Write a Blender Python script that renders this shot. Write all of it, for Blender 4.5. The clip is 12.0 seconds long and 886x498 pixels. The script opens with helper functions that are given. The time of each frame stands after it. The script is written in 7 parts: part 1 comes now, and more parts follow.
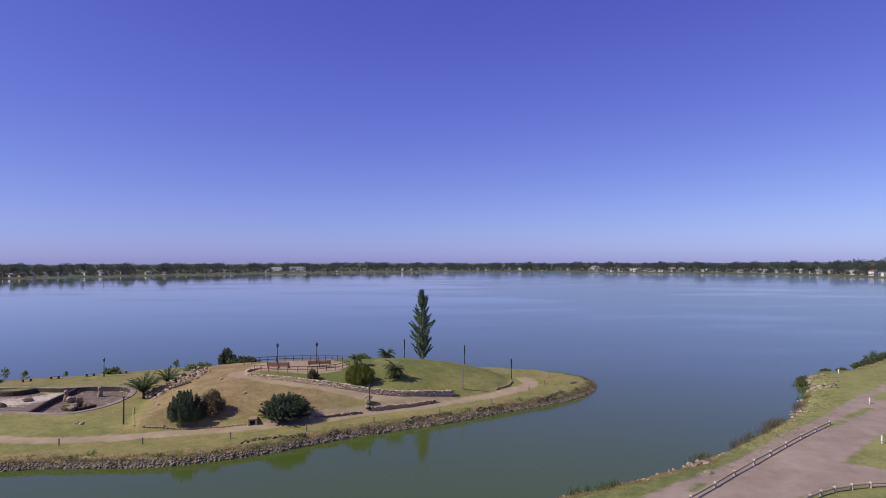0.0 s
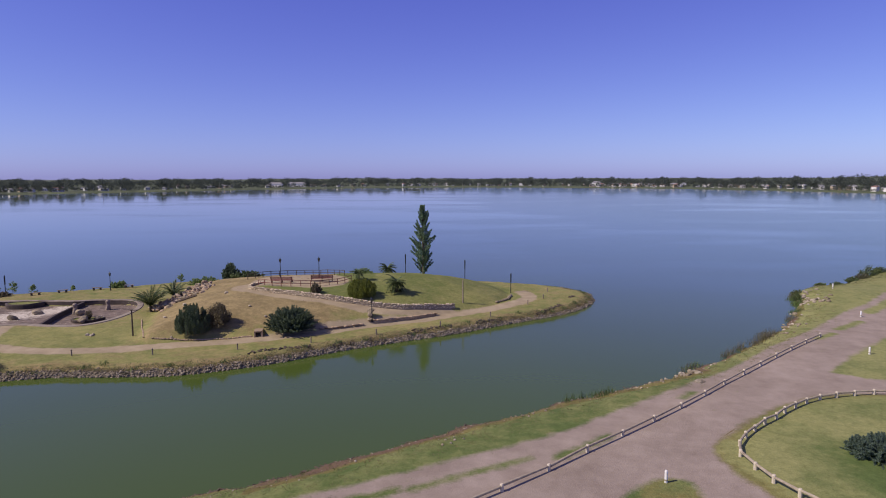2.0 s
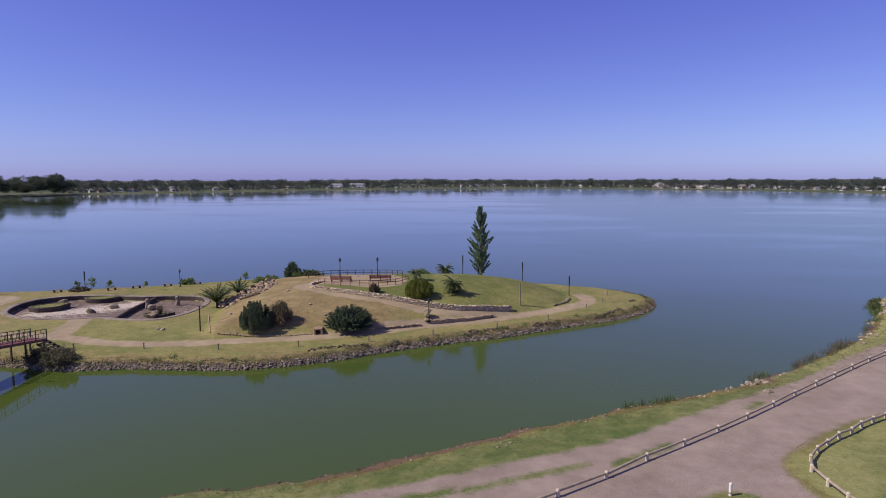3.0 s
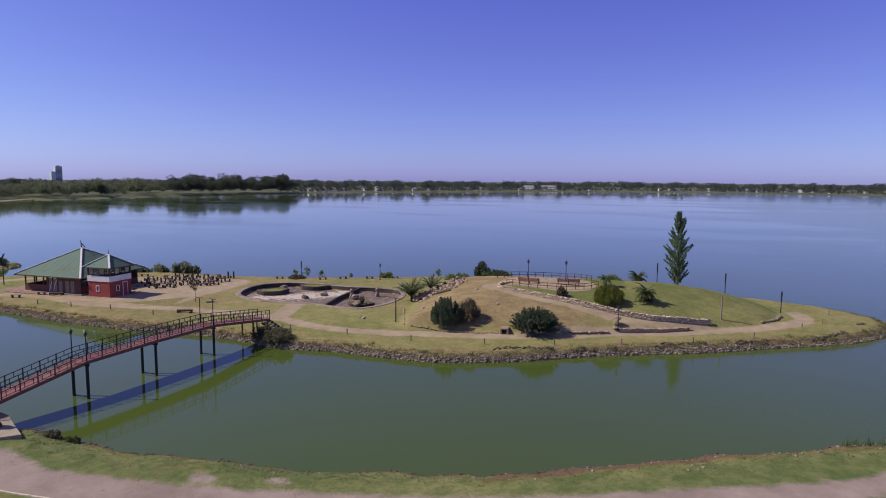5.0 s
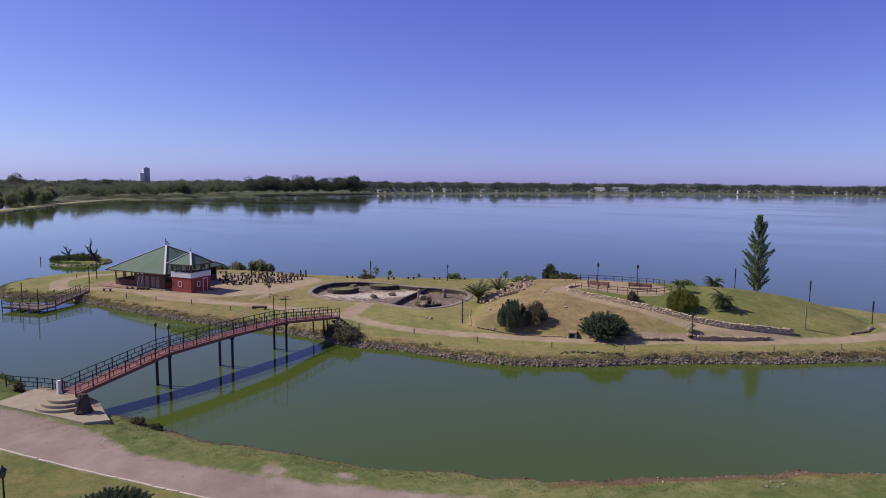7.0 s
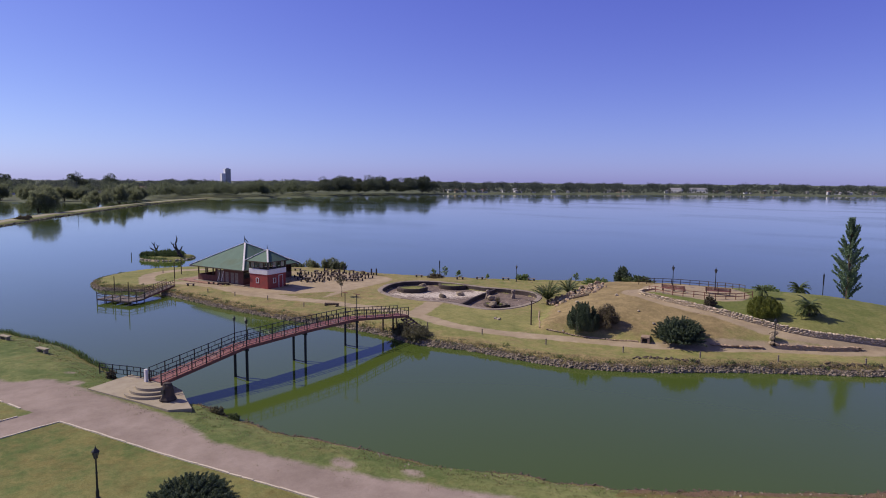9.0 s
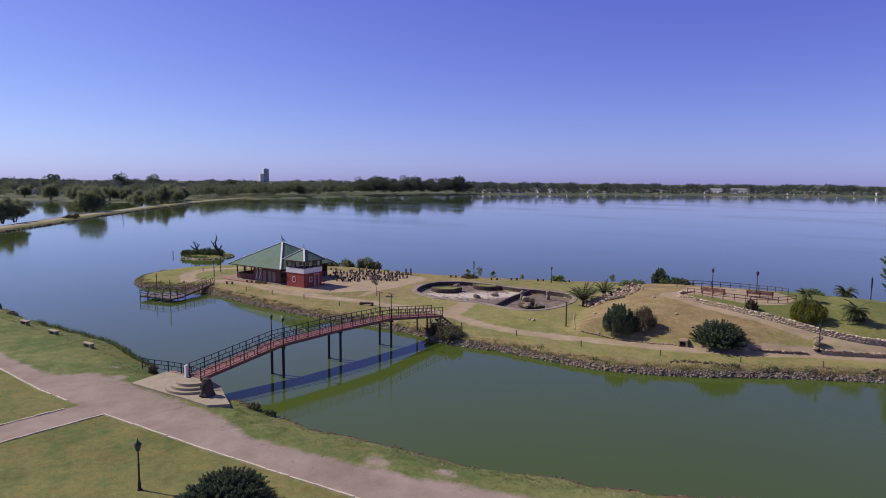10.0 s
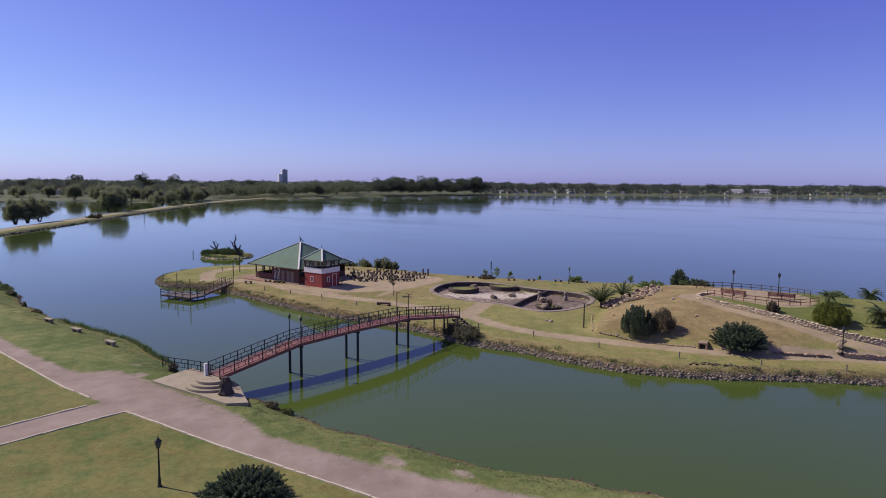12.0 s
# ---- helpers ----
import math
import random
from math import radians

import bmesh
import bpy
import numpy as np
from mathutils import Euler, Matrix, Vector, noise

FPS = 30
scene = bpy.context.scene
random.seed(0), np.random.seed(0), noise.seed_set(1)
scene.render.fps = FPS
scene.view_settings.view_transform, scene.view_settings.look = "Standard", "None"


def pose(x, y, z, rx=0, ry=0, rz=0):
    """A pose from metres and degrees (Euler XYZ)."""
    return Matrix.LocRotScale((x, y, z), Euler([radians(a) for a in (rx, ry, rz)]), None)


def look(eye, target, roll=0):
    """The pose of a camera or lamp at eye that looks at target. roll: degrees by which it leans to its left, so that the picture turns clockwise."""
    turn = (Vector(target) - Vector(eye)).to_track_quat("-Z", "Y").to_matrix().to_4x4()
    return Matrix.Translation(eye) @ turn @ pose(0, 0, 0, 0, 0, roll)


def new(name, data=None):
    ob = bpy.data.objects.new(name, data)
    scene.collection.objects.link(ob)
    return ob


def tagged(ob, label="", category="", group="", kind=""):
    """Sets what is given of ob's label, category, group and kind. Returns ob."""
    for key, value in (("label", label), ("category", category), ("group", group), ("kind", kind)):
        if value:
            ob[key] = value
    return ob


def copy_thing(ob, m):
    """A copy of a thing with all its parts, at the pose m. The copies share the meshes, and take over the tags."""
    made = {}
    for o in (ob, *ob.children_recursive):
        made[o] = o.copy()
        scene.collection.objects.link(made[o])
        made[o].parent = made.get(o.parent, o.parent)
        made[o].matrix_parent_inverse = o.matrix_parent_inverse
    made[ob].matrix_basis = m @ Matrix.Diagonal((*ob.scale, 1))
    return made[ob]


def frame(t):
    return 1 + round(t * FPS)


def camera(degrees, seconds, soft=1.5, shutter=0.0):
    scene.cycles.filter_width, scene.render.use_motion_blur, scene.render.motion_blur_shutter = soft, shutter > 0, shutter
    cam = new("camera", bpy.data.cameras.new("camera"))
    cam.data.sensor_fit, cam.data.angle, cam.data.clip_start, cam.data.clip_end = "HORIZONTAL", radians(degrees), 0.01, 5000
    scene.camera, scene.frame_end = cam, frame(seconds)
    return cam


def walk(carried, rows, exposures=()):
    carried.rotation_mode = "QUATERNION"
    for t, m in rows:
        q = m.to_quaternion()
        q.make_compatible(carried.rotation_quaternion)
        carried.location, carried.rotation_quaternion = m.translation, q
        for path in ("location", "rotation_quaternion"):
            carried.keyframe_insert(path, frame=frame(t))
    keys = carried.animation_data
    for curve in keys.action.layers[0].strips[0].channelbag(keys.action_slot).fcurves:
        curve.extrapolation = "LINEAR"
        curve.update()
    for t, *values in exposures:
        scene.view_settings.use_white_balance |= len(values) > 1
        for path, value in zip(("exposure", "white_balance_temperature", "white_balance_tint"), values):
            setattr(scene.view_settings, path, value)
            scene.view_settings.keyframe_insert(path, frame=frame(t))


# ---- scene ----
EYE = (0.0, 0.0, 18.6)
cam = camera(69.98, 12.0, soft=1.0)


def aim(yaw, pitch, roll):
    return pose(*EYE, 90 + pitch, 0, yaw) @ pose(0, 0, 0, 0, 0, roll)


PATH = [
    (0.0, aim(1.198, 1.237, -0.153)),
    (0.5, aim(1.19, -0.798, -0.139)),
    (1.0, aim(1.233, -3.519, -0.094)),
    (1.5, aim(1.283, -6.162, -0.109)),
    (2.0, aim(1.274, -6.404, -0.141)),
    (2.5, aim(1.303, -6.345, -0.162)),
    (3.0, aim(6.499, -6.278, -0.102)),
    (3.5, aim(14.074, -6.25, 0.12)),
    (5.5, aim(24.681, -6.087, 0.453)),
    (6.0, aim(26.171, -6.068, 0.463)),
    (6.5, aim(28.126, -6.085, 0.463)),
    (7.0, aim(29.726, -6.055, 0.522)),
    (9.0, aim(36.007, -6.09, 0.561)),
    (9.5, aim(37.696, -6.109, 0.529)),
    (10.0, aim(39.143, -6.097, 0.589)),
    (10.5, aim(40.158, -6.122, 0.628)),
    (11.0, aim(40.969, -6.11, 0.66)),
    (11.5, aim(40.846, -6.111, 0.628)),
    (12.0, aim(40.707, -6.074, 0.597)),
]
walk(cam, PATH, exposures=[(0.0, 0.13, 6800, 14), (12.0, 0.13, 6800, 14)])

# ---- daylight ----
SUN_EL, SUN_AZ = radians(44.5), radians(22)          # SUN_AZ: the way the shadows fall, from +x towards +y
world = bpy.data.worlds.new("world")
scene.world = world
world.use_nodes = True
wt = world.node_tree
sky = wt.nodes.new("ShaderNodeTexSky")
sky.sky_type, sky.sun_disc = "NISHITA", False
sky.sun_elevation, sky.sun_rotation = SUN_EL, radians(270) - SUN_AZ
sky.air_density, sky.dust_density, sky.ozone_density = 1.0, 0.38, 3.0
back = wt.nodes["Background"]
back.inputs["Strength"].default_value = 0.106
split, join = wt.nodes.new("ShaderNodeSeparateColor"), wt.nodes.new("ShaderNodeCombineColor")
wt.links.new(sky.outputs["Color"], split.inputs[0])
for channel, (power, gain) in enumerate(((1.08, 0.425), (1.32, 0.325), (0.66, 2.39))):      # this day's deep violet-blue air
    p, g = wt.nodes.new("ShaderNodeMath"), wt.nodes.new("ShaderNodeMath")
    p.operation, g.operation = "POWER", "MULTIPLY"
    p.inputs[1].default_value, g.inputs[1].default_value = power, gain
    wt.links.new(split.outputs[channel], p.inputs[0])
    wt.links.new(p.outputs[0], g.inputs[0])
    wt.links.new(g.outputs[0], join.inputs[channel])
grey, pale, haze = wt.nodes.new("ShaderNodeRGBToBW"), wt.nodes.new("ShaderNodeMix"), wt.nodes.new("ShaderNodeMix")       # thin even haze
for node, how, share in ((pale, "MULTIPLY", 1.0), (haze, "MIX", 0.3)):
    node.data_type, node.blend_type = "RGBA", how
    node.inputs[0].default_value = share
pale.inputs[7].default_value = (0.86, 0.97, 1.56, 1)
wt.links.new(join.outputs[0], grey.inputs[0])
wt.links.new(grey.outputs[0], pale.inputs[6])
wt.links.new(join.outputs[0], haze.inputs[6])
wt.links.new(pale.outputs[2], haze.inputs[7])
high, ratio, lift, top, whole = wt.nodes.new("ShaderNodeSeparateColor"), wt.nodes.new("ShaderNodeMath"), wt.nodes.new("ShaderNodeMapRange"), wt.nodes.new("ShaderNodeMix"), wt.nodes.new("ShaderNodeMix")
wt.links.new(haze.outputs[2], high.inputs[0])
ratio.operation = "DIVIDE"                                   # the bluest air is the highest: there the violet gives way to a thinner grey-blue
wt.links.new(high.outputs[2], ratio.inputs[0])
wt.links.new(high.outputs[0], ratio.inputs[1])
lift.interpolation_type = "SMOOTHSTEP"
lift.inputs["From Min"].default_value, lift.inputs["From Max"].default_value = 7.0, 8.6
wt.links.new(ratio.outputs[0], lift.inputs["Value"])
for node, how in ((top, "MULTIPLY"), (whole, "MIX")):
    node.data_type, node.blend_type = "RGBA", how
    node.inputs[0].default_value = 1.0
top.inputs[7].default_value = (2.5, 2.1, 0.6, 1)
wt.links.new(haze.outputs[2], top.inputs[6])
wt.links.new(lift.outputs["Result"], whole.inputs[0])
wt.links.new(haze.outputs[2], whole.inputs[6])
wt.links.new(top.outputs[2], whole.inputs[7])
wt.links.new(whole.outputs[2], back.inputs["Color"])

sun = new("sun", bpy.data.lights.new("sun", "SUN"))
sun.data.energy, sun.data.angle, sun.data.color = 3.85, radians(0.53), (1.0, 0.90, 0.76)
to_sun = Vector((-math.cos(SUN_AZ) * math.cos(SUN_EL), -math.sin(SUN_AZ) * math.cos(SUN_EL), math.sin(SUN_EL)))
sun.matrix_world = look(to_sun * 200, (0, 0, 0))


# ---- materials ----
def ramp(nt, fac, stops):
    r = nt.nodes.new("ShaderNodeValToRGB")
    while len(r.color_ramp.elements) < len(stops):
        r.color_ramp.elements.new(0.5)
    for e, (p, c) in zip(r.color_ramp.elements, stops):
        e.position, e.color = p, (*c, 1)
    nt.links.new(fac, r.inputs["Fac"])
    return r.outputs["Color"]


def noise_tex(nt, coord, scale, detail=6, rough=0.6, stretch=None):
    if stretch:
        m = nt.nodes.new("ShaderNodeMapping")
        m.inputs["Scale"].default_value = stretch
        nt.links.new(coord, m.inputs["Vector"])
        coord = m.outputs["Vector"]
    n = nt.nodes.new("ShaderNodeTexNoise")
    n.inputs["Scale"].default_value, n.inputs["Detail"].default_value, n.inputs["Roughness"].default_value = scale, detail, rough
    nt.links.new(coord, n.inputs["Vector"])
    return n.outputs["Fac"]


def blend(nt, fac, a, b, how="MIX"):
    m = nt.nodes.new("ShaderNodeMix")
    m.data_type, m.blend_type = "RGBA", how
    for v, s in ((fac, m.inputs[0]), (a, m.inputs[6]), (b, m.inputs[7])):
        if isinstance(v, (int, float)):
            s.default_value = v
        elif isinstance(v, tuple):
            s.default_value = (*v, 1)
        else:
            nt.links.new(v, s)
    return m.outputs[2]


def calc(nt, op, a, b=0.0, c=None):
    m = nt.nodes.new("ShaderNodeMath")
    m.operation = op
    for v, s in zip((a, b, c), m.inputs):
        if v is None:
            continue
        if isinstance(v, (int, float)):
            s.default_value = v
        else:
            nt.links.new(v, s)
    return m.outputs[0]


def shader(name):
    m = bpy.data.materials.new(name)
    m.use_nodes = True
    nt = m.node_tree
    coord = nt.nodes.new("ShaderNodeTexCoord").outputs["Object"]
    return m, nt, nt.nodes["Principled BSDF"], coord


def bump(nt, b, height, strength, dist):
    n = nt.nodes.new("ShaderNodeBump")
    n.inputs["Strength"].default_value, n.inputs["Distance"].default_value = strength, dist
    nt.links.new(height, n.inputs["Height"])
    nt.links.new(n.outputs["Normal"], b.inputs["Normal"])


def surface(name, dark, light, scale=3.0, rough=0.8, metal=0.0, grain=40.0, relief=0.3, dist=0.01, stain=None, random_piece=0.0, stretch=None, cover=0.5, joined_pieces=False):
    """A weathered surface: broad mottling, fine grain, optional stains, and a shift from piece to piece."""
    m, nt, b, co = shader(name)
    broad, fine = noise_tex(nt, co, scale, 5, 0.6, stretch), noise_tex(nt, co, grain, 4, 0.7, stretch)
    mix = calc(nt, "MULTIPLY_ADD", fine, 0.4, calc(nt, "MULTIPLY", broad, 0.6))
    col = ramp(nt, mix, [(0.32, dark), (0.68, light)])
    if stain:
        patch = ramp(nt, noise_tex(nt, co, scale * 0.35, 6, 0.65), [(cover, (0, 0, 0)), (cover + 0.14, (1, 1, 1))])
        col = blend(nt, patch, col, stain)
    if random_piece:
        rnd = nt.nodes.new("ShaderNodeNewGeometry").outputs["Random Per Island"] if joined_pieces else nt.nodes.new("ShaderNodeObjectInfo").outputs["Random"]
        h = nt.nodes.new("ShaderNodeHueSaturation")
        nt.links.new(calc(nt, "MULTIPLY_ADD", rnd, 2 * random_piece, 1 - random_piece), h.inputs["Value"])
        nt.links.new(col, h.inputs["Color"])
        col = h.outputs["Color"]
    nt.links.new(col, b.inputs["Base Color"])
    b.inputs["Roughness"].default_value, b.inputs["Metallic"].default_value = rough, metal
    bump(nt, b, fine, relief, dist)
    return m


def leafy(name, dark, mid, light, rough=0.55, thin=0.35):
    """Leaves: every leaf or clump takes its own shade."""
    m, nt, b, co = shader(name)
    isl = nt.nodes.new("ShaderNodeNewGeometry").outputs["Random Per Island"]
    col = ramp(nt, isl, [(0.0, dark), (0.5, mid), (1.0, light)])
    broad = noise_tex(nt, co, 0.8, 3)
    h = nt.nodes.new("ShaderNodeHueSaturation")
    nt.links.new(calc(nt, "MULTIPLY_ADD", broad, 0.7, 0.65), h.inputs["Value"])
    nt.links.new(col, h.inputs["Color"])
    nt.links.new(h.outputs["Color"], b.inputs["Base Color"])
    b.inputs["Roughness"].default_value = rough
    b.inputs["Specular IOR Level"].default_value = 0.3
    tr = nt.nodes.new("ShaderNodeBsdfTranslucent")
    nt.links.new(h.outputs["Color"], tr.inputs["Color"])
    mx = nt.nodes.new("ShaderNodeMixShader")
    mx.inputs[0].default_value = thin
    nt.links.new(b.outputs[0], mx.inputs[1])
    nt.links.new(tr.outputs[0], mx.inputs[2])
    nt.links.new(mx.outputs[0], nt.nodes["Material Output"].inputs["Surface"])
    return m


def land(name, lush, pale, dry, earth, earth2):
    """Turf that wears into bare earth. 'bare' is where the ground is trodden, 'parched' where the turf has dried out."""
    m, nt, b, co = shader(name)
    n1, n2, n3 = noise_tex(nt, co, 0.09, 5, 0.6), noise_tex(nt, co, 0.7, 6, 0.65), noise_tex(nt, co, 9.0, 5, 0.75)
    bare, parched, fresh = (nt.nodes.new("ShaderNodeAttribute") for _ in range(3))
    bare.attribute_name, parched.attribute_name, fresh.attribute_name = "bare", "parched", "pale"
    mixed = calc(nt, "MULTIPLY_ADD", n2, 0.45, calc(nt, "MULTIPLY", n1, 0.55))
    grass = ramp(nt, calc(nt, "ADD", mixed, fresh.outputs["Fac"]), [(0.37, lush), (0.63, pale)])
    sere = ramp(nt, noise_tex(nt, co, 0.4, 6, 0.7), [(0.34, tuple(0.70 * v for v in dry)), (0.66, tuple(1.16 * v for v in dry))])
    pm = calc(nt, "ADD", parched.outputs["Fac"], calc(nt, "MULTIPLY_ADD", n2, 1.3, -0.65))
    grass = blend(nt, ramp(nt, pm, [(0.3, (0, 0, 0)), (0.75, (1, 1, 1))]), grass, sere)
    rust = ramp(nt, calc(nt, "ADD", parched.outputs["Fac"], calc(nt, "MULTIPLY_ADD", n2, 0.8, -0.4)), [(0.0, (0, 0, 0)), (0.99, (0, 0, 0)), (1.0, (1, 1, 1))])
    tuft = ramp(nt, n3, [(0.3, (0.62, 0.62, 0.62)), (0.7, (1.3, 1.3, 1.3))])
    grass = blend(nt, 0.6, grass, tuft, "MULTIPLY")
    clump = ramp(nt, noise_tex(nt, co, 2.3, 4, 0.7), [(0.3, (0.74, 0.76, 0.7)), (0.7, (1.22, 1.2, 1.2))])
    grass = blend(nt, 0.8, grass, clump, "MULTIPLY")
    soil = ramp(nt, calc(nt, "MULTIPLY_ADD", n3, 0.35, calc(nt, "MULTIPLY", n2, 0.65)), [(0.35, earth), (0.65, earth2)])
    soil = blend(nt, 0.7, soil, ramp(nt, noise_tex(nt, co, 0.22, 5, 0.65), [(0.35, (0.84, 0.83, 0.82)), (0.65, (1.14, 1.14, 1.15))]), "MULTIPLY")
    bm = calc(nt, "ADD", bare.outputs["Fac"], calc(nt, "ADD", calc(nt, "MULTIPLY_ADD", n2, 0.55, -0.275), calc(nt, "MULTIPLY_ADD", n3, 0.3, -0.15)))
    soil = blend(nt, rust, soil, (0.15, 0.10, 0.065))
    nt.links.new(blend(nt, ramp(nt, bm, [(0.36, (0, 0, 0)), (0.62, (1, 1, 1))]), grass, soil), b.inputs["Base Color"])
    b.inputs["Roughness"].default_value = 0.95
    b.inputs["Specular IOR Level"].default_value = 0.15
    bump(nt, b, n3, 0.6, 0.06)
    return m


def lake():
    """Murky green water under a nearly still surface."""
    m, nt, b, co = shader("lake_water")
    murk = noise_tex(nt, co, 0.012, 4, 0.5)
    nt.links.new(ramp(nt, murk, [(0.35, (0.060, 0.094, 0.018)), (0.65, (0.070, 0.106, 0.022))]), b.inputs["Base Color"])
    b.inputs["IOR"].default_value = 1.22
    east = nt.nodes.new("ShaderNodeSeparateXYZ")                       # the open east is ruffled, the lee of the causeway still
    nt.links.new(co, east.inputs[0])
    open_ = nt.nodes.new("ShaderNodeMapRange")
    open_.inputs["From Min"].default_value, open_.inputs["From Max"].default_value = -45, 55
    open_.inputs["To Min"].default_value, open_.inputs["To Max"].default_value = -0.03, 0.13
    nt.links.new(east.outputs["X"], open_.inputs["Value"])
    gust = ramp(nt, calc(nt, "ADD", noise_tex(nt, co, 0.008, 4, 0.55, (1, 2.2, 1)), open_.outputs["Result"]), [(0.44, (0, 0, 0)), (0.60, (1, 1, 1))])
    chop = nt.nodes.new("ShaderNodeMapRange")
    chop.inputs["From Min"].default_value, chop.inputs["From Max"].default_value, chop.inputs["To Max"].default_value = -60, 110, 0.09
    nt.links.new(east.outputs["X"], chop.inputs["Value"])
    nt.links.new(calc(nt, "ADD", chop.outputs["Result"], calc(nt, "MULTIPLY_ADD", gust, 0.08, 0.045)), b.inputs["Roughness"])
    b.inputs["Coat Weight"].default_value, b.inputs["Coat IOR"].default_value = 0.5, 1.12        # the skin of still water
    b.inputs["Coat Roughness"].default_value = 0.06
    rip = noise_tex(nt, co, 1.6, 3, 0.5)
    n = nt.nodes.new("ShaderNodeBump")
    n.inputs["Distance"].default_value = 0.009
    nt.links.new(calc(nt, "MULTIPLY_ADD", gust, 0.85, 0.12), n.inputs["Strength"])
    nt.links.new(rip, n.inputs["Height"])
    nt.links.new(n.outputs["Normal"], b.inputs["Normal"])
    return m


WATER = lake()
TURF = land("park_turf", (0.098, 0.140, 0.043), (0.262, 0.268, 0.108), (0.190, 0.170, 0.060), (0.256, 0.207, 0.170), (0.344, 0.286, 0.239))
ISLE_TURF = land("island_turf", (0.142, 0.168, 0.052), (0.285, 0.268, 0.104), (0.285, 0.224, 0.112), (0.288, 0.232, 0.150), (0.392, 0.325, 0.218))
TRACK = land("causeway_earth", (0.12, 0.15, 0.05), (0.22, 0.225, 0.09), (0.22, 0.19, 0.10), (0.275, 0.255, 0.18), (0.36, 0.335, 0.25))
FAR_LAND = surface("far_meadow", (0.055, 0.076, 0.032), (0.105, 0.125, 0.055), 0.012, 0.95, grain=0.06, relief=0)
BARK = surface("bark", (0.05, 0.035, 0.025), (0.12, 0.09, 0.065), 5, 0.9, grain=30, relief=0.6)
DEAD_WOOD = surface("dead_wood", (0.025, 0.02, 0.02), (0.07, 0.06, 0.055), 4, 0.9)
IRON = surface("dark_painted_iron", (0.012, 0.016, 0.018), (0.03, 0.035, 0.038), 6, 0.45, metal=0.3, relief=0.1)
RED_PAINT = surface("red_deck_paint", (0.165, 0.060, 0.052), (0.27, 0.105, 0.09), 1.6, 0.65, stain=(0.20, 0.12, 0.10))
RUST_RED = surface("rust_red_timber", (0.16, 0.06, 0.04), (0.28, 0.11, 0.08), 3, 0.7)
WHITE = surface("white_paint", (0.66, 0.65, 0.62), (0.82, 0.81, 0.78), 2, 0.6, relief=0.1)
BRICK_RED = surface("red_wall", (0.25, 0.035, 0.03), (0.38, 0.065, 0.05), 1.2, 0.75, stain=(0.24, 0.06, 0.045))
BRICK_DARK = surface("dark_brick", (0.09, 0.035, 0.028), (0.17, 0.07, 0.05), 2.0, 0.85)
TILE_GREEN = surface("green_roof", (0.070, 0.136, 0.096), (0.098, 0.182, 0.134), 0.7, 0.8, grain=18, stain=(0.080, 0.132, 0.082))
TERRACOTTA = surface("terracotta_paving", (0.22, 0.12, 0.08), (0.36, 0.21, 0.15), 1.5, 0.85, grain=8, stain=(0.28, 0.21, 0.15))
CONCRETE = surface("pale_concrete", (0.26, 0.222, 0.150), (0.38, 0.335, 0.238), 1.2, 0.85, stain=(0.24, 0.19, 0.15))
KERB = surface("kerb_stone", (0.46, 0.40, 0.30), (0.64, 0.57, 0.44), 2, 0.85)
POOL_RIM = surface("pool_rim_plaster", (0.20, 0.165, 0.125), (0.33, 0.285, 0.225), 1.2, 0.85, stain=(0.14, 0.11, 0.08))
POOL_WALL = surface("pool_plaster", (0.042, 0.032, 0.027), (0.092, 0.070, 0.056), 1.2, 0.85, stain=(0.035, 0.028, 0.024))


def dried_bed():
    """Dark damp mud, with cracked pale silt where the last water dried."""
    m, nt, b, co = shader("pool_bed")
    mud = ramp(nt, noise_tex(nt, co, 1.1, 6, 0.7), [(0.34, (0.066, 0.050, 0.042)), (0.66, (0.225, 0.172, 0.132))])
    silt = nt.nodes.new("ShaderNodeAttribute")
    silt.attribute_name = "silt"
    edge_ = calc(nt, "ADD", silt.outputs["Fac"], calc(nt, "MULTIPLY_ADD", noise_tex(nt, co, 1.0, 8, 0.82, (0.8, 2.2, 1)), 4.6, -2.3))
    cracked = ramp(nt, noise_tex(nt, co, 3.0, 5, 0.7), [(0.35, (0.34, 0.295, 0.24)), (0.65, (0.64, 0.58, 0.48))])
    nt.links.new(blend(nt, ramp(nt, edge_, [(0.46, (0, 0, 0)), (0.6, (1, 1, 1))]), mud, cracked), b.inputs["Base Color"])
    b.inputs["Roughness"].default_value = 0.9
    return m


POOL_BED = dried_bed()
ROCK = surface("bank_rock", (0.165, 0.133, 0.086), (0.32, 0.268, 0.183), 2.5, 0.9, grain=14, relief=0.6, dist=0.03, random_piece=0.25)
PALE_ROCK = surface("pale_rock", (0.24, 0.205, 0.15), (0.45, 0.39, 0.30), 2.2, 0.9, grain=12, relief=0.6, dist=0.03, random_piece=0.3)
PINK_ROCK = surface("pink_rock", (0.235, 0.168, 0.105), (0.45, 0.34, 0.23), 2.2, 0.9, grain=12, relief=0.6, dist=0.03, random_piece=0.25)
WALL_STONE = surface("wall_stone", (0.33, 0.265, 0.175), (0.62, 0.53, 0.385), 2.0, 0.9, grain=14, relief=0.5, dist=0.02, random_piece=0.45)
MORTAR = surface("mortar", (0.25, 0.20, 0.13), (0.39, 0.32, 0.225), 3, 0.95)
TIMBER = surface("grey_timber", (0.16, 0.125, 0.095), (0.33, 0.27, 0.21), 4, 0.85, grain=25)
DARK_TIMBER = surface("dark_timber", (0.045, 0.033, 0.024), (0.11, 0.08, 0.056), 4, 0.85)
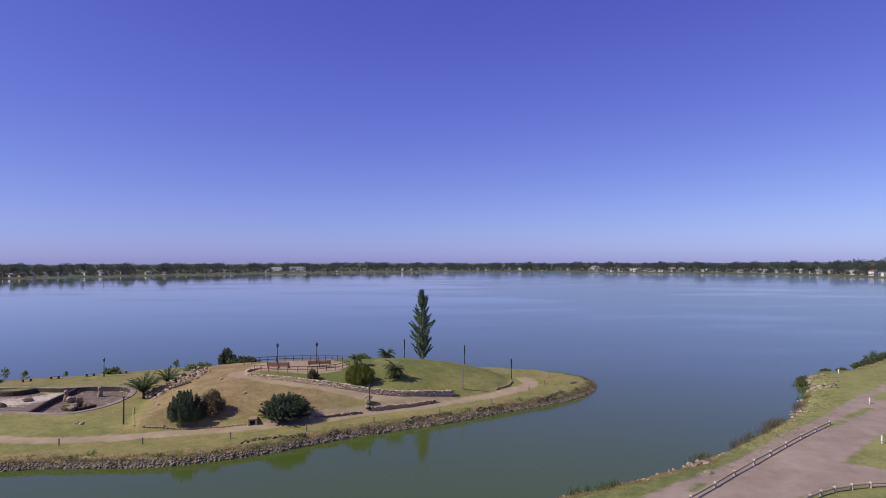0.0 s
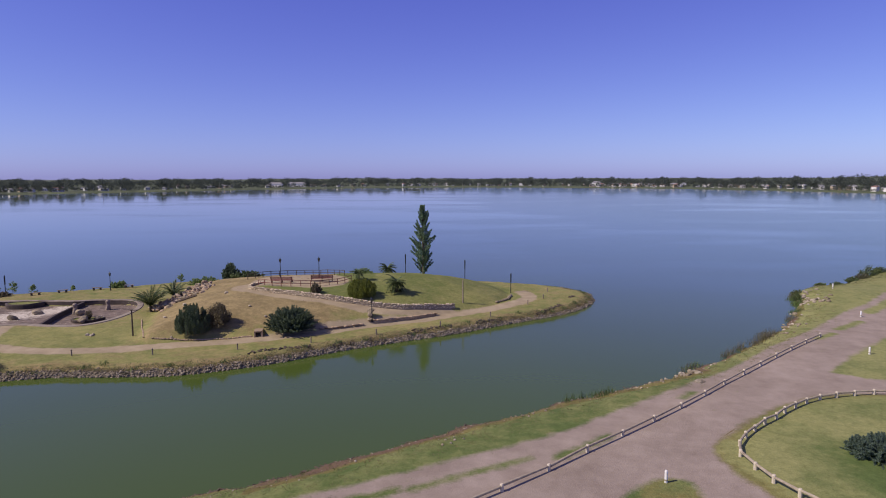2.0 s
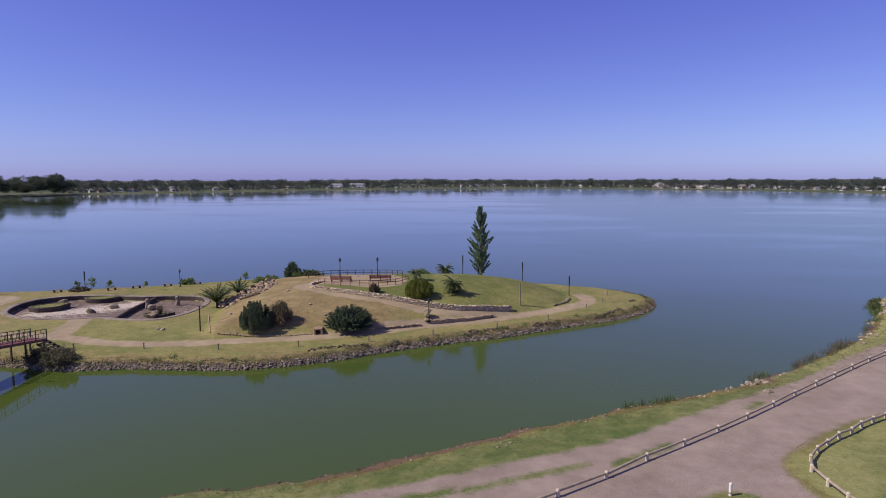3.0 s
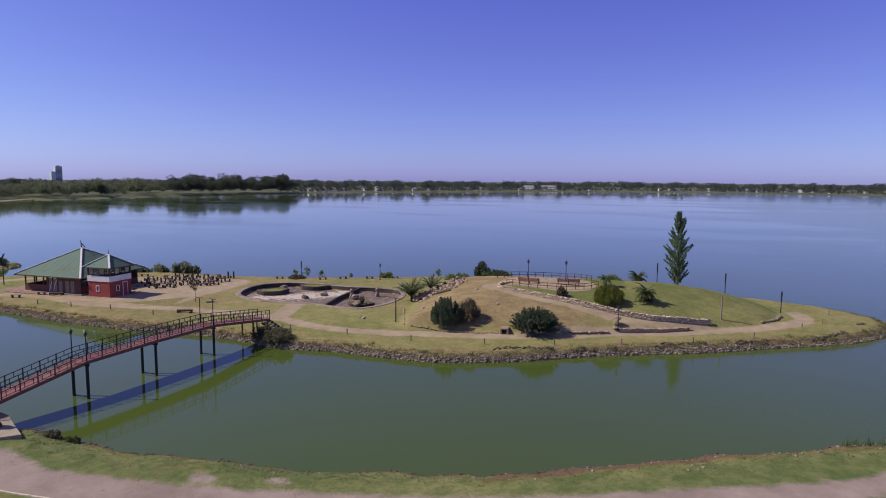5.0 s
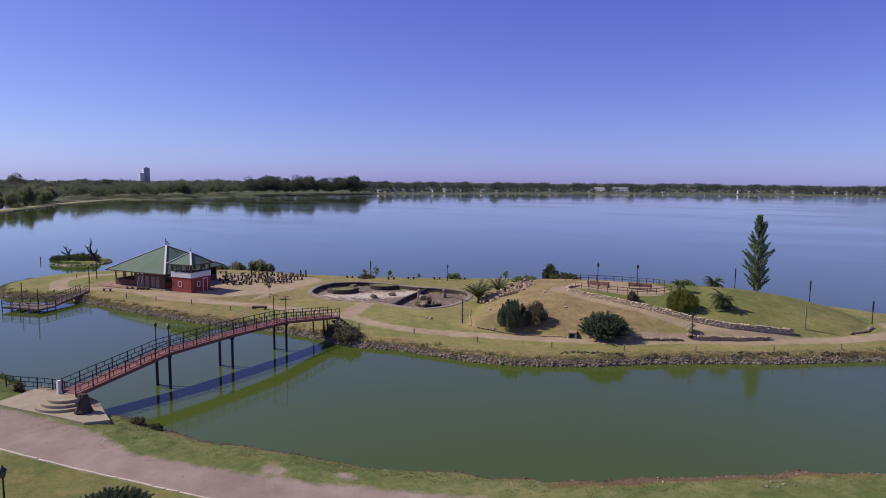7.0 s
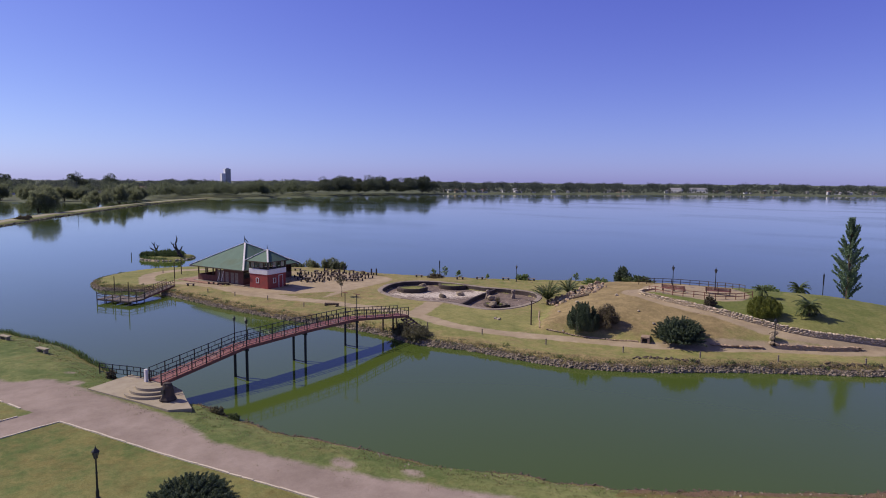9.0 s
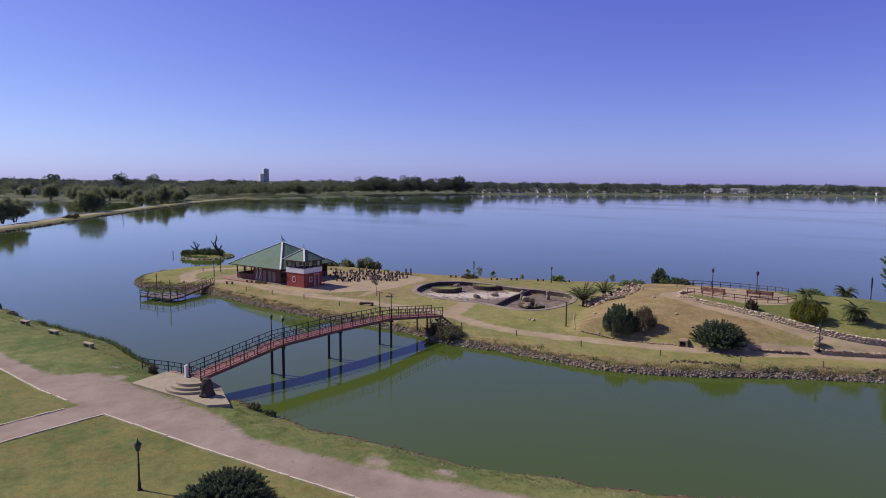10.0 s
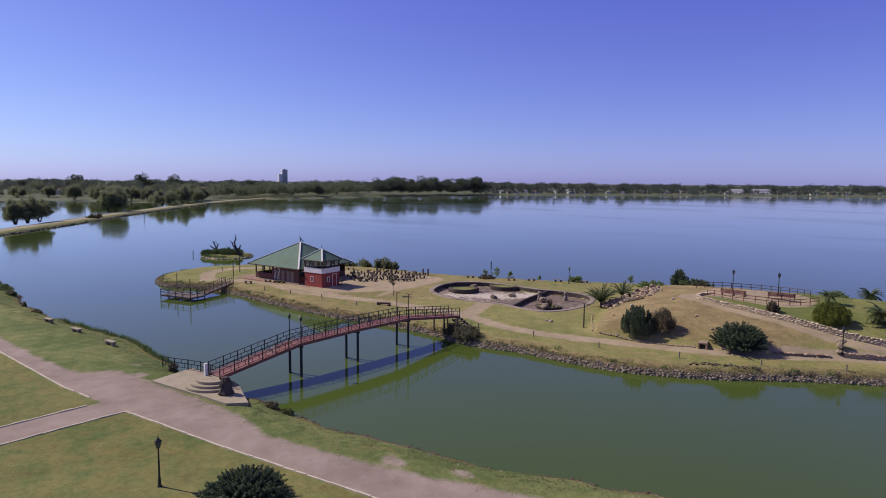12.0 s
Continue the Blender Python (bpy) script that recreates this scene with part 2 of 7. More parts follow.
LOG = surface("weathered_log", (0.23, 0.19, 0.135), (0.45, 0.385, 0.29), 4, 0.9, grain=22, stain=(0.13, 0.10, 0.072), cover=0.56)
STRAW = leafy("dry_grass", (0.19, 0.155, 0.085), (0.29, 0.24, 0.13), (0.38, 0.32, 0.18), 0.9)
GRASS = leafy("grass_blades", (0.115, 0.155, 0.048), (0.18, 0.22, 0.075), (0.27, 0.285, 0.12), 0.8, 0.5)
REED = leafy("reeds", (0.065, 0.11, 0.038), (0.11, 0.17, 0.055), (0.19, 0.25, 0.09))
POPLAR = leafy("poplar_leaves", (0.085, 0.145, 0.08), (0.16, 0.25, 0.135), (0.26, 0.36, 0.20))
JUNIPER = leafy("juniper_leaves", (0.060, 0.090, 0.052), (0.096, 0.138, 0.078), (0.15, 0.195, 0.112))
FEATHER = leafy("feathery_juniper_leaves", (0.062, 0.100, 0.076), (0.10, 0.150, 0.112), (0.155, 0.21, 0.155))
THUJA = leafy("thuja_leaves", (0.085, 0.115, 0.022), (0.18, 0.215, 0.040), (0.33, 0.345, 0.078))
SHRUB = leafy("shrub_leaves", (0.075, 0.11, 0.048), (0.14, 0.19, 0.075), (0.23, 0.28, 0.115), 0.6, 0.45)
RUSSET = leafy("russet_leaves", (0.10, 0.088, 0.052), (0.175, 0.15, 0.088), (0.27, 0.23, 0.14))
SCRUB = leafy("grey_scrub_leaves", (0.115, 0.112, 0.066), (0.175, 0.172, 0.102), (0.25, 0.245, 0.15), 0.7, 0.5)
PALM = leafy("palm_fronds", (0.05, 0.082, 0.034), (0.105, 0.145, 0.058), (0.19, 0.225, 0.10))
# distant leaf tones lightened in the base colour, standing in for the air's haze
FAR_TREE = leafy("hazed_far_tree_leaves", (0.072, 0.092, 0.066), (0.105, 0.130, 0.088), (0.145, 0.172, 0.112), 0.8, 0.45)
DARK_TREE = leafy("hazed_dark_tree_leaves", (0.058, 0.074, 0.064), (0.090, 0.110, 0.088), (0.130, 0.152, 0.116), 0.8, 0.45)
MID_TREE = leafy("hazed_shore_tree_leaves", (0.090, 0.118, 0.074), (0.150, 0.182, 0.106), (0.225, 0.26, 0.148), 0.8, 0.55)
WILLOW = leafy("hazed_willow_leaves", (0.145, 0.172, 0.104), (0.215, 0.245, 0.142), (0.30, 0.33, 0.19), 0.8, 0.65)
SPRIG = leafy("young_leaves", (0.15, 0.22, 0.08), (0.23, 0.31, 0.115), (0.33, 0.41, 0.17), 0.6, 0.5)
CLEAR, gnt, gb, _ = shader("window_glass")
gb.inputs["Base Color"].default_value = (0.03, 0.035, 0.04, 1)
gb.inputs["Roughness"].default_value, gb.inputs["IOR"].default_value = 0.05, 1.5
SEE_THROUGH, snt, sb, _ = shader("clear_window_glass")
sb.inputs["Roughness"].default_value, sb.inputs["IOR"].default_value, sb.inputs["Transmission Weight"].default_value = 0.02, 1.1, 1.0
LAMP_GLASS, lnt, lb, _ = shader("lantern_glass")
lb.inputs["Base Color"].default_value = (0.10, 0.10, 0.09, 1)
lb.inputs["Roughness"].default_value = 0.2


# ---- building blocks ----
def thing(name, x=0.0, y=0.0, z=0.0, turn=0.0):
    ob = new(name)
    ob.matrix_world = pose(x, y, z, 0, 0, turn)
    ob.empty_display_size = 0.2
    return ob


def part(name, bm, material, parent=None, label="", smooth=False):
    """Links a bmesh as one mesh object under a thing or a part."""
    me = bpy.data.meshes.new(name)
    bm.to_mesh(me)
    bm.free()
    return part_of(name, me, material, parent, label, smooth)


def part_of(name, me, material, parent=None, label="", smooth=False):
    if not me.materials:
        me.materials.append(material)
    if smooth:
        me.shade_smooth()
    ob = new(name, me)
    ob.parent = parent
    if label:
        tagged(ob, label)
    return ob


def box(bm, x0, y0, z0, x1, y1, z1, m=None):
    vs = [bm.verts.new((x, y, z)) for x in (x0, x1) for y in (y0, y1) for z in (z0, z1)]
    for f in ((0, 1, 3, 2), (4, 6, 7, 5), (0, 4, 5, 1), (2, 3, 7, 6), (0, 2, 6, 4), (1, 5, 7, 3)):
        bm.faces.new([vs[i] for i in f])
    if m is not None:
        bmesh.ops.transform(bm, matrix=m, verts=vs)
    return vs


def rod(bm, a, b, r0, r1=None, n=8, caps=True):
    """A tapered rod from a to b."""
    a, b = Vector(a), Vector(b)
    r1 = r0 if r1 is None else r1
    q = (b - a).to_track_quat("Z", "Y")
    rings = []
    for p, r in ((a, r0), (b, r1)):
        rings.append([bm.verts.new(p + q @ Vector((r * math.cos(2 * math.pi * i / n), r * math.sin(2 * math.pi * i / n), 0))) for i in range(n)])
    for i in range(n):
        bm.faces.new((rings[0][i], rings[0][(i + 1) % n], rings[1][(i + 1) % n], rings[1][i]))
    if caps:
        bm.faces.new(rings[0][::-1])
        bm.faces.new(rings[1])


def bar(bm, a, b, w, h):
    """A square beam from a to b, w wide and h high."""
    a, b = Vector(a), Vector(b)
    d = (b - a).normalized()
    side = d.cross(Vector((0, 0, 1)))
    side = side.normalized() if side.length > 1e-4 else Vector((1, 0, 0))
    up = side.cross(d)
    vs = [bm.verts.new(p + side * (sx * w / 2) + up * (sz * h / 2)) for p in (a, b) for sx in (-1, 1) for sz in (-1, 1)]
    for f in ((0, 1, 3, 2), (4, 6, 7, 5), (0, 4, 5, 1), (2, 3, 7, 6), (0, 2, 6, 4), (1, 5, 7, 3)):
        bm.faces.new([vs[i] for i in f])


def lathe(bm, profile, n=12, at=(0, 0, 0)):
    """Turns a profile of (radius, height) round the upright axis."""
    rings = [[bm.verts.new((at[0] + r * math.cos(2 * math.pi * i / n), at[1] + r * math.sin(2 * math.pi * i / n), at[2] + z)) for i in range(n)] for r, z in profile]
    for a, b in zip(rings, rings[1:]):
        for i in range(n):
            bm.faces.new((a[i], a[(i + 1) % n], b[(i + 1) % n], b[i]))
    bm.faces.new(rings[0][::-1])
    bm.faces.new(rings[-1])


def mesh_from(name, verts, faces):
    me = bpy.data.meshes.new(name)
    me.from_pydata(verts, [], faces)
    me.update()
    return me


def leaf_mesh(name, centres, size, rng, lengthen=1.6, up=0.0, outward=None):
    """A mesh of small bent leaves round the centres, each turned its own way."""
    c = np.asarray(centres, float)
    n = len(c)
    d = rng.normal(size=(n, 3))
    if outward is not None:
        d = d * 0.7 + outward
    d[:, 2] += up
    d /= np.linalg.norm(d, axis=1, keepdims=True)
    s = np.cross(d, rng.normal(size=(n, 3)))
    s /= np.linalg.norm(s, axis=1, keepdims=True)
    k = np.cross(d, s)
    size = np.asarray(size, float) * rng.uniform(0.6, 1.3, n)
    L, W = (size * lengthen)[:, None], size[:, None]
    v = np.stack([c - d * L * 0.5, c + s * W * 0.5 + k * W * 0.15, c + d * L * 0.5, c - s * W * 0.5 + k * W * 0.15], 1).reshape(-1, 3)
    i = np.arange(n)[:, None] * 4
    f = np.concatenate([i + [0, 1, 2], i + [0, 2, 3]], 0)
    me = bpy.data.meshes.new(name)
    me.from_pydata(v.tolist(), [], f.tolist())
    me.update()
    return me


def smooth_line(pts, closed=False, per=8):
    """A Catmull-Rom curve through the points."""
    p = np.asarray(pts, float)
    n = len(p)
    out = []
    for i in range(n if closed else n - 1):
        a, b, c, d = (p[(i + k) % n] if closed else p[min(max(i + k, 0), n - 1)] for k in (-1, 0, 1, 2))
        for t in np.arange(per) / per:
            out.append(0.5 * (2 * b + (c - a) * t + (2 * a - 5 * b + 4 * c - d) * t**2 + (3 * b - a - 3 * c + d) * t**3))
    if not closed:
        out.append(p[-1])
    return np.array(out)


def line_dist(X, Y, pts, closed=False):
    """The distance of every (X, Y) from a polyline."""
    p = np.asarray(pts, float)
    q = np.roll(p, -1, 0) if closed else p[1:]
    best = np.full(X.shape, 1e9)
    for a, b in zip(p, q):
        e = b - a
        t = (((X - a[0]) * e[0] + (Y - a[1]) * e[1]) / max(e @ e, 1e-9)).clip(0, 1)
        best = np.minimum(best, (X - a[0] - t * e[0]) ** 2 + (Y - a[1] - t * e[1]) ** 2)
    return np.sqrt(best)


def inside(X, Y, pts):
    p = np.asarray(pts, float)
    hit = np.zeros(X.shape, bool)
    for a, b in zip(p, np.roll(p, -1, 0)):
        if a[1] != b[1]:
            hit ^= ((a[1] > Y) != (b[1] > Y)) & (X < (b[0] - a[0]) * (Y - a[1]) / (b[1] - a[1]) + a[0])
    return hit


def depth_in(X, Y, pts):
    """The distance from a closed outline, positive inside."""
    d = line_dist(X, Y, pts, True)
    return np.where(inside(X, Y, pts), d, -d)


# ---- plan of the ground ----
ISLE = smooth_line([(-112.5, 52), (-107, 51), (-100, 54.6), (-93, 55), (-86, 54.8), (-78, 54.4), (-66, 55), (-57, 56.5), (-49, 56.5), (-44, 55.8), (-38, 57.2), (-32.5, 57.4),
                    (-27, 58), (-22, 60), (-17.5, 62.8), (-12.8, 66.6), (-7, 70.4), (-0.6, 74.2), (4.3, 78), (10.5, 82.5), (15, 86), (19, 91.2), (20.8, 96.9), (19.5, 100.5),
                    (14.5, 105.5), (9, 108), (0, 110.5), (-10, 111.5), (-20, 110.5), (-30, 109.5), (-38, 109), (-47, 108.5), (-57, 102), (-71, 95.5), (-82, 91.8), (-92, 90.5),
                    (-106, 85), (-118, 74), (-121, 64), (-117, 55)], True, 6)
MOUND = smooth_line([(-34.5, 66.2), (-29, 67.2), (-22.7, 68.6), (-16, 70.8), (-11, 74.3), (-5, 78), (-0.5, 81.6), (4.5, 86.2), (7, 91), (7.5, 97), (4, 104.5), (-5, 108), (-17, 107.5),
                     (-30, 104.5), (-38, 101.5), (-42.5, 96), (-41, 86), (-38, 75)], True, 6)
POOL = smooth_line([(-68.4, 76.8), (-70.2, 81), (-70, 85.2), (-67, 88.2), (-61.6, 89.2), (-55.9, 89), (-51.4, 90), (-46.5, 89.4), (-43.6, 84.5), (-43.2, 78), (-45.2, 74),
                    (-49.1, 73.6), (-53.4, 74.2), (-57.5, 73), (-61.7, 72.8), (-66, 74.5)], True, 6)
SHORE = smooth_line([(-900, -60), (-420, 10), (-260, 24), (-160, 27.5), (-135, 30.3), (-122, 31.3), (-114, 30.9), (-108, 29.2), (-101.8, 29.0), (-90.5, 29.0), (-82, 29.6), (-72.5, 30.5), (-65.5, 29.6), (-58, 29.0), (-52, 28.9), (-45.2, 29.1), (-40.6, 29.2),
                     (-35.3, 29.4), (-30.2, 30.8), (-24, 32), (-19, 34), (-15, 35.1), (-10.9, 37.3), (-6, 41), (-0.4, 44.9), (4, 47.8), (8.9, 51), (14.4, 54.3), (20.7, 58.2), (28.4, 65.1),
                     (41.6, 79), (50.5, 93), (52.5, 98), (58, 104.5), (66, 109), (75, 117), (90, 128), (140, 150), (300, 190), (900, 260)], False, 6)
BANK = np.vstack([SHORE, [(900, -900), (-900, -900)]])
LAWN_WEST = np.array([(-51.8, 19.1), (-58, 18.5), (-75, 18.2), (-110, 18), (-110, -30), (-51.7, -30)])
LAWN_MID = np.vstack([[(-48.3, -30), (-48.3, 19.5), (-43, 20.3), (-36.9, 21.1), (-31.6, 21.9), (-25, 23.1), (-12, 25.4), (0, 28.5), (7, 31.6)], smooth_line([(9.4, 33.5), (11, 35.2), (12.4, 35.8), (13.5, 35), (13.7, 33), (14, 28)], False, 4), [(14, -30)]])
LAWN_EAST = smooth_line([(17.6, 33), (16.6, 36.4), (16.6, 39.4), (18, 41.6), (22.8, 46.2), (28.6, 49.9), (35, 50.8), (44, 49), (52, 42), (54, 30), (48, 20), (36, 14), (24, 17), (19, 26)], True, 5)
LAWN_WEDGE = np.array([(33.9, 56.6), (40.5, 63.4), (47.5, 69.4), (70, 89), (110, 118), (120, 95), (60, 56), (45, 53.8), (36, 54.6)])
VERGE = smooth_line([(-160, 19.5), (-81, 20), (-66, 20.4), (-61, 21.3), (-59.4, 23.6), (-53, 24.2), (-45, 25), (-40, 24.8), (-36.8, 24.2), (-31, 25.3), (-26.3, 26.5), (-20.5, 28.4), (-12, 31.8),
                     (-5, 35.2), (-0.3, 38), (7.3, 42.6), (14.7, 48.9), (17.8, 51.5), (21.1, 54.3), (24.7, 57.2), (29.7, 62.3), (35.2, 67.8), (41, 72.8), (45.7, 77.6), (50.9, 82.7), (57, 87.8), (80, 107), (140, 134)], False, 4)


def rolling(X, Y, s, k):
    """Slow uneven swells."""
    return 0.5 * np.sin(X * s + 1.3 * k + 1.7 * np.sin(Y * s * 0.7 + k)) + 0.5 * np.sin(Y * s * 1.13 + 2.1 * k + 1.3 * np.sin(X * s * 0.61))


def isle_height(X, Y):
    wob = 0.25 * rolling(X, Y, 1.9, 1.0) + 0.15 * rolling(X, Y, 4.3, 2.0)
    sd = depth_in(X, Y, ISLE) + wob * 0.6
    z = np.interp(sd, [-5, 0, 0.45, 1.0, 2.2, 6], [-1.8, 0.0, 0.55, 0.82, 0.94, 1.0])
    md = depth_in(X, Y, MOUND)
    z = z + np.interp(md, [0, 1.5, 4, 6, 10, 15, 19], [0, 0.8, 1.65, 2.2, 2.85, 3.35, 3.4]) * np.interp(X, [-8, 5], [1.0, 0.74])
    pd = depth_in(X, Y, POOL)
    z = z - np.interp(pd, [0.0, 0.3, 1], [0, 0.62, 0.66])
    rough = 0.05 * rolling(X, Y, 0.5, 3.0) + 0.035 * rolling(X, Y, 1.45, 7.0) + 0.02 * rolling(X, Y, 3.3, 8.0)
    return z + rough * (sd > 1) * (pd < -1)


def bank_height(X, Y):
    sd = depth_in(X, Y, BANK) + 0.3 * rolling(X, Y, 1.1, 4.0) + 0.15 * rolling(X, Y, 3.1, 5.0)
    z = np.interp(sd, [-6, 0, 0.5, 1.5, 3.2, 6], [-1.8, 0.0, 0.25, 0.6, 0.92, 1.0])
    head = np.exp(-(((X - 57) / 9) ** 2 + ((Y - 97) / 8) ** 2))
    return z + 0.6 * head * (sd > 0.6) + 0.04 * rolling(X, Y, 0.35, 6.0) * (sd > 3)


def height(x, y):
    """The ground's height at one place of the island or the bank."""
    X, Y = np.array([float(x)]), np.array([float(y)])
    return float(isle_height(X, Y)[0] if depth_in(X, Y, ISLE)[0] > 0 else bank_height(X, Y)[0])


# ---- water, ground and distance ----
def sheet(X, Y, Z, keep, fields, choose, names, material):
    """Splits a height grid into objects by choose(face centre fields); all share one material and its fields."""
    ny, nx = X.shape
    idx = np.arange(nx * ny).reshape(ny, nx)
    quads = np.stack([idx[:-1, :-1], idx[:-1, 1:], idx[1:, 1:], idx[1:, :-1]], -1).reshape(-1, 4)
    quads = quads[keep.ravel()[quads].any(1)]
    pts = np.stack([X.ravel(), Y.ravel(), Z.ravel()], 1)
    group = choose({k: v.ravel()[quads].mean(1) for k, v in fields.items()})
    out = []
    for g, name in enumerate(names):
        q = quads[group == g]
        used, inv = np.unique(q, return_inverse=True)
        me = mesh_from(name, pts[used].tolist(), inv.reshape(-1, 4).tolist())
        for k, v in fields.items():
            me.attributes.new(k, "FLOAT", "POINT").data.foreach_set("value", v.ravel()[used].astype(np.float32))
        me.materials.append(material)
        me.shade_smooth()
        out.append(new(name, me))
    return out


def soft(d, w):
    """1 inside a band of half-width w, falling off softly past its edge."""
    return (0.5 + (w - d) / 1.2).clip(0, 1)


# the lake
bm = bmesh.new()
ring = [bm.verts.new((4600 * math.cos(a), 4600 * math.sin(a), 0)) for a in np.linspace(0, 2 * math.pi, 64, endpoint=False)]
bm.faces.new(ring)
tagged(part("water", bm, WATER), "calm murky green lake reflecting the blue sky", "water", kind="structure")

# the island
gx, gy = np.meshgrid(np.arange(-124, 24, 0.4), np.arange(48.5, 114, 0.4))
gz = isle_height(gx, gy)
isd = depth_in(gx, gy, ISLE)
WALKS = [smooth_line([(-103, 56.5), (-110, 60.5), (-113, 66), (-110, 72)], False, 4), smooth_line([(-103, 56.8), (-98, 60.5), (-90, 61.3), (-80, 60.6), (-70, 62.8), (-60, 64.4), (-51.5, 64.8), (-44, 62.6), (-35.7, 63.4),
                      (-29.9, 65.2), (-24.6, 66.8), (-19, 69), (-9.9, 75), (-4, 78), (1.5, 82), (7, 86.8), (10.6, 92), (10.2, 97)], False, 4)]
RAMP = smooth_line([(-1, 81.2), (-6, 79.6), (-11, 78), (-16.5, 78.4), (-22, 79.2), (-27, 81.2), (-29.3, 84.2), (-26.5, 87)], False, 4)
PLAZA = smooth_line([(-28.6, 86), (-28.6, 90), (-25, 93.4), (-20.5, 93.5), (-16.5, 90.5), (-15.2, 87), (-17.5, 83.8), (-21, 83), (-25.5, 83.4)], True, 4)
bare = np.maximum(soft(line_dist(gx, gy, WALKS[0]), 1.3), 0.8 * soft(line_dist(gx, gy, WALKS[1]), 1.3))
bare = np.maximum(bare, soft(line_dist(gx, gy, RAMP), 1.2))
bare = np.maximum(bare, soft(-depth_in(gx, gy, PLAZA), 0.0))
bare = np.maximum(bare, soft(line_dist(gx, gy, [(-52, 66), (-54.5, 73)]), 1.3))                   # from the walk up to the pool
YARD = smooth_line([(-104, 62), (-98, 61), (-88, 61.2), (-78, 61.8), (-70, 66), (-71.5, 73), (-72, 80), (-74, 86.5), (-84, 87.5), (-92, 84), (-104, 76)], True, 4)
bare = np.maximum(bare, np.where(gx < -89, 0.5, 0.8) * soft(-depth_in(gx, gy, YARD), 0.0))
bare = np.maximum(bare, soft(abs(depth_in(gx, gy, POOL)) * 2, 0.8))
for tri in ([(-77, 63.5), (-70.5, 64.8), (-72, 70)], [(-69.5, 66.5), (-61, 66.8), (-66, 72.5)]):
    bare = np.where(depth_in(gx, gy, np.array(tri, float)) > -0.3, 0.1, bare)
mound_in = depth_in(gx, gy, MOUND)
brown = (mound_in / 2.5).clip(0, 1) * ((-12 - gx) / 5).clip(0, 1)
above = depth_in(gx, gy, np.array([(-27.5, 84.5), (-25.8, 82.4), (-18, 80.3), (-11, 79.5), (-5, 81), (1, 83), (10, 92), (6, 106), (-20, 100), (-16, 86), (-20, 83.5)])) > 0
parched = np.where(above, 0.1, 0.38 + 0.5 * brown) + 0.25 * (isd < 1.6) + 0.14 * (gx < -62) - 0.3 * (gx < -100)
parched = np.where((gx > -52) & (gx < -36) & (gy > 60) & (gy < 73), 0.05, parched)
bed = depth_in(gx, gy, POOL) > 0.3
island, walks_ob, pool_bed = sheet(gx, gy, gz, isd > -3, {"bare": bare, "parched": parched, "bed": bed * 1.0, "pale": np.where(above, -0.04 - 0.14 * (gx < -12), 0.02)},
                                   lambda f: np.where(f["bed"] > 0.5, 2, np.where(f["bare"] > 0.5, 1, 0)), ["island_ground", "footpath", "pool_bed"], ISLE_TURF)
tagged(island, "low grassy island with a dry brown mound", "ground", kind="structure")
tagged(walks_ob, "pale trodden earth footpaths across the island", "footpath", kind="structure")
silt = 1.05 * np.exp(-(((gx + 59.5) / 4.8) ** 2 + ((gy - 81.6 - 0.5 * (gx + 59.5)) / 3.8) ** 2)) + 0.75 * np.exp(-(((gx + 56.0) / 1.6) ** 2 + ((gy - 86.5) / 3) ** 2)) + 0.5 * np.exp(-(((gx + 50) / 5) ** 2 + ((gy - 75.6) / 1.1) ** 2)) + 0.45 * np.exp(-(((gx + 65.5) / 2.5) ** 2 + ((gy - 78) / 3) ** 2)) + 0.35 * np.exp(-(((gx + 45.5) / 2.5) ** 2 + ((gy - 81) / 2.4) ** 2))
spots = np.array([v.co[:2] for v in pool_bed.data.vertices])
row, col = np.rint((spots[:, 1] - 48.5) / 0.4).astype(int), np.rint((spots[:, 0] + 124) / 0.4).astype(int)
pool_bed.data.attributes.new("silt", "FLOAT", "POINT").data.foreach_set("value", silt[row, col].astype(np.float32))
pool_bed.data.materials[0] = POOL_BED
tagged(pool_bed, "drained pool bed with dried pale mud patches", "pool bed", kind="structure")

# the near bank: fine where it is walked past, coarse far off
def steps(*runs):
    return np.concatenate([np.arange(a, b, s) for a, b, s in runs])


gx, gy = np.meshgrid(steps((-900, -200, 35), (-200, -124, 4), (-124, -75, 0.8), (-75, 62, 0.45), (62, 130, 1.2), (130, 300, 10), (300, 901, 50)),
                     steps((-900, -60, 60), (-60, 5, 4), (5, 72, 0.45), (72, 135, 0.9), (135, 271, 8)))
gz = bank_height(gx, gy)
bsd = depth_in(gx, gy, BANK)
grass = np.full(gx.shape, -50.0)
for lawn in (LAWN_WEST, LAWN_MID, LAWN_EAST, LAWN_WEDGE):
    grass = np.maximum(grass, depth_in(gx, gy, lawn))
strip = np.vstack([VERGE, [(900, 200), (900, 400), (-900, 400), (-900, 19)]])
grass = np.maximum(grass, depth_in(gx, gy, strip))
for a, b, w in (((-2.5, 34.2), (4.5, 38.4), 0.3), ((6.3, 38.4), (10.5, 42), 0.35), ((39.6, 68.7), (42.5, 71.0), 0.45), ((44.3, 73.1), (49.5, 77.3), 0.55), ((53.5, 82.2), (62, 90), 0.8), ((18, 49.6), (19.6, 50.9), 0.3), ((-6, 32.8), (-3.5, 34), 0.4)):
    grass = np.maximum(grass, w - line_dist(gx, gy, [a, b]))
kerbed = np.maximum(depth_in(gx, gy, LAWN_WEST), depth_in(gx, gy, LAWN_MID))
bare = (0.5 - grass / np.where((kerbed > -1.2) & (gx < -10), 0.5, 2.2)).clip(0, 1)
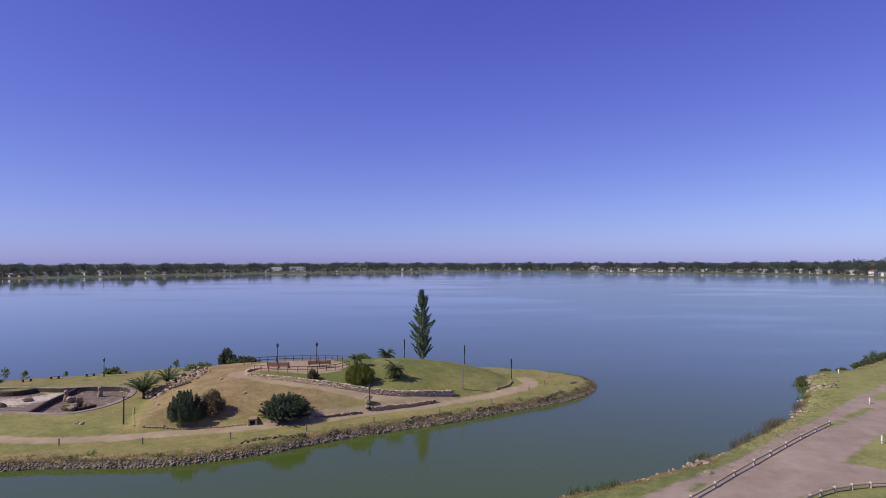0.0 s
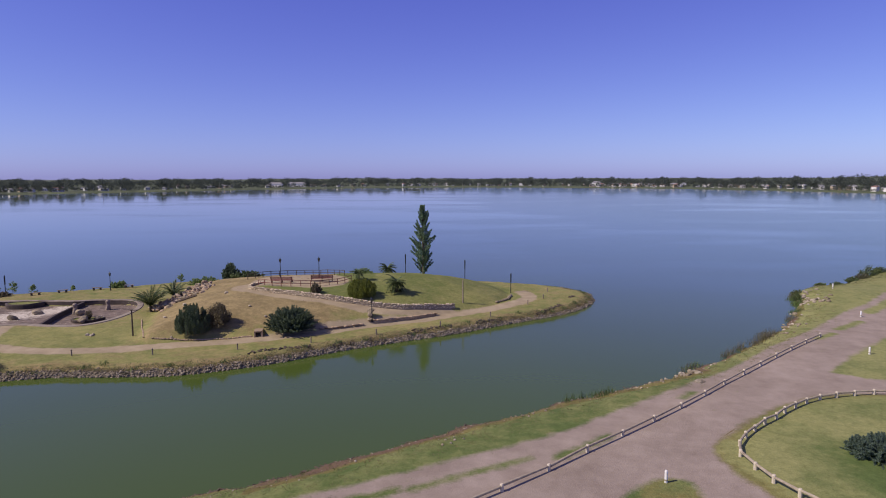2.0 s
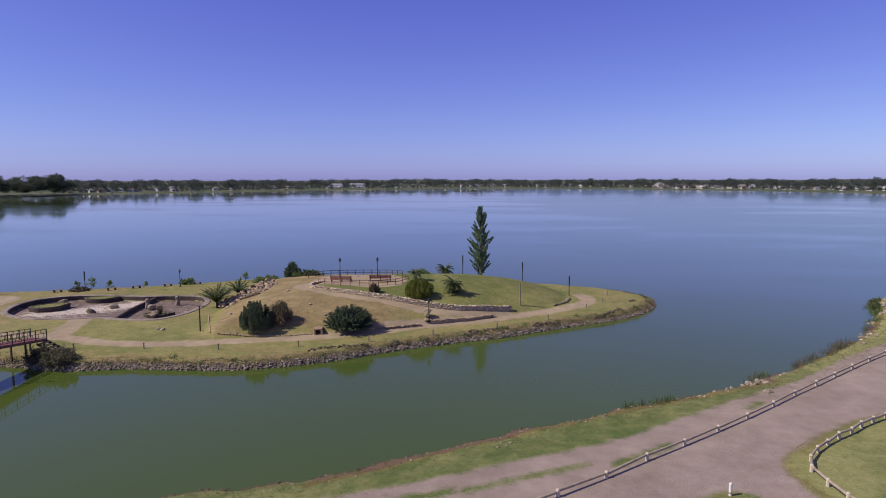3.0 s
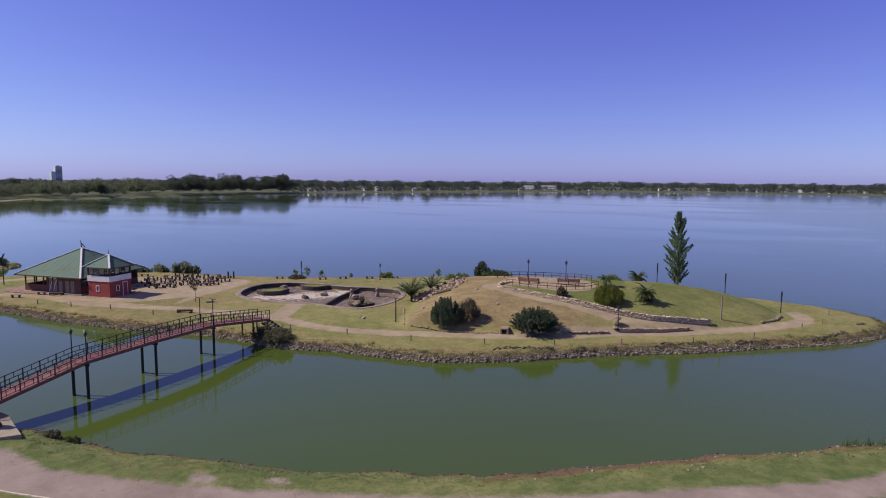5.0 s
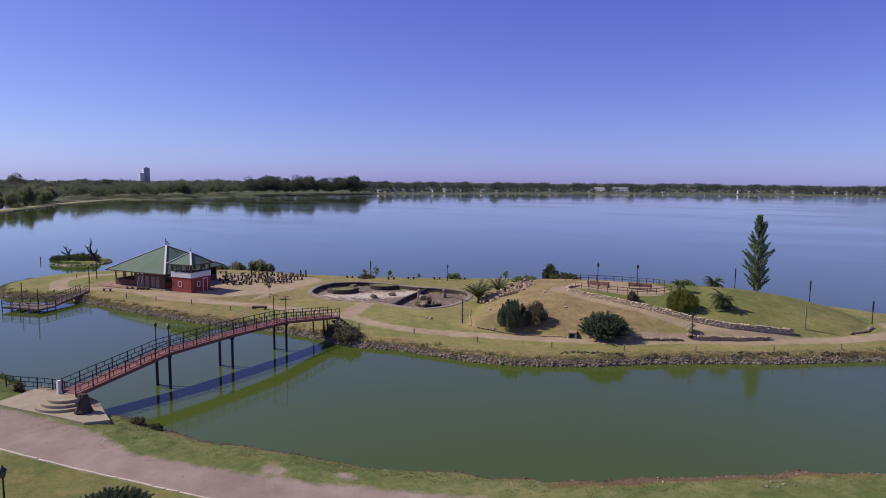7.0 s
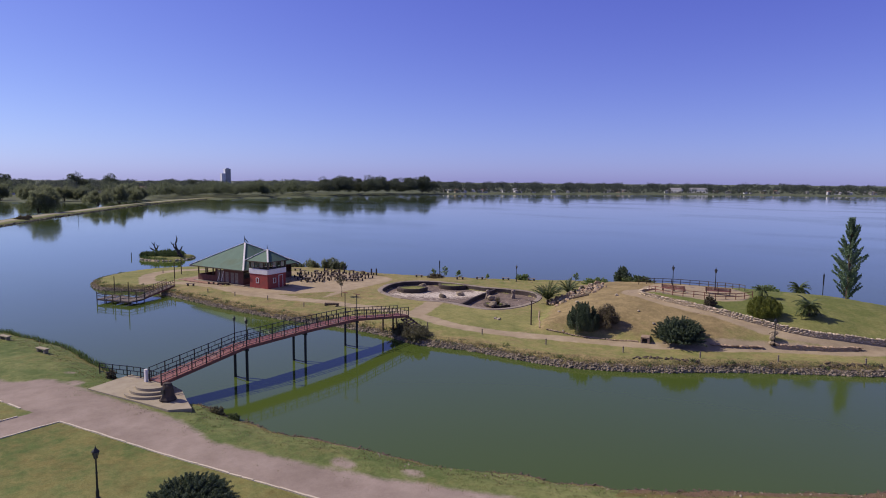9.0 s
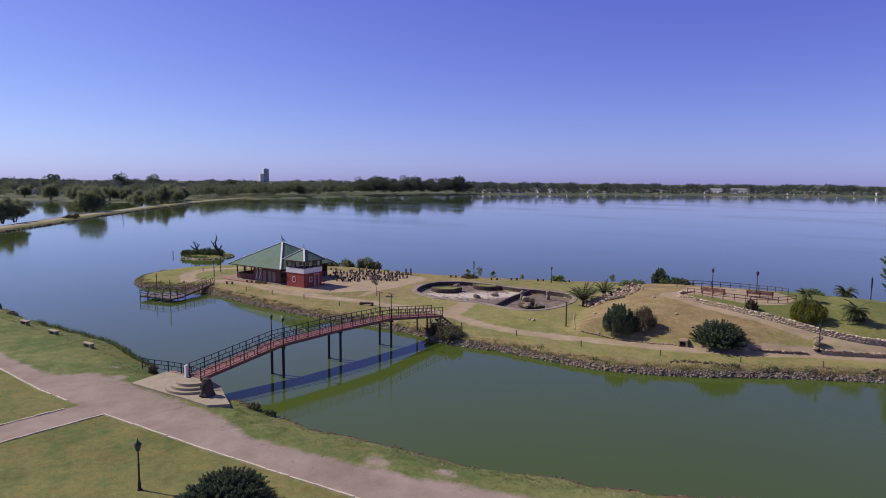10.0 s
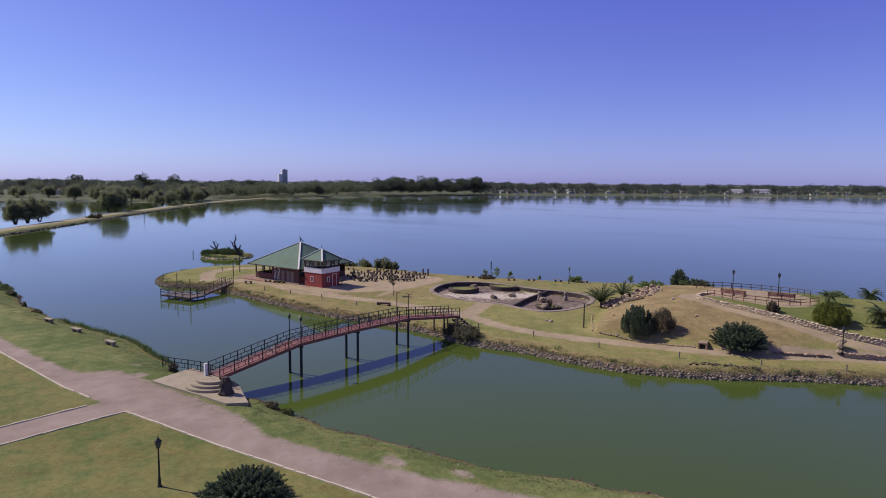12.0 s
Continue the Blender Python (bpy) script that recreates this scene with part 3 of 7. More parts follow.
bare = np.maximum(bare, (0.9 * ((np.where((gx > -12) & (gx < 24), 2.3, 1.1) - bsd) / 0.9).clip(0, 1)) * (0.55 + 0.45 * rolling(gx, gy, 0.25, 1.5)).clip(0.2, 1))
for x, y, r in ((-27.5, 27.3, 1.3), (-23, 28.9, 1.1), (-57, 24.5, 1.2), (-60.5, 25.6, 1.0)):
    bare = np.maximum(bare, soft(np.hypot(gx - x, (gy - y) * 1.6), r) * 0.6)
lawn_in = np.maximum(np.maximum(depth_in(gx, gy, LAWN_WEST), depth_in(gx, gy, LAWN_MID)), depth_in(gx, gy, LAWN_EAST))
parched = np.where(lawn_in > 0, np.where(gx > 14.5, -0.1, 0.52), 0.14 + 0.32 * rolling(gx, gy, 0.55, 4.4) * rolling(gx, gy, 0.17, 1.4)) + 0.75 * (depth_in(gx, gy, LAWN_EAST) > -0.3) * (1 - depth_in(gx, gy, LAWN_EAST) / 2.6).clip(0, 1)
parched = np.where(bsd < np.where((gx > -12) & (gx < 24), 2.1, 0.6), 1.25, parched)
pale = np.where(depth_in(gx, gy, LAWN_EAST) > 0, 0.07 + 0.24 * rolling(gx, gy, 0.35, 2.2), np.where(lawn_in > 0, -0.03, np.where(gx > 28, 0.1, -0.05)))
ground, road = sheet(gx, gy, gz, bsd > -3, {"bare": bare, "parched": parched, "pale": pale},
                     lambda f: np.where((f["bare"] > 0.5) & (f["parched"] < 1), 1, 0), ["ground", "road"], TURF)
tagged(ground, "mown park lawns and grassy lake bank", "ground", kind="structure")
tagged(road, "broad pinkish gravel park road along the shore", "road", kind="structure")

# the far shore: yaw to the left of straight ahead, and how far off the water ends
FAR_YAW = [-180, -75, -60, -45, -34, -27, -19, -8, 0, 6, 10, 18, 24, 29, 33, 36, 38, 45, 48, 54, 58, 61, 64, 67, 70, 73, 76, 90, 180]
FAR_OFF = [900, 560, 600, 720, 850, 990, 1120, 1230, 1270, 1235, 1210, 1110, 1020, 970, 945, 905, 865, 765, 725, 645, 615, 585, 550, 540, 572, 610, 620, 620, 900]


def far_off(yaw):
    return np.interp(yaw, FAR_YAW, FAR_OFF) + 9 * np.sin(yaw * 1.9) + 5 * np.sin(yaw * 4.7 + 1)


def far_height(yaw, past):
    hill = 10 * np.exp(-((yaw + 37) / 6.5) ** 2) + 3.5 * np.exp(-((yaw - 9) / 5.0) ** 2) + 1.5 * np.sin(yaw * 0.9)
    return np.interp(past, [-30, 0, 6, 60, 500, 1400, 3600], [-2, 0, 0.8, 2.0, 3.5, 8, 14]) * np.interp(yaw, [48, 60], [1, 0.5]) + hill * ((past - 300) / 700).clip(0, 1)


def far_place(yaw, past):
    r, a = far_off(yaw) + past, math.radians(yaw)
    return -math.sin(a) * r, math.cos(a) * r, float(far_height(yaw, np.float64(past)))


ya = np.linspace(-80, 100, 361)
pa = np.array([-30, 0, 3, 8, 20, 40, 70, 120, 200, 320, 500, 750, 1050, 1500, 2200, 3400])
ygrid, pgrid = np.meshgrid(ya, pa)
r = far_off(ygrid) + pgrid
X, Y = -np.sin(np.radians(ygrid)) * r, np.cos(np.radians(ygrid)) * r
shore_land, = sheet(X, Y, far_height(ygrid, pgrid), np.ones(X.shape, bool), {}, lambda f: np.zeros(((len(pa) - 1) * (len(ya) - 1))), ["far_ground"], FAR_LAND)
tagged(shore_land, "low far lake shore with meadows rising to distant ridge", "ground", kind="structure")

# the causeway across the western arm of the lake
CAUSE = smooth_line([(-214, 30), (-232, 47), (-263, 75), (-297, 104), (-331, 132), (-364, 163), (-398, 194), (-432, 228), (-474, 273), (-520, 330), (-566, 392)], False, 8)


def causeway():
    d = np.gradient(CAUSE, axis=0)
    n = np.stack([-d[:, 1], d[:, 0]], 1) / np.linalg.norm(d, axis=1, keepdims=True)
    across = [(-8, -1.2), (-6.0, 0.0), (-5.6, 0.5), (-4.4, 0.8), (-2.6, 0.9), (0, 0.95), (2.6, 0.9), (4.4, 0.8), (5.6, 0.5), (6.4, 0), (8, -1.2)]
    V = np.concatenate([np.c_[CAUSE + n * (o + 0.5 * np.sin(np.arange(len(CAUSE)) * 1.7 + o))[:, None], np.full(len(CAUSE), z)] for o, z in across])
    m = len(CAUSE)
    F = [(i * m + j, i * m + j + 1, (i + 1) * m + j + 1, (i + 1) * m + j) for i in range(len(across) - 1) for j in range(m - 1)]
    me = mesh_from("causeway", V.tolist(), F)
    bare = np.concatenate([np.full(m, 0.85 if abs(o) < 2 else 0.45 if abs(o) < 3 else 0.62 if abs(o) > 5.8 else 0.12) for o, z in across])
    me.attributes.new("bare", "FLOAT", "POINT").data.foreach_set("value", bare.astype(np.float32))
    me.attributes.new("parched", "FLOAT", "POINT").data.foreach_set("value", np.full(len(V), -0.1, np.float32))
    me.shade_smooth()
    return part_of("causeway", me, TRACK)


tagged(causeway(), "long narrow earth causeway with a gravel track", "causeway", kind="structure")

# ---- kerbs ----
def kerb(pts, name="kerb"):
    """A low stone edging along a line."""
    bm = bmesh.new()
    g = random.Random(int(pts[0][0] * 10))
    for a, b in zip(pts, pts[1:]):
        a, b = Vector(a), Vector(b)
        n = max(1, round((b - a).length / 0.95))
        for i in range(n):
            p, q = a.lerp(b, (i + 0.01) / n), a.lerp(b, (i + 0.985) / n)
            if p.length < 130 and g.random() < 0.93:          # a few stones are lost under the turf
                bar(bm, (*p, height(*p) + g.uniform(-0.01, 0.035)), (*q, height(*q) + g.uniform(-0.01, 0.035)), 0.13 * g.uniform(0.8, 1.1), 0.12)
    return tagged(part(name, bm, KERB), "pale stone kerb edging a lawn", "kerb", kind="structure")


kerb([(-110, 18), (-75, 18.2), (-66, 18.35), (-58, 18.5), (-51.8, 19.1)], "kerb_west")
kerb([(-51.8, 19.1), (-51.7, 14), (-51.7, 6)], "kerb_west_side")
kerb([(-48.3, 6), (-48.3, 13), (-48.3, 19.5)], "kerb_mid_side")
kerb([(-48.3, 19.5), (-43, 20.3), (-36.9, 21.1), (-31.6, 21.9), (-25, 23.1), (-12, 25.4)], "kerb_mid")

# ---- far trees ----
def clump_tree(rng, h, w, n, base=0.12):
    """Leaf clump centres and sizes for a broad crowned tree of height h and width w."""
    k = rng.integers(4, 8)
    cx, cy, cz = rng.normal(0, 0.22 * w, k), rng.normal(0, 0.22 * w, k), rng.uniform(0.38, 0.82, k) * h
    cr = rng.uniform(0.24, 0.40, k) * w
    which = rng.integers(0, k, n)
    d = rng.normal(size=(n, 3))
    d /= np.linalg.norm(d, axis=1, keepdims=True)
    rad = cr[which] * rng.uniform(0.55, 1.0, n)
    p = np.stack([cx[which] + d[:, 0] * rad, cy[which] + d[:, 1] * rad, cz[which] + d[:, 2] * rad * 0.8], 1)
    p[:, 2] = np.clip(p[:, 2], base * h, h)
    return p


def far_wood(name, label, yaw0, yaw1, count, near, far, h0, h1, leaves, seed, material=None, clump=0.105, yaws=()):
    rng = np.random.default_rng(seed)
    allp, alls = [], []
    for i in range(count):
        yaw = yaws[i % len(yaws)] + rng.normal(0, 0.22) if yaws else rng.uniform(yaw0, yaw1)
        x, y, z = far_place(yaw, near + (far - near) * rng.uniform(0, 1) ** 1.6)
        h = rng.uniform(h0, h1) * (1 + 0.25 * math.sin(yaw * 3.1) * math.sin(yaw * 1.3))
        p = clump_tree(rng, h, h * rng.uniform(0.55, 0.95), leaves, base=0.05)
        allp.append(p + (x, y, z))
        alls.append(np.full(leaves, h * clump))
    me = leaf_mesh(name, np.vstack(allp), np.concatenate(alls), rng, 1.3)
    return tagged(part_of(name, me, material or FAR_TREE), label, "woodland", kind="stuff")


far_wood("far_woods_east", "dark distant tree belt along the far shore", -48, 38, 1700, 7, 130, 3.5, 8, 120, 11, DARK_TREE, clump=0.085)
far_wood("far_woods_village", "tall scattered trees among the far houses", -48, 38, 420, 40, 260, 9, 14, 220, 20, DARK_TREE, clump=0.07)
far_wood("far_woods_east_ridge", "distant tree covered rise behind the far shore", -50, 42, 3600, 180, 1100, 10, 15, 70, 12, DARK_TREE, clump=0.085)
far_wood("far_woods_west", "tall dark eucalyptus belt on the far shore", 36.6, 47.2, 105, 5, 70, 15, 23, 1100, 13, clump=0.04)
far_wood("far_woods_mid", "row of lower trees along the western shore", 47, 61, 230, 26, 130, 9, 15, 500, 18, MID_TREE, clump=0.05)
far_wood("far_woods_west_ridge", "distant town woods behind the western shore", 40, 60, 800, 120, 800, 9, 14, 140, 14, clump=0.065)
far_wood("far_woods_town_edge", "dense distant town woods beyond the pond meadow", 58, 92, 1500, 150, 1300, 8, 15, 150, 19, DARK_TREE, clump=0.065)
far_wood("far_woods_town", "scattered tall dark trees above the western woods", 44, 88, 21, 260, 420, 17, 22, 1300, 16, FAR_TREE, 0.04, (74.4, 71.0, 65.9, 65.4, 63.9, 57.6, 79.5))
far_wood("far_woods_skyline", "dark wooded skyline beyond the western town", 38, 90, 700, 800, 2100, 9, 13, 60, 17, DARK_TREE, clump=0.1)
far_wood("far_woods_meadow", "dark trees along the pond meadow", 58, 92, 190, 70, 230, 6, 14, 620, 21, MID_TREE, clump=0.045)
far_wood("far_woods_pond", "low willows and scrub behind the pond", 61, 88, 60, 40, 100, 4, 8, 480, 15, WILLOW, clump=0.048)


# ---- plants ----
def shoots(rng, n, base_r, top_w, top_h, flat=0.6):
    """Shoots that start near the foot and end on the outside of the bush."""
    a = rng.uniform(0, 2 * math.pi, n)
    e = np.arcsin(rng.uniform(0.02, 1, n) ** flat)
    r = rng.uniform(0.8, 1.08, n)
    end = np.stack([np.cos(a) * np.cos(e) * top_w * r, np.sin(a) * np.cos(e) * top_w * r, np.sin(e) * top_h * r], 1)
    start = end * [0.15, 0.15, 0] + rng.normal(0, base_r * 0.3, (n, 3)) * [1, 1, 0]
    return start, end


def along(rng, start, end, per, spread, tip=0.25, from_=0.25):
    """Leaf places strewn along shoots, thinning to the tips."""
    n = len(start)
    t = rng.uniform(from_, 1, (n, per))[..., None]
    p = start[:, None] * (1 - t) + end[:, None] * t
    L = np.linalg.norm(end - start, axis=1)[:, None, None]
    return (p + rng.normal(size=p.shape) * spread * L * (1 - (1 - tip) * t)).reshape(-1, 3)


def bush(name, label, x, y, w, h, material, seed, leaf=0.13, n=60, per=70, flat=0.6, spread=0.08, up=0.8, depth=None, z=None, turn=0.0, category="bush", slim=1.9):
    """A shrub of many leafy shoots: w and depth across, h high."""
    rng = np.random.default_rng(seed)
    ob = thing(name, x, y, height(x, y) - 0.08 if z is None else z, turn)
    start, end = shoots(rng, n, w * 0.25, w / 2, h, flat)
    k = np.array([1, (depth or w) / w, 1])
    pts = along(rng, start * k, end * k, per, spread, from_=0.12)
    pts[:, 2] = abs(pts[:, 2])
    part_of("foliage", leaf_mesh("foliage", pts, leaf, rng, slim, up), material, ob)
    bm = bmesh.new()
    for a, b in list(zip(start * k, end * k))[::6]:
        rod(bm, a, Vector(a).lerp(Vector(b), 0.8), 0.05, 0.012, 5, False)
    tagged(part("stems", bm, BARK, ob), kind="stuff")
    return tagged(ob, label, category)


def lobed_bush(name, label, x, y, w, h, material, seed, lobes, lobe, tall, leaf, per, depth=None, jut=0.8, up=0.4, turn=0.0, peak=0.0, category="bush"):
    """A dense shrub of many soft lobes or plumes that press together into one rounded mass."""
    rng = np.random.default_rng(seed)
    ob = thing(name, x, y, height(x, y) - 0.06, turn)
    a, e = rng.uniform(0, 2 * math.pi, lobes), np.arcsin(rng.uniform(0.0, 1, lobes) ** 0.8)
    half = np.array([w / 2 - lobe * 0.6, (depth or w) / 2 - lobe * 0.6, h - lobe * tall * 0.8])
    centre = np.stack([np.cos(a) * np.cos(e), np.sin(a) * np.cos(e), np.sin(e)], 1) * half * rng.uniform(0.72, 1.04, (lobes, 1))
    centre *= 1 - peak * np.stack([centre[:, 2], centre[:, 2], 0 * centre[:, 2]], 1) / h
    big = lobe * rng.uniform(0.55, 1.45, lobes)
    which = rng.integers(0, lobes, lobes * per)
    d = rng.normal(size=(lobes * per, 3))
    d /= np.linalg.norm(d, axis=1, keepdims=True)
    p = centre[which] + d * (big[which] * rng.uniform(0.35, 1.0, lobes * per) ** 0.6)[:, None] * [1, 1, tall]
    p[:, 2] = abs(p[:, 2]) + 0.03
    part_of("foliage", leaf_mesh("foliage", p, leaf, rng, 3.0, up, d * jut), material, ob)
    bm = bmesh.new()
    for c in centre[::5]:
        rod(bm, (c[0] * 0.15, c[1] * 0.15, 0), c, 0.05, 0.015, 5, False)
    tagged(part("stems", bm, BARK, ob), kind="stuff")
    return tagged(ob, label, category)


def plume_bush(name, label, x, y, w, h, material, seed, plumes, per, fat, leaf, depth=None, dome=0.4, turn=0.0, category="bush"):
    """A shrub of upright plumes that stand close together, the middle ones tallest."""
    rng = np.random.default_rng(seed)
    ob = thing(name, x, y, height(x, y) - 0.06, turn)
    r, a = np.sqrt(rng.uniform(0, 1, plumes)), rng.uniform(0, 2 * math.pi, plumes)
    foot = np.stack([np.cos(a) * r * (w / 2 - fat), np.sin(a) * r * ((depth or w) / 2 - fat), 0 * r], 1)
    tip = foot * 1.12 + np.stack([rng.normal(0, 0.06, plumes), rng.normal(0, 0.06, plumes), h * (1 - dome * r ** 2.4) * rng.uniform(0.78, 1.04, plumes)], 1)
    t = rng.uniform(0.0, 1.0, (plumes, per)) ** 0.8
    girth = fat * rng.uniform(0.75, 1.25, (plumes, 1)) * np.interp(t, [0, 0.2, 0.6, 0.9, 1.0], [0.8, 1.0, 0.95, 0.45, 0.1])
    d = rng.normal(size=(plumes, per, 3)) * [1, 1, 0.3]
    d /= np.linalg.norm(d, axis=2, keepdims=True)
    p = foot[:, None] + (tip - foot)[:, None] * t[..., None] + d * (girth * rng.uniform(0.4, 1.0, (plumes, per)))[..., None]
    p[..., 2] = abs(p[..., 2]) + 0.02
    part_of("foliage", leaf_mesh("foliage", p.reshape(-1, 3), leaf, rng, 3.0, 1.3, (d * 0.7).reshape(-1, 3)), material, ob)
    bm = bmesh.new()
    for f, e in list(zip(foot, tip))[::5]:
        rod(bm, f, Vector(f).lerp(Vector(e), 0.8), 0.05, 0.015, 5, False)
    tagged(part("stems", bm, BARK, ob), kind="stuff")
    return tagged(ob, label, category)


def limbed_tree(name, label, x, y, h, w, seed, material, leaf, limbs=26, per=120, trunk=0.3, clear=0.2, rise=0.5, spread=0.11, z=None, category="tree", bark=None):
    """A tree with a tapered trunk, limbs, and a crown of leaf clumps along them."""
    rng = np.random.default_rng(seed)
    ob = thing(name, x, y, height(x, y) - 0.1 if z is None else z)
    bm = bmesh.new()
    pts, here = [Vector((0, 0, 0))], Vector((0, 0, 0))
    for i in range(6):
        here = here + Vector((rng.normal(0, 0.02 * h), rng.normal(0, 0.02 * h), h * 0.15))
        pts.append(here)
    for i, (a, b) in enumerate(zip(pts, pts[1:])):
        rod(bm, a, b, trunk * (1 - i / 6.5), trunk * (1 - (i + 1) / 6.5), 8, False)
    part("trunk", bm, bark or BARK, ob)
    bm = bmesh.new()
    starts, ends = [], []
    for i in range(limbs):
        t = rng.uniform(clear, 0.9)
        k = min(int(t * 6), 5)
        s = pts[k].lerp(pts[k + 1], t * 6 - k)
        a = rng.uniform(0, 2 * math.pi)
        reach = w / 2 * rng.uniform(0.55, 1.0) * math.sin(math.pi * min(1, 0.25 + 0.75 * (t - clear) / (1 - clear)) ** 0.8)
        e = s + Vector((math.cos(a) * reach, math.sin(a) * reach, h * rise * rng.uniform(0.15, 0.42)))
        e.z = min(e.z, h)
        rod(bm, s, e, trunk * 0.3, trunk * 0.06, 5, False)
        starts.append(s), ends.append(e)
    tagged(part("branchwork", bm, bark or BARK, ob), kind="stuff")
    p = along(rng, np.array(starts), np.array(ends), per, spread, 0.9, 0.35)
    part_of("crown", leaf_mesh("crown", p, leaf, rng, 1.4), material, ob)
    return tagged(ob, label, category)


def willow(x, y, z, h, w, seed, label="bushy olive-green willow on the causeway's edge", group="causeway willows"):
    """A spreading willow: several leaning stems from the foot and an uneven crown whose skirts hang low."""
    rng = np.random.default_rng(seed)
    ob = thing("willow", x, y, z)
    bm = bmesh.new()
    S, E_ = [], []
    for i in range(5):
        a = i * 1.27 + rng.uniform(0, 1)
        tall = rng.uniform(0.72, 1.0)
        fork = Vector((math.cos(a) * w * 0.14, math.sin(a) * w * 0.14, h * rng.uniform(0.22, 0.36)))
        rod(bm, (0.35 * math.cos(a), 0.35 * math.sin(a), -0.2), fork, 0.24, 0.15, 7, False)
        for j in range(9):
            b = a + rng.uniform(-1.3, 1.3)
            rise = rng.uniform(0.4, 1.0) * tall
            reach = w / 2 * math.sqrt(max(0.08, 1 - (rise - 0.3) ** 2 / 0.52)) * rng.uniform(0.45, 1.08)
            tip = Vector((math.cos(b) * reach, math.sin(b) * reach, h * rise))
            rod(bm, fork, tip, 0.09, 0.03, 5, False)
            S.append(fork), E_.append(tip)
    tagged(part("branchwork", bm, BARK, ob), kind="stuff")
    tips = np.array(E_)
    p = along(rng, np.array(S), tips, 80, 0.1, 0.9, 0.4)
    m = 8500
    k = rng.integers(0, len(tips), m)
    drop = rng.uniform(0, 1, m) ** 1.4 * (tips[k, 2] - h * rng.uniform(0.10, 0.36, len(tips))[k])
    hang = tips[k] * [1.03, 1.03, 1] + rng.normal(0, 0.055 * w, (m, 3)) * [1, 1, 0.7]
    hang[:, 2] -= drop
    hang[:, 2] = hang[:, 2].clip(0.10 * h, h)
    part_of("crown", leaf_mesh("crown", np.vstack([p, hang]), 0.085 * w ** 0.5, rng, 2.4, -0.6), WILLOW, ob)
    return tagged(ob, label, "tree", group)


def poplar(x, y, z, h):
    """A columnar poplar: plumes of leaves that climb close to the trunk."""
    rng = np.random.default_rng(5)
    ob = thing("poplar", x, y, z)
    bm = bmesh.new()
    for i in range(8):
        rod(bm, (0.05 * math.sin(i), 0, h * i / 8.5), (0.05 * math.sin(i + 1), 0, h * (i + 1) / 8.5), 0.24 * (1 - i / 8.6), 0.24 * (1 - (i + 1) / 8.6), 9, False)
    part("trunk", bm, BARK, ob)
    limb = bmesh.new()
    S, E_ = [], []
    for i in range(110):
        t = 0.03 + 0.87 * (i + rng.uniform(0, 1)) / 110
        a = rng.uniform(0, 2 * math.pi)
        girth = np.interp(t, [0.0, 0.12, 0.28, 0.5, 0.75, 0.9], [0.6, 2.1, 2.5, 1.65, 0.8, 0.25]) * rng.uniform(0.45, 1.2)
        s = np.array([0.1 * math.cos(a), 0.1 * math.sin(a), t * h])
        e = np.array([girth * math.cos(a), girth * math.sin(a), min(h, t * h + h * rng.uniform(0.12, 0.21))])
        rod(limb, s, e, 0.05, 0.012, 5, False)
        S.append(s), E_.append(e)
    S.append(np.array([0, 0, h * 0.85])), E_.append(np.array([0.1, 0, h]))
    tagged(part("branchwork", limb, BARK, ob), kind="stuff")
    p = along(rng, np.array(S), np.array(E_), 200, 0.055, 0.35, 0.2)
    part_of("crown", leaf_mesh("crown", p, 0.115, rng, 1.8, 0.7), POPLAR, ob)
    return tagged(ob, "tall slender dark green poplar on the grassy mound", "tree")


def frond_mesh(rng, length, droop, leaflet):
    """One arched frond of paired leaflets."""
    bm = bmesh.new()
    pts = [Vector((length * t, 0, length * (0.75 * t - droop * t * t))) for t in np.linspace(0, 1, 9)]
    for a, b in zip(pts, pts[1:]):
        rod(bm, a, b, 0.022, 0.014, 4, False)
    for i in range(1, 27):
        t = i / 27
        k = min(int(t * 8), 7)
        p = pts[k].lerp(pts[k + 1], t * 8 - k)
        L = leaflet * math.sin(math.pi * (0.12 + 0.86 * t)) * rng.uniform(0.8, 1.15)
        for s in (-1, 1):
            tip = p + Vector((L * 0.55, s * L * 0.8, -L * rng.uniform(0.05, 0.45)))
            bm.faces.new([bm.verts.new(v) for v in (p + Vector((0.06, 0, 0)), tip, p - Vector((0.06, 0, 0)))])
    me = bpy.data.meshes.new("frond")
    bm.to_mesh(me)
    bm.free()
    me.materials.append(PALM)
    return me


def palm(name, label, x, y, trunk_h, reach, seed, count=22, z=None, droops=(0.55, 0.85, 1.15, 1.4), fan=None, leaflet=0.34):
    rng = np.random.default_rng(seed)
    ob = thing(name, x, y, height(x, y) - 0.05 if z is None else z, seed * 40)
    bm = bmesh.new()
    for i in range(6):
        z0, z1 = trunk_h * i / 6, trunk_h * (i + 1) / 6
        rod(bm, (0, 0, z0), (0, 0, z1), 0.17, 0.21, 9, True)
    part("trunk", bm, BARK, ob)
    kinds = [frond_mesh(rng, reach, d, reach * leaflet) for d in droops]
    for i in range(count):
        f = new("frond", kinds[i % 4])
        f.parent = ob
        tilt = rng.uniform(*fan) if fan else rng.uniform(-12, 42) - (i % 4) * 14 + 10
        f.matrix_basis = pose(0, 0, trunk_h, 0, -tilt, i * 137.5) @ Matrix.Scale(rng.uniform(0.8, 1.1), 4)
    return tagged(ob, label, "palm")


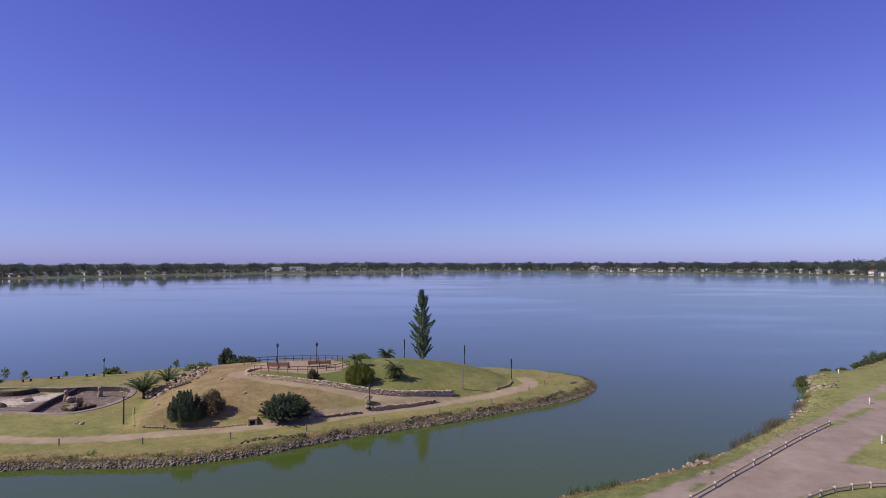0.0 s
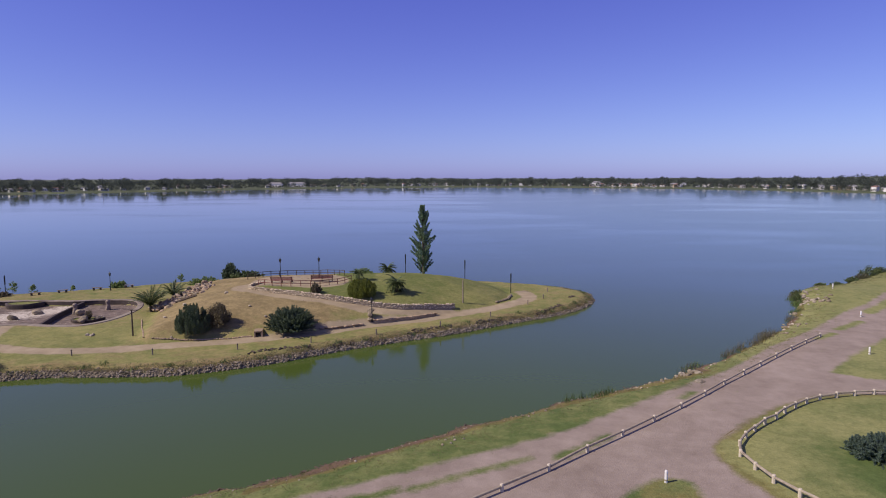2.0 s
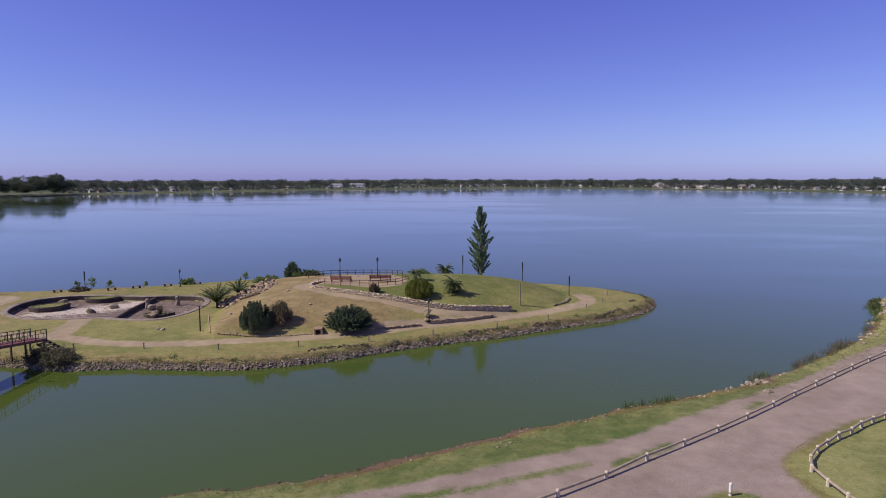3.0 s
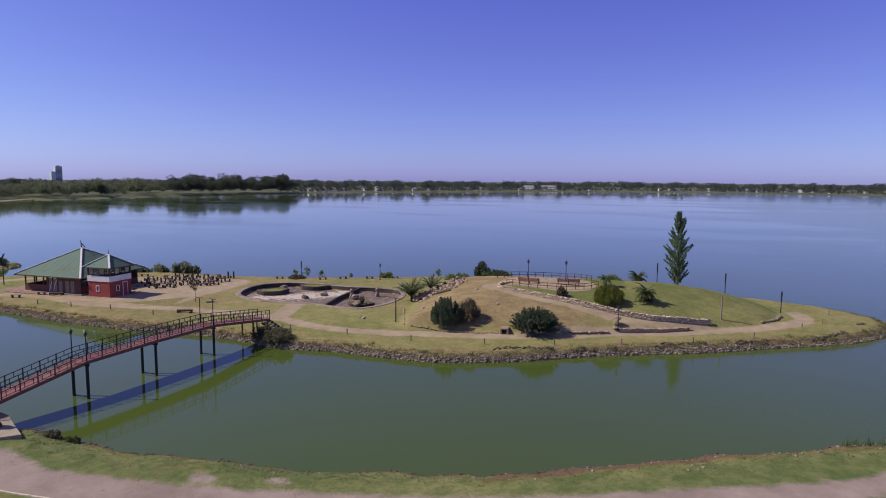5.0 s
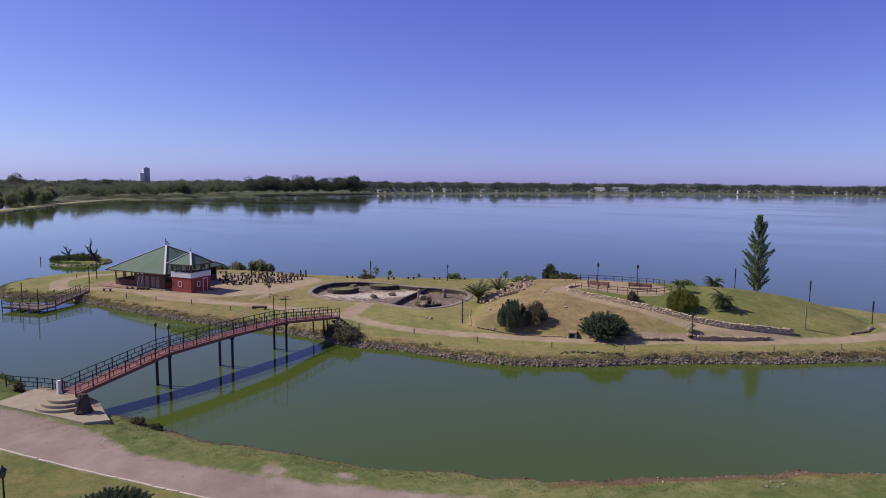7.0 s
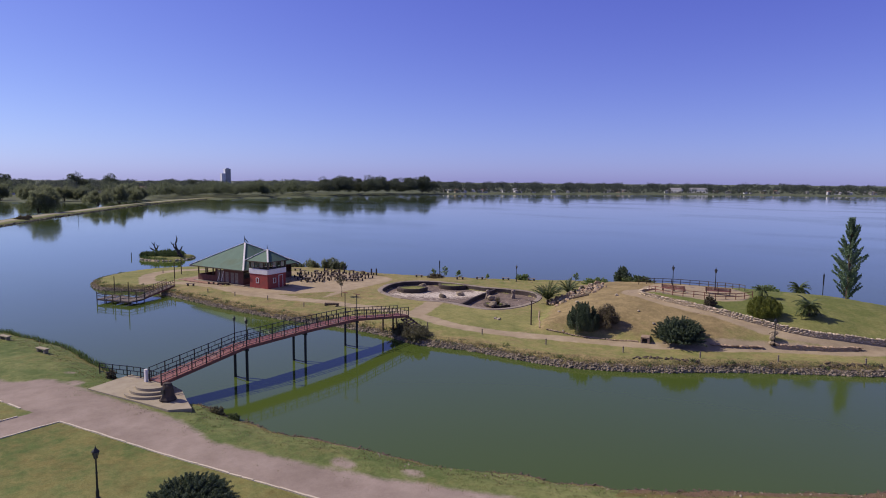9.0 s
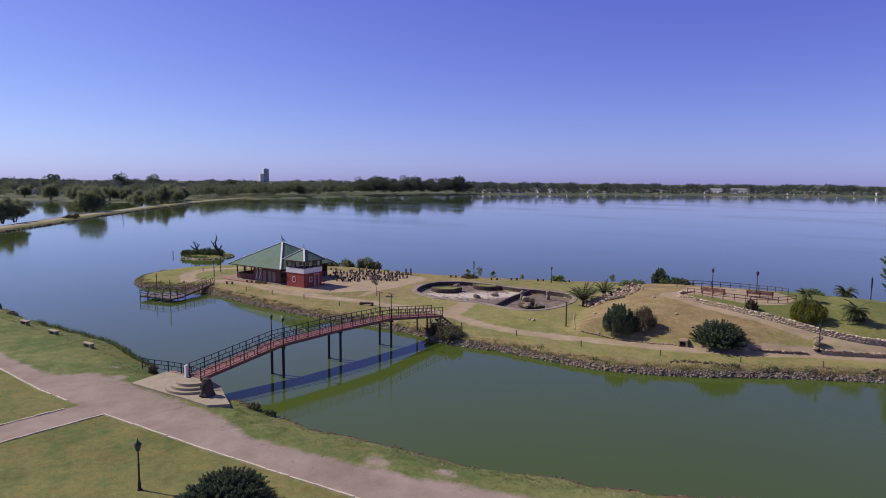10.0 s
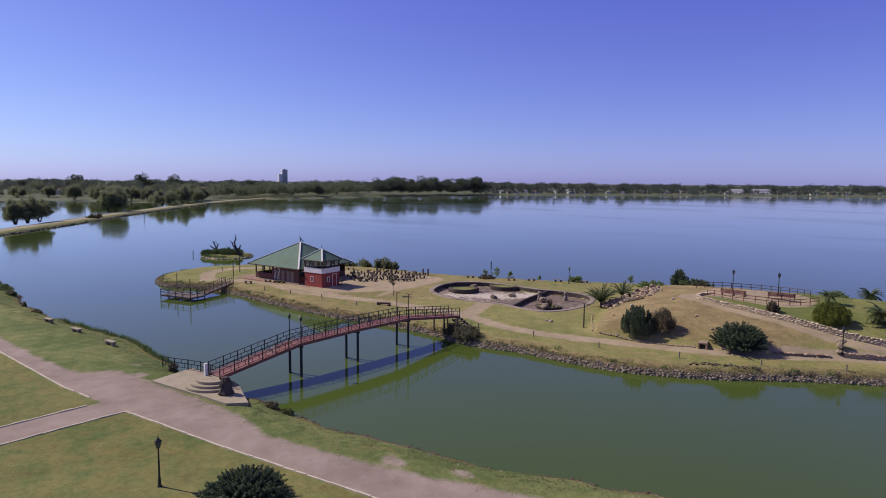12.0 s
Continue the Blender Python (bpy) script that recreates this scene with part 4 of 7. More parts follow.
def reeds(name, label, spots, h, seed, material=None, per=46, blade=0.05, level=None):
    """Upright blades in tufts along a shore; nobody could count them."""
    rng = np.random.default_rng(seed)
    P_, S_ = [], []
    for x, y, r in spots:
        z = max(height(x, y), -0.25) if level is None else level
        n = int(per * r)
        q = rng.normal(0, r * 0.45, (n, 2))
        L = h * rng.uniform(0.5, 1.1, n) * np.exp(-(q ** 2).sum(1) / (r * r * 1.6))
        P_.append(np.c_[q + (x, y), z + L * 0.45])
        S_.append(L)
    p, L = np.vstack(P_), np.concatenate(S_)
    n = len(p)
    d = rng.normal(size=(n, 3)) * [0.28, 0.28, 0.1] + [0, 0, 1]
    d /= np.linalg.norm(d, axis=1, keepdims=True)
    s = np.cross(d, rng.normal(size=(n, 3)))
    s /= np.linalg.norm(s, axis=1, keepdims=True)
    v = np.stack([p - d * L[:, None] * 0.5 - s * blade, p - d * L[:, None] * 0.5 + s * blade, p + d * L[:, None] * 0.55], 1).reshape(-1, 3)
    me = mesh_from(name, v.tolist(), np.arange(3 * n).reshape(-1, 3).tolist())
    return tagged(part_of(name, me, material or REED), label, "reeds", kind="stuff")


poplar(-5.7, 105.4, 2.0, 12.1)
plume_bush("juniper", "dense blue-green upright juniper on the brown slope", -29.4, 68.4, 4.0, 3.4, JUNIPER, 21, 95, 430, 0.31, 0.048, dome=0.55, turn=20)
lobed_bush("shrub", "rounded russet-green shrub beside a juniper", -27.0, 70.0, 3.2, 2.4, RUSSET, 22, 34, 0.5, 1.1, 0.07, 260, up=0.8)
bush("juniper", "wide spreading dark green juniper at the slope's foot", -18.9, 70.6, 6.2, 2.7, JUNIPER, 23, 0.052, 330, 260, 0.72, 0.045, -0.1, slim=4)
plume_bush("thuja", "round bright green clipped thuja on the mound", -12.5, 81.6, 4.3, 2.4, THUJA, 24, 80, 460, 0.36, 0.05, dome=0.5)
bush("shrub", "small russet rounded shrub on the grass mound", -18.4, 80.9, 1.8, 1.4, RUSSET, 25, 0.09, 60, 70, 0.6, 0.09)
bush("pine_shrub", "dark bushy pine shrub at the lake edge", -37.5, 103.0, 3.4, 3.0, JUNIPER, 26, 0.12, 90, 150, 0.45, 0.09, z=1.6, slim=3)
bush("shrub", "low green mounded hedge beside the path", -34.2, 101.4, 6.5, 1.7, SHRUB, 27, 0.13, 110, 90, 0.9, 0.1, depth=2.4, z=2.0)
bush("shrub", "bright green low scrub at the lake edge", -42.0, 103.4, 6.5, 1.3, SPRIG, 28, 0.13, 90, 80, 1.0, 0.12, depth=2.2, z=1.0)
bush("shrub", "grey-brown tangled shrub overhanging the water", -44.8, 56.7, 3.8, 2.0, SCRUB, 29, 0.08, 120, 100, 0.8, 0.13, z=0.3)
bush("shrub", "grey tangled shrub under the bridge end", -47.6, 57.2, 3.2, 1.7, SCRUB, 30, 0.08, 80, 80, 0.8, 0.13, z=0.3)
bush("juniper", "broad dark green juniper on the lawn", -29.8, 18.2, 5.2, 1.65, JUNIPER, 31, 0.031, 430, 380, 0.8, 0.05, 0.5, slim=4.5)
bush("juniper", "low spreading blue-green juniper on the round lawn", 26.9, 39.0, 4.2, 1.4, FEATHER, 32, 0.034, 320, 320, 0.9, 0.055, 0.5, slim=4.5)
bush("shrub", "low flat dark shrub on the dry grass", -68.9, 92.6, 3.4, 0.9, RUSSET, 33, 0.11, 80, 70, 1.0, 0.1)
palm("palm", "small palm with drooping fronds on the mound", -8.2, 84.2, 1.1, 1.75, 3, 40, droops=(0.9, 1.2, 1.5, 1.8))
palm("palm", "small palm with drooping fronds on the crest", -11.6, 104.6, 1.0, 1.8, 4, 36, droops=(0.8, 1.1, 1.4, 1.7))
palm("palm", "bushy palm beside the green thuja", -14.0, 88.6, 1.0, 1.3, 5, 16)
palm("palm", "stout low palm at the rockery", -40.7, 81.9, 0.8, 2.9, 6, 34, droops=(0.3, 0.45, 0.6, 0.75), fan=(2, 44), leaflet=0.2)
palm("palm", "stout low palm behind the rockery", -39.6, 86.3, 0.7, 2.3, 7, 28, droops=(0.3, 0.45, 0.6, 0.75), fan=(2, 44), leaflet=0.2)

for x, y, w, h in ((-102.2, 87.6, 2.8, 1.8), (-101.0, 88.5, 2.4, 1.5), (-98.6, 88.6, 3.0, 2.6), (-97.0, 88.6, 2.6, 2.1), (-93.9, 89.0, 3.0, 2.3), (-92.4, 89.6, 3.2, 2.4), (-90.8, 90.2, 2.6, 1.9)):
    bush("shore_willow", "bushy green sprouting willow at the lake edge", x, y, w, h, WILLOW, int(-x), 0.085, 46, 70, 0.4, 0.13, 1.8, slim=3.6, z=max(height(x, y), 0) - 0.1)
FUZZ = leafy("dry_reeds", (0.13, 0.118, 0.070), (0.215, 0.195, 0.118), (0.30, 0.28, 0.17), 0.8, 0.6)
reeds("bank_reeds", "wispy grey-brown reeds along the lake bank", [(x + dx, y + dx * 1.2, r) for x, y, r in ((22.6, 60.4, 0.7), (28.6, 65.6, 0.6), (30.6, 67.8, 0.6), (33.4, 69.6, 0.9), (35.4, 71.8, 1.2), (36.8, 73.6, 1.2), (43.8, 82.6, 0.7), (52.6, 98.6, 1.2))
                                                                     for dx in (-0.8, -0.4, 0.0, 0.4, 0.8)], 1.15, 201, FUZZ, 38, 0.018)
reeds("bank_rushes", "fresh green rushes along the lake bank", [(x + dx, y + dx * 0.8, r) for x, y, r in ((12.2, 51.6, 0.8), (23.2, 61.2, 0.6), (9.6, 50.4, 0.4), (47.0, 87.2, 0.8), (50.4, 93.2, 1.0), (51.8, 96.6, 1.2)) for dx in (-0.7, 0.0, 0.7)], 0.85, 202, REED, 70, 0.025)
for i, (x, y, w, h, m) in enumerate(((51.6, 95.2, 2.4, 1.0, SHRUB), (53.8, 99.8, 2.6, 1.0, SHRUB), (60.6, 105.6, 2.2, 0.7, SHRUB), (65.0, 108.4, 2.8, 0.9, SHRUB), (69.6, 111.6, 3.0, 1.0, SHRUB), (73.4, 115.0, 3.0, 1.1, SCRUB), (76.6, 118.2, 4.2, 2.4, SHRUB),
                                     (80, 120.4, 3.6, 1.4, SHRUB), (-42.8, 28.7, 1.8, 0.7, SCRUB), (-41.0, 29.0, 1.4, 0.6, SHRUB))):
    bush("shrub", "rough waterside shrub on the lake bank", x, y, w, h, m, 200 + i, 0.06 if y < 90 else 0.09, 60, 36, 0.55, 0.14, 1.2, depth=w * 0.7, slim=3, z=max(height(x, y), 0.0) - 0.08)
for i, (x, y, h) in enumerate(((-72.2, 96.4, 2.0), (-70.2, 97.2, 2.6), (-67.4, 98.0, 2.0), (-61.8, 99.3, 1.5), (-46.6, 104.6, 1.7))):
    limbed_tree("sapling", "slight green sapling at the island's lake edge", x, y, h, h * 0.75, 140 + i, SPRIG, 0.13, 16, 26, 0.03, 0.25, 0.7, 0.12, z=max(height(x, y), 0) - 0.1)
bush("shrub", "low green shrub behind the plaza railing", -14.6, 96.4, 3.4, 0.9, SPRIG, 45, 0.1, 60, 60, 0.8, 0.1)
bush("shrub", "low bright green shrub at the lake edge", -55.3, 100.9, 3.0, 1.3, SPRIG, 44, 0.12, 60, 60, 0.7, 0.1)


# ---- footbridge ----
BX0, BX1 = -50.1, -48.3
DECK = [(27.3, 1.95), (35.7, 3.28), (43.0, 3.42), (50.4, 3.36), (59.4, 2.25)]


def deck_z(y):
    return float(np.interp(y, [p[0] for p in DECK], [p[1] for p in DECK]))


def rail_panel(bm, a, b, h, low=0.12):
    """Two rails with short staggered pickets between two posts."""
    a, b = Vector(a), Vector(b)
    up = Vector((0, 0, 1))
    for z in (h, h * 0.58):
        bar(bm, a + up * z, b + up * z, 0.055, 0.055)
    for t in (0.5,):
        p = a.lerp(b, t)
        bar(bm, p + up * h * 0.58, p + up * h, 0.04, 0.04)
    for t in (0.25, 0.75):
        p = a.lerp(b, t)
        bar(bm, p + up * low, p + up * h * 0.58, 0.04, 0.04)
    bar(bm, a + up * low, b + up * low, 0.04, 0.04)


def lamp_head(parent, z, s=1.0):
    """A four-sided lantern with a peaked cap and finial."""
    bm = bmesh.new()
    lathe(bm, [(0.05 * s, z), (0.09 * s, z + 0.03 * s), (0.17 * s, z + 0.40 * s)], 6)
    lantern = part("lantern", bm, LAMP_GLASS, parent, "dark glazed lantern")
    bm = bmesh.new()
    lathe(bm, [(0.21 * s, z + 0.40 * s), (0.19 * s, z + 0.46 * s), (0.06 * s, z + 0.60 * s), (0.03 * s, z + 0.66 * s), (0.012 * s, z + 0.78 * s)], 6)
    part("cap", bm, IRON, lantern)
    bm = bmesh.new()
    for i in range(6):
        a = i * math.pi / 3
        bar(bm, (0.09 * s * math.cos(a), 0.09 * s * math.sin(a), z + 0.03 * s), (0.175 * s * math.cos(a), 0.175 * s * math.sin(a), z + 0.41 * s), 0.02 * s, 0.02 * s)
    part("frame", bm, IRON, lantern)


def lamp_post(h=3.05):
    """A cast iron park lamp, its foot at the origin."""
    ob = thing("street_lamp")
    bm = bmesh.new()
    lathe(bm, [(0.14, -0.15), (0.14, 0.05), (0.095, 0.1), (0.09, 0.4), (0.07, 0.5), (0.06, 0.6)], 10)
    part("base", bm, IRON, ob)
    bm = bmesh.new()
    lathe(bm, [(0.058, 0.58), (0.05, 1.4), (0.062, 1.42), (0.062, 1.5), (0.046, 1.54), (0.04, h - 0.78)], 10)
    part("pole", bm, IRON, ob)
    lamp_head(ob, h - 0.78)
    return tagged(ob, "black iron park lamp post with a lantern", "street lamp", "park lamp posts")


def bridge():
    ob = thing("footbridge")
    for (y0, z0), (y1, z1) in zip(DECK, DECK[1:]):
        n = round((y1 - y0) / 0.2)
        for i in range(n):
            bm = bmesh.new()
            a, b = y0 + (y1 - y0) * i / n, y0 + (y1 - y0) * (i + 0.93) / n
            za, zb = z0 + (z1 - z0) * i / n, z0 + (z1 - z0) * (i + 0.93) / n
            for v in box(bm, BX0, a, -0.05, BX1, b, 0.0):
                v.co.z += za if abs(v.co.y - a) < 1e-6 else zb
            part("deck_plank", bm, RED_PAINT, ob)
        for x in (BX0, BX1):
            bm = bmesh.new()
            bar(bm, (x, y0, z0 - 0.16), (x, y1, z1 - 0.16), 0.09, 0.26)
            part("girder", bm, RUST_RED, ob)
    for x in (BX0, BX1):
        ys = np.concatenate([np.linspace(27.3, 35.7, 7), np.linspace(35.7, 50.4, 11)[1:], np.linspace(50.4, 59.4, 7)[1:]])
        for y in ys:
            bm = bmesh.new()
            bar(bm, (x, y, deck_z(y) - 0.2), (x, y, deck_z(y) + 1.0), 0.075, 0.075)
            part("rail_post", bm, IRON, ob)
        for a, b in zip(ys, ys[1:]):
            bm = bmesh.new()
            rail_panel(bm, (x, a, deck_z(a)), (x, b, deck_z(b)), 0.95)
            part("railing", bm, IRON, ob)
    for y in (35.7, 42.8, 50.3):
        for x in (BX0, BX1):
            bm = bmesh.new()
            rod(bm, (x, y, -1.5), (x, y, deck_z(y) - 0.25), 0.13, 0.13, 12)
            part("pier", bm, IRON, ob, "dark steel bridge pier")
        bm = bmesh.new()
        bar(bm, (BX0 - 0.2, y, deck_z(y) - 0.36), (BX1 + 0.2, y, deck_z(y) - 0.36), 0.2, 0.2)
        part("cross_beam", bm, IRON, ob)
        bm = bmesh.new()
        bar(bm, (BX0, y, 0.12), (BX1, y, 0.12), 0.06, 0.06)
        part("brace", bm, IRON, ob)
    for k in range(5):                                    # stairs down to the island
        bm = bmesh.new()
        z = 2.2 - 0.2 * (k + 1)
        box(bm, -48.2 + 0.42 * k, 57.9, z - 0.07, -47.75 + 0.42 * k, 59.4, z)
        part("step", bm, DARK_TIMBER, ob)
    for y in (57.95, 59.35):
        bm = bmesh.new()
        bar(bm, (-48.3, y, 2.0), (-46.0, y, 0.95), 0.08, 0.22)
        part("stringer", bm, DARK_TIMBER, ob)
    for x in (BX0 + 0.1, BX1 - 0.1):
        for y, z0, z1 in ((59.1, 0.6, 2.1), (56.6, 0.2, 2.4)):
            bm = bmesh.new()
            bar(bm, (x, y, z0), (x, y, z1), 0.14, 0.14)
            part("end_support", bm, DARK_TIMBER, ob)
    return tagged(ob, "long arched footbridge with red deck and black railings", "bridge")


bridge()
first_lamp = lamp_post()
first_lamp.matrix_basis = pose(-34.9, 15.8, height(-34.9, 15.8))
LAMPS = [(-10.35, 75.4), (-55.0, 98.0)]
for x, y in LAMPS:
    copy_thing(first_lamp, pose(x, y, height(x, y)))
for x, y in ((-25.4, 89.6), (-19.9, 90.0)):
    copy_thing(first_lamp, pose(x, y, height(x, y)))


def hooded_lamp(x, y, h=3.0):
    """A slim post whose upper half is sleeved by a narrow dark lantern."""
    ob = thing("street_lamp", x, y, height(x, y))
    bm = bmesh.new()
    lathe(bm, [(0.075, -0.2), (0.065, 0.3), (0.05, h * 0.55)], 8)
    part("pole", bm, IRON, ob)
    bm = bmesh.new()
    lathe(bm, [(0.055, h * 0.52), (0.09, h * 0.56), (0.10, h * 0.9), (0.115, h * 0.93), (0.06, h), (0.02, h + 0.1)], 8)
    part("lantern", bm, IRON, ob, "narrow dark lantern sleeve")
    return tagged(ob, "slim dark lamp post with a narrow lantern", "street lamp", "slim lamp posts")


for x, y, h in ((8.3, 96.6, 3.0), (1.3, 103.5, 3.2), (-8.6, 104.6, 3.4), (-69.2, 94.2, 3.0)):
    hooded_lamp(x, y, h)


def path_post(x, y, h, arm):
    """A plain weathered post in a collar of stones, once a lamp."""
    ob = thing("timber_pole", x, y, height(x, y))
    bm = bmesh.new()
    rod(bm, (0, 0, -0.3), (0, 0, h), 0.095, 0.075, 8)
    part("pole", bm, TIMBER if not arm else DARK_TIMBER, ob)
    if arm:
        bm = bmesh.new()
        bar(bm, (-0.15, 0, h - 0.06), (0.75, 0, h - 0.02), 0.08, 0.08)
        part("arm", bm, DARK_TIMBER, ob)
    return tagged(ob, "plain weathered timber post beside the footpath", "pole", "path posts")


path_post(0.8, 84.9, 3.1, False)
path_post(-36.4, 68.8, 3.0, True)


def bridge_lamp(x, y, z, h, arm):
    ob = thing("bridge_lamp", x, y, z)
    bm = bmesh.new()
    lathe(bm, [(0.06, -0.3), (0.05, 0.3), (0.042, h - 0.5)], 8)
    part("pole", bm, IRON, ob)
    if arm:
        bm = bmesh.new()
        bar(bm, (-0.45, 0, h - 0.5), (0.45, 0, h - 0.5), 0.07, 0.07)
        part("arm", bm, RUST_RED, ob)
    else:
        lamp_head(ob, h - 0.6, 0.75)
    return tagged(ob, "slim dark lamp pole on the bridge railing", "street lamp", "bridge lamps")


for x in (BX0, BX1):
    bridge_lamp(x, 35.7, 3.2, 2.75, False)
    bridge_lamp(x, 50.3, 3.3, 3.3, True)


# ---- landing at the near end of the bridge ----
def half_disc(bm, cx, cy, r, z0, z1, a0, a1, n=20):
    pts = [(cx, cy)] + [(cx + r * math.cos(a), cy + r * math.sin(a)) for a in np.linspace(a0, a1, n)]
    lo, hi = ([bm.verts.new((x, y, z)) for x, y in pts] for z in (z0, z1))
    bm.faces.new(lo[::-1])
    bm.faces.new(hi)
    for i in range(len(pts)):
        j = (i + 1) % len(pts)
        bm.faces.new((lo[i], lo[j], hi[j], hi[i]))


def landing():
    ob = thing("landing")
    bm = bmesh.new()
    pts = [(-54.2, 24.2), (-50.5, 24.7), (-47, 25.2), (-44.3, 25.5), (-43.2, 26.8), (-45.4, 27.7), (-47.6, 28.7), (-50, 29.0), (-55.2, 28.4)]
    lo, hi = ([bm.verts.new((x, y, z)) for x, y in pts] for z in (0.2, 1.07))
    bm.faces.new(hi)
    for i in range(len(pts)):
        j = (i + 1) % len(pts)
        bm.faces.new((lo[i], lo[j], hi[j], hi[i]))
    bmesh.ops.recalc_face_normals(bm, faces=bm.faces)
    part("slab", bm, CONCRETE, ob)
    for r, z in ((2.35, 1.27), (1.95, 1.48), (1.5, 1.70)):
        bm = bmesh.new()
        half_disc(bm, -49.35, 27.35, r, 1.0, z, math.pi * 1.02, 2 * math.pi * 0.99)
        bmesh.ops.bevel(bm, geom=[e for e in bm.edges if abs(e.verts[0].co.z - z) < 1e-4 and abs(e.verts[1].co.z - z) < 1e-4], offset=0.04, segments=2, affect="EDGES")
        part("step", bm, CONCRETE, ob, "curved pale concrete step")
    bm = bmesh.new()
    box(bm, -50.4, 27.0, 1.0, -50.16, 27.24, 2.75)
    part("gate_pillar", bm, WHITE, ob, "square white gate pillar")
    return tagged(ob, "pale concrete landing with curved steps", "steps")


landing()


def monument(x, y):
    ob = thing("monument", x, y, 1.1)
    bm = bmesh.new()
    lathe(bm, [(0.62, 0), (0.66, 0.12), (0.52, 0.35), (0.40, 0.95), (0.36, 1.2), (0.25, 1.38), (0.1, 1.45)], 9)
    for v in bm.verts:
        v.co += Vector((noise.noise(v.co * 2.3), noise.noise(v.co * 2.3 + Vector((5, 0, 0))), 0)) * 0.14
    part("stone", bm, POOL_WALL, ob)
    bm = bmesh.new()
    box(bm, -0.2, -0.5, 0.55, 0.2, -0.43, 0.95)
    part("plaque", bm, IRON, ob, "dark metal plaque")
    return tagged(ob, "dark brown boulder monument on the landing", "monument")


monument(-46.3, 26.7)


def railing(pts, h, name, label, material=None, gap=1.5, category="railing", pickets=True, sink=0.1, level=None):
    """Posts, each its own part, with railing panels between them along a line."""
    material = material or IRON
    p = np.asarray(pts, float)
    L = np.r_[0, np.cumsum(np.linalg.norm(np.diff(p, axis=0), axis=1))]
    n = max(1, round(L[-1] / gap))
    at = [(float(np.interp(s, L, p[:, 0])), float(np.interp(s, L, p[:, 1]))) for s in np.linspace(0, L[-1], n + 1)]
    at = [(x, y, height(x, y) if level is None else level) for x, y in at]
    ob = thing(name)
    for q in at:
        bm = bmesh.new()
        bar(bm, (q[0], q[1], q[2] - sink), (q[0], q[1], q[2] + h + 0.05), 0.08, 0.08)
        part("post", bm, material, ob)
    for a, b in zip(at, at[1:]):
        bm = bmesh.new()
        if pickets:
            rail_panel(bm, a, b, h)
        else:
            for z in (h, h * 0.5):
                bar(bm, Vector(a) + Vector((0, 0, z)), Vector(b) + Vector((0, 0, z)), 0.06, 0.07)
        part("rail_panel", bm, material, ob)
    return tagged(ob, label, category)


railing([(-57.8, 26.9), (-55.4, 27.6), (-54.2, 28.3), (-50.4, 28.6)], 0.9, "railing", "black iron railing beside the bridge landing", level=1.1)
bush("shrub", "dry dark weeds over a stone stump", -57.2, 27.6, 1.0, 1.1, RUSSET, 34, 0.12, 30, 30)


# ---- the hall and its lookout tower ----
def panel(bm, a, b, z0, z1, t=0.18):
    """A wall slab from a to b."""
    a, b = Vector((*a, 0)), Vector((*b, 0))
    side = (b - a).normalized().cross(Vector((0, 0, 1))) * t / 2
    vs = [bm.verts.new((p + s * side) + Vector((0, 0, z))) for p in (a, b) for s in (-1, 1) for z in (z0, z1)]
    for f in ((0, 1, 3, 2), (4, 6, 7, 5), (0, 4, 5, 1), (2, 3, 7, 6), (0, 2, 6, 4), (1, 5, 7, 3)):
        bm.faces.new([vs[i] for i in f])


def pyramid_roof(parent, half, z0, z1, strips=26):
    """Four sloping faces of narrow roof sheets, each sheet a shallow rib proud of the next."""
    for k in range(4):
        m = Matrix.Rotation(k * math.pi / 2, 4, "Z")
        bm = bmesh.new()
        last = None
        for i in range(strips):
            a, b = -half + 2 * half * i / strips, -half + 2 * half * (i + 1) / strips
            lift = 0.014 * (i % 2)
            top = lambda x: (x, -abs(x), z0 + (z1 - z0) * (1 - abs(x) / half))
            lo, hi = [(a, -half, z0), (b, -half, z0)], [top(b), top(a)]
            vs = [bm.verts.new(m @ Vector((p[0], p[1], p[2] + lift))) for p in lo + hi]
            if (vs[1].co - vs[2].co).length < 1e-5:
                bm.faces.new((vs[0], vs[1], vs[3]))
            elif (vs[0].co - vs[3].co).length < 1e-5:
                bm.faces.new((vs[0], vs[1], vs[2]))
            else:
                bm.faces.new(vs)
            if last:
                bm.faces.new((last[1], vs[0], vs[3], last[2]))
            last = vs
        roof = part("roof", bm, TILE_GREEN, parent, "green ribbed metal roof face")
        s = roof.modifiers.new("thick", "SOLIDIFY")
        s.thickness = 0.06
        bm = bmesh.new()
        bar(bm, m @ Vector((-half - 0.05, -half - 0.05, z0 + 0.06)), m @ Vector((0, 0, z1 + 0.07)), 0.26, 0.1)
        part("ridge_cap", bm, WHITE, roof, "white ridge capping")
        bm = bmesh.new()
        bar(bm, m @ Vector((-half, -half, z0 - 0.05)), m @ Vector((half, -half, z0 - 0.05)), 0.05, 0.16)
        part("fascia", bm, DARK_TIMBER, roof)


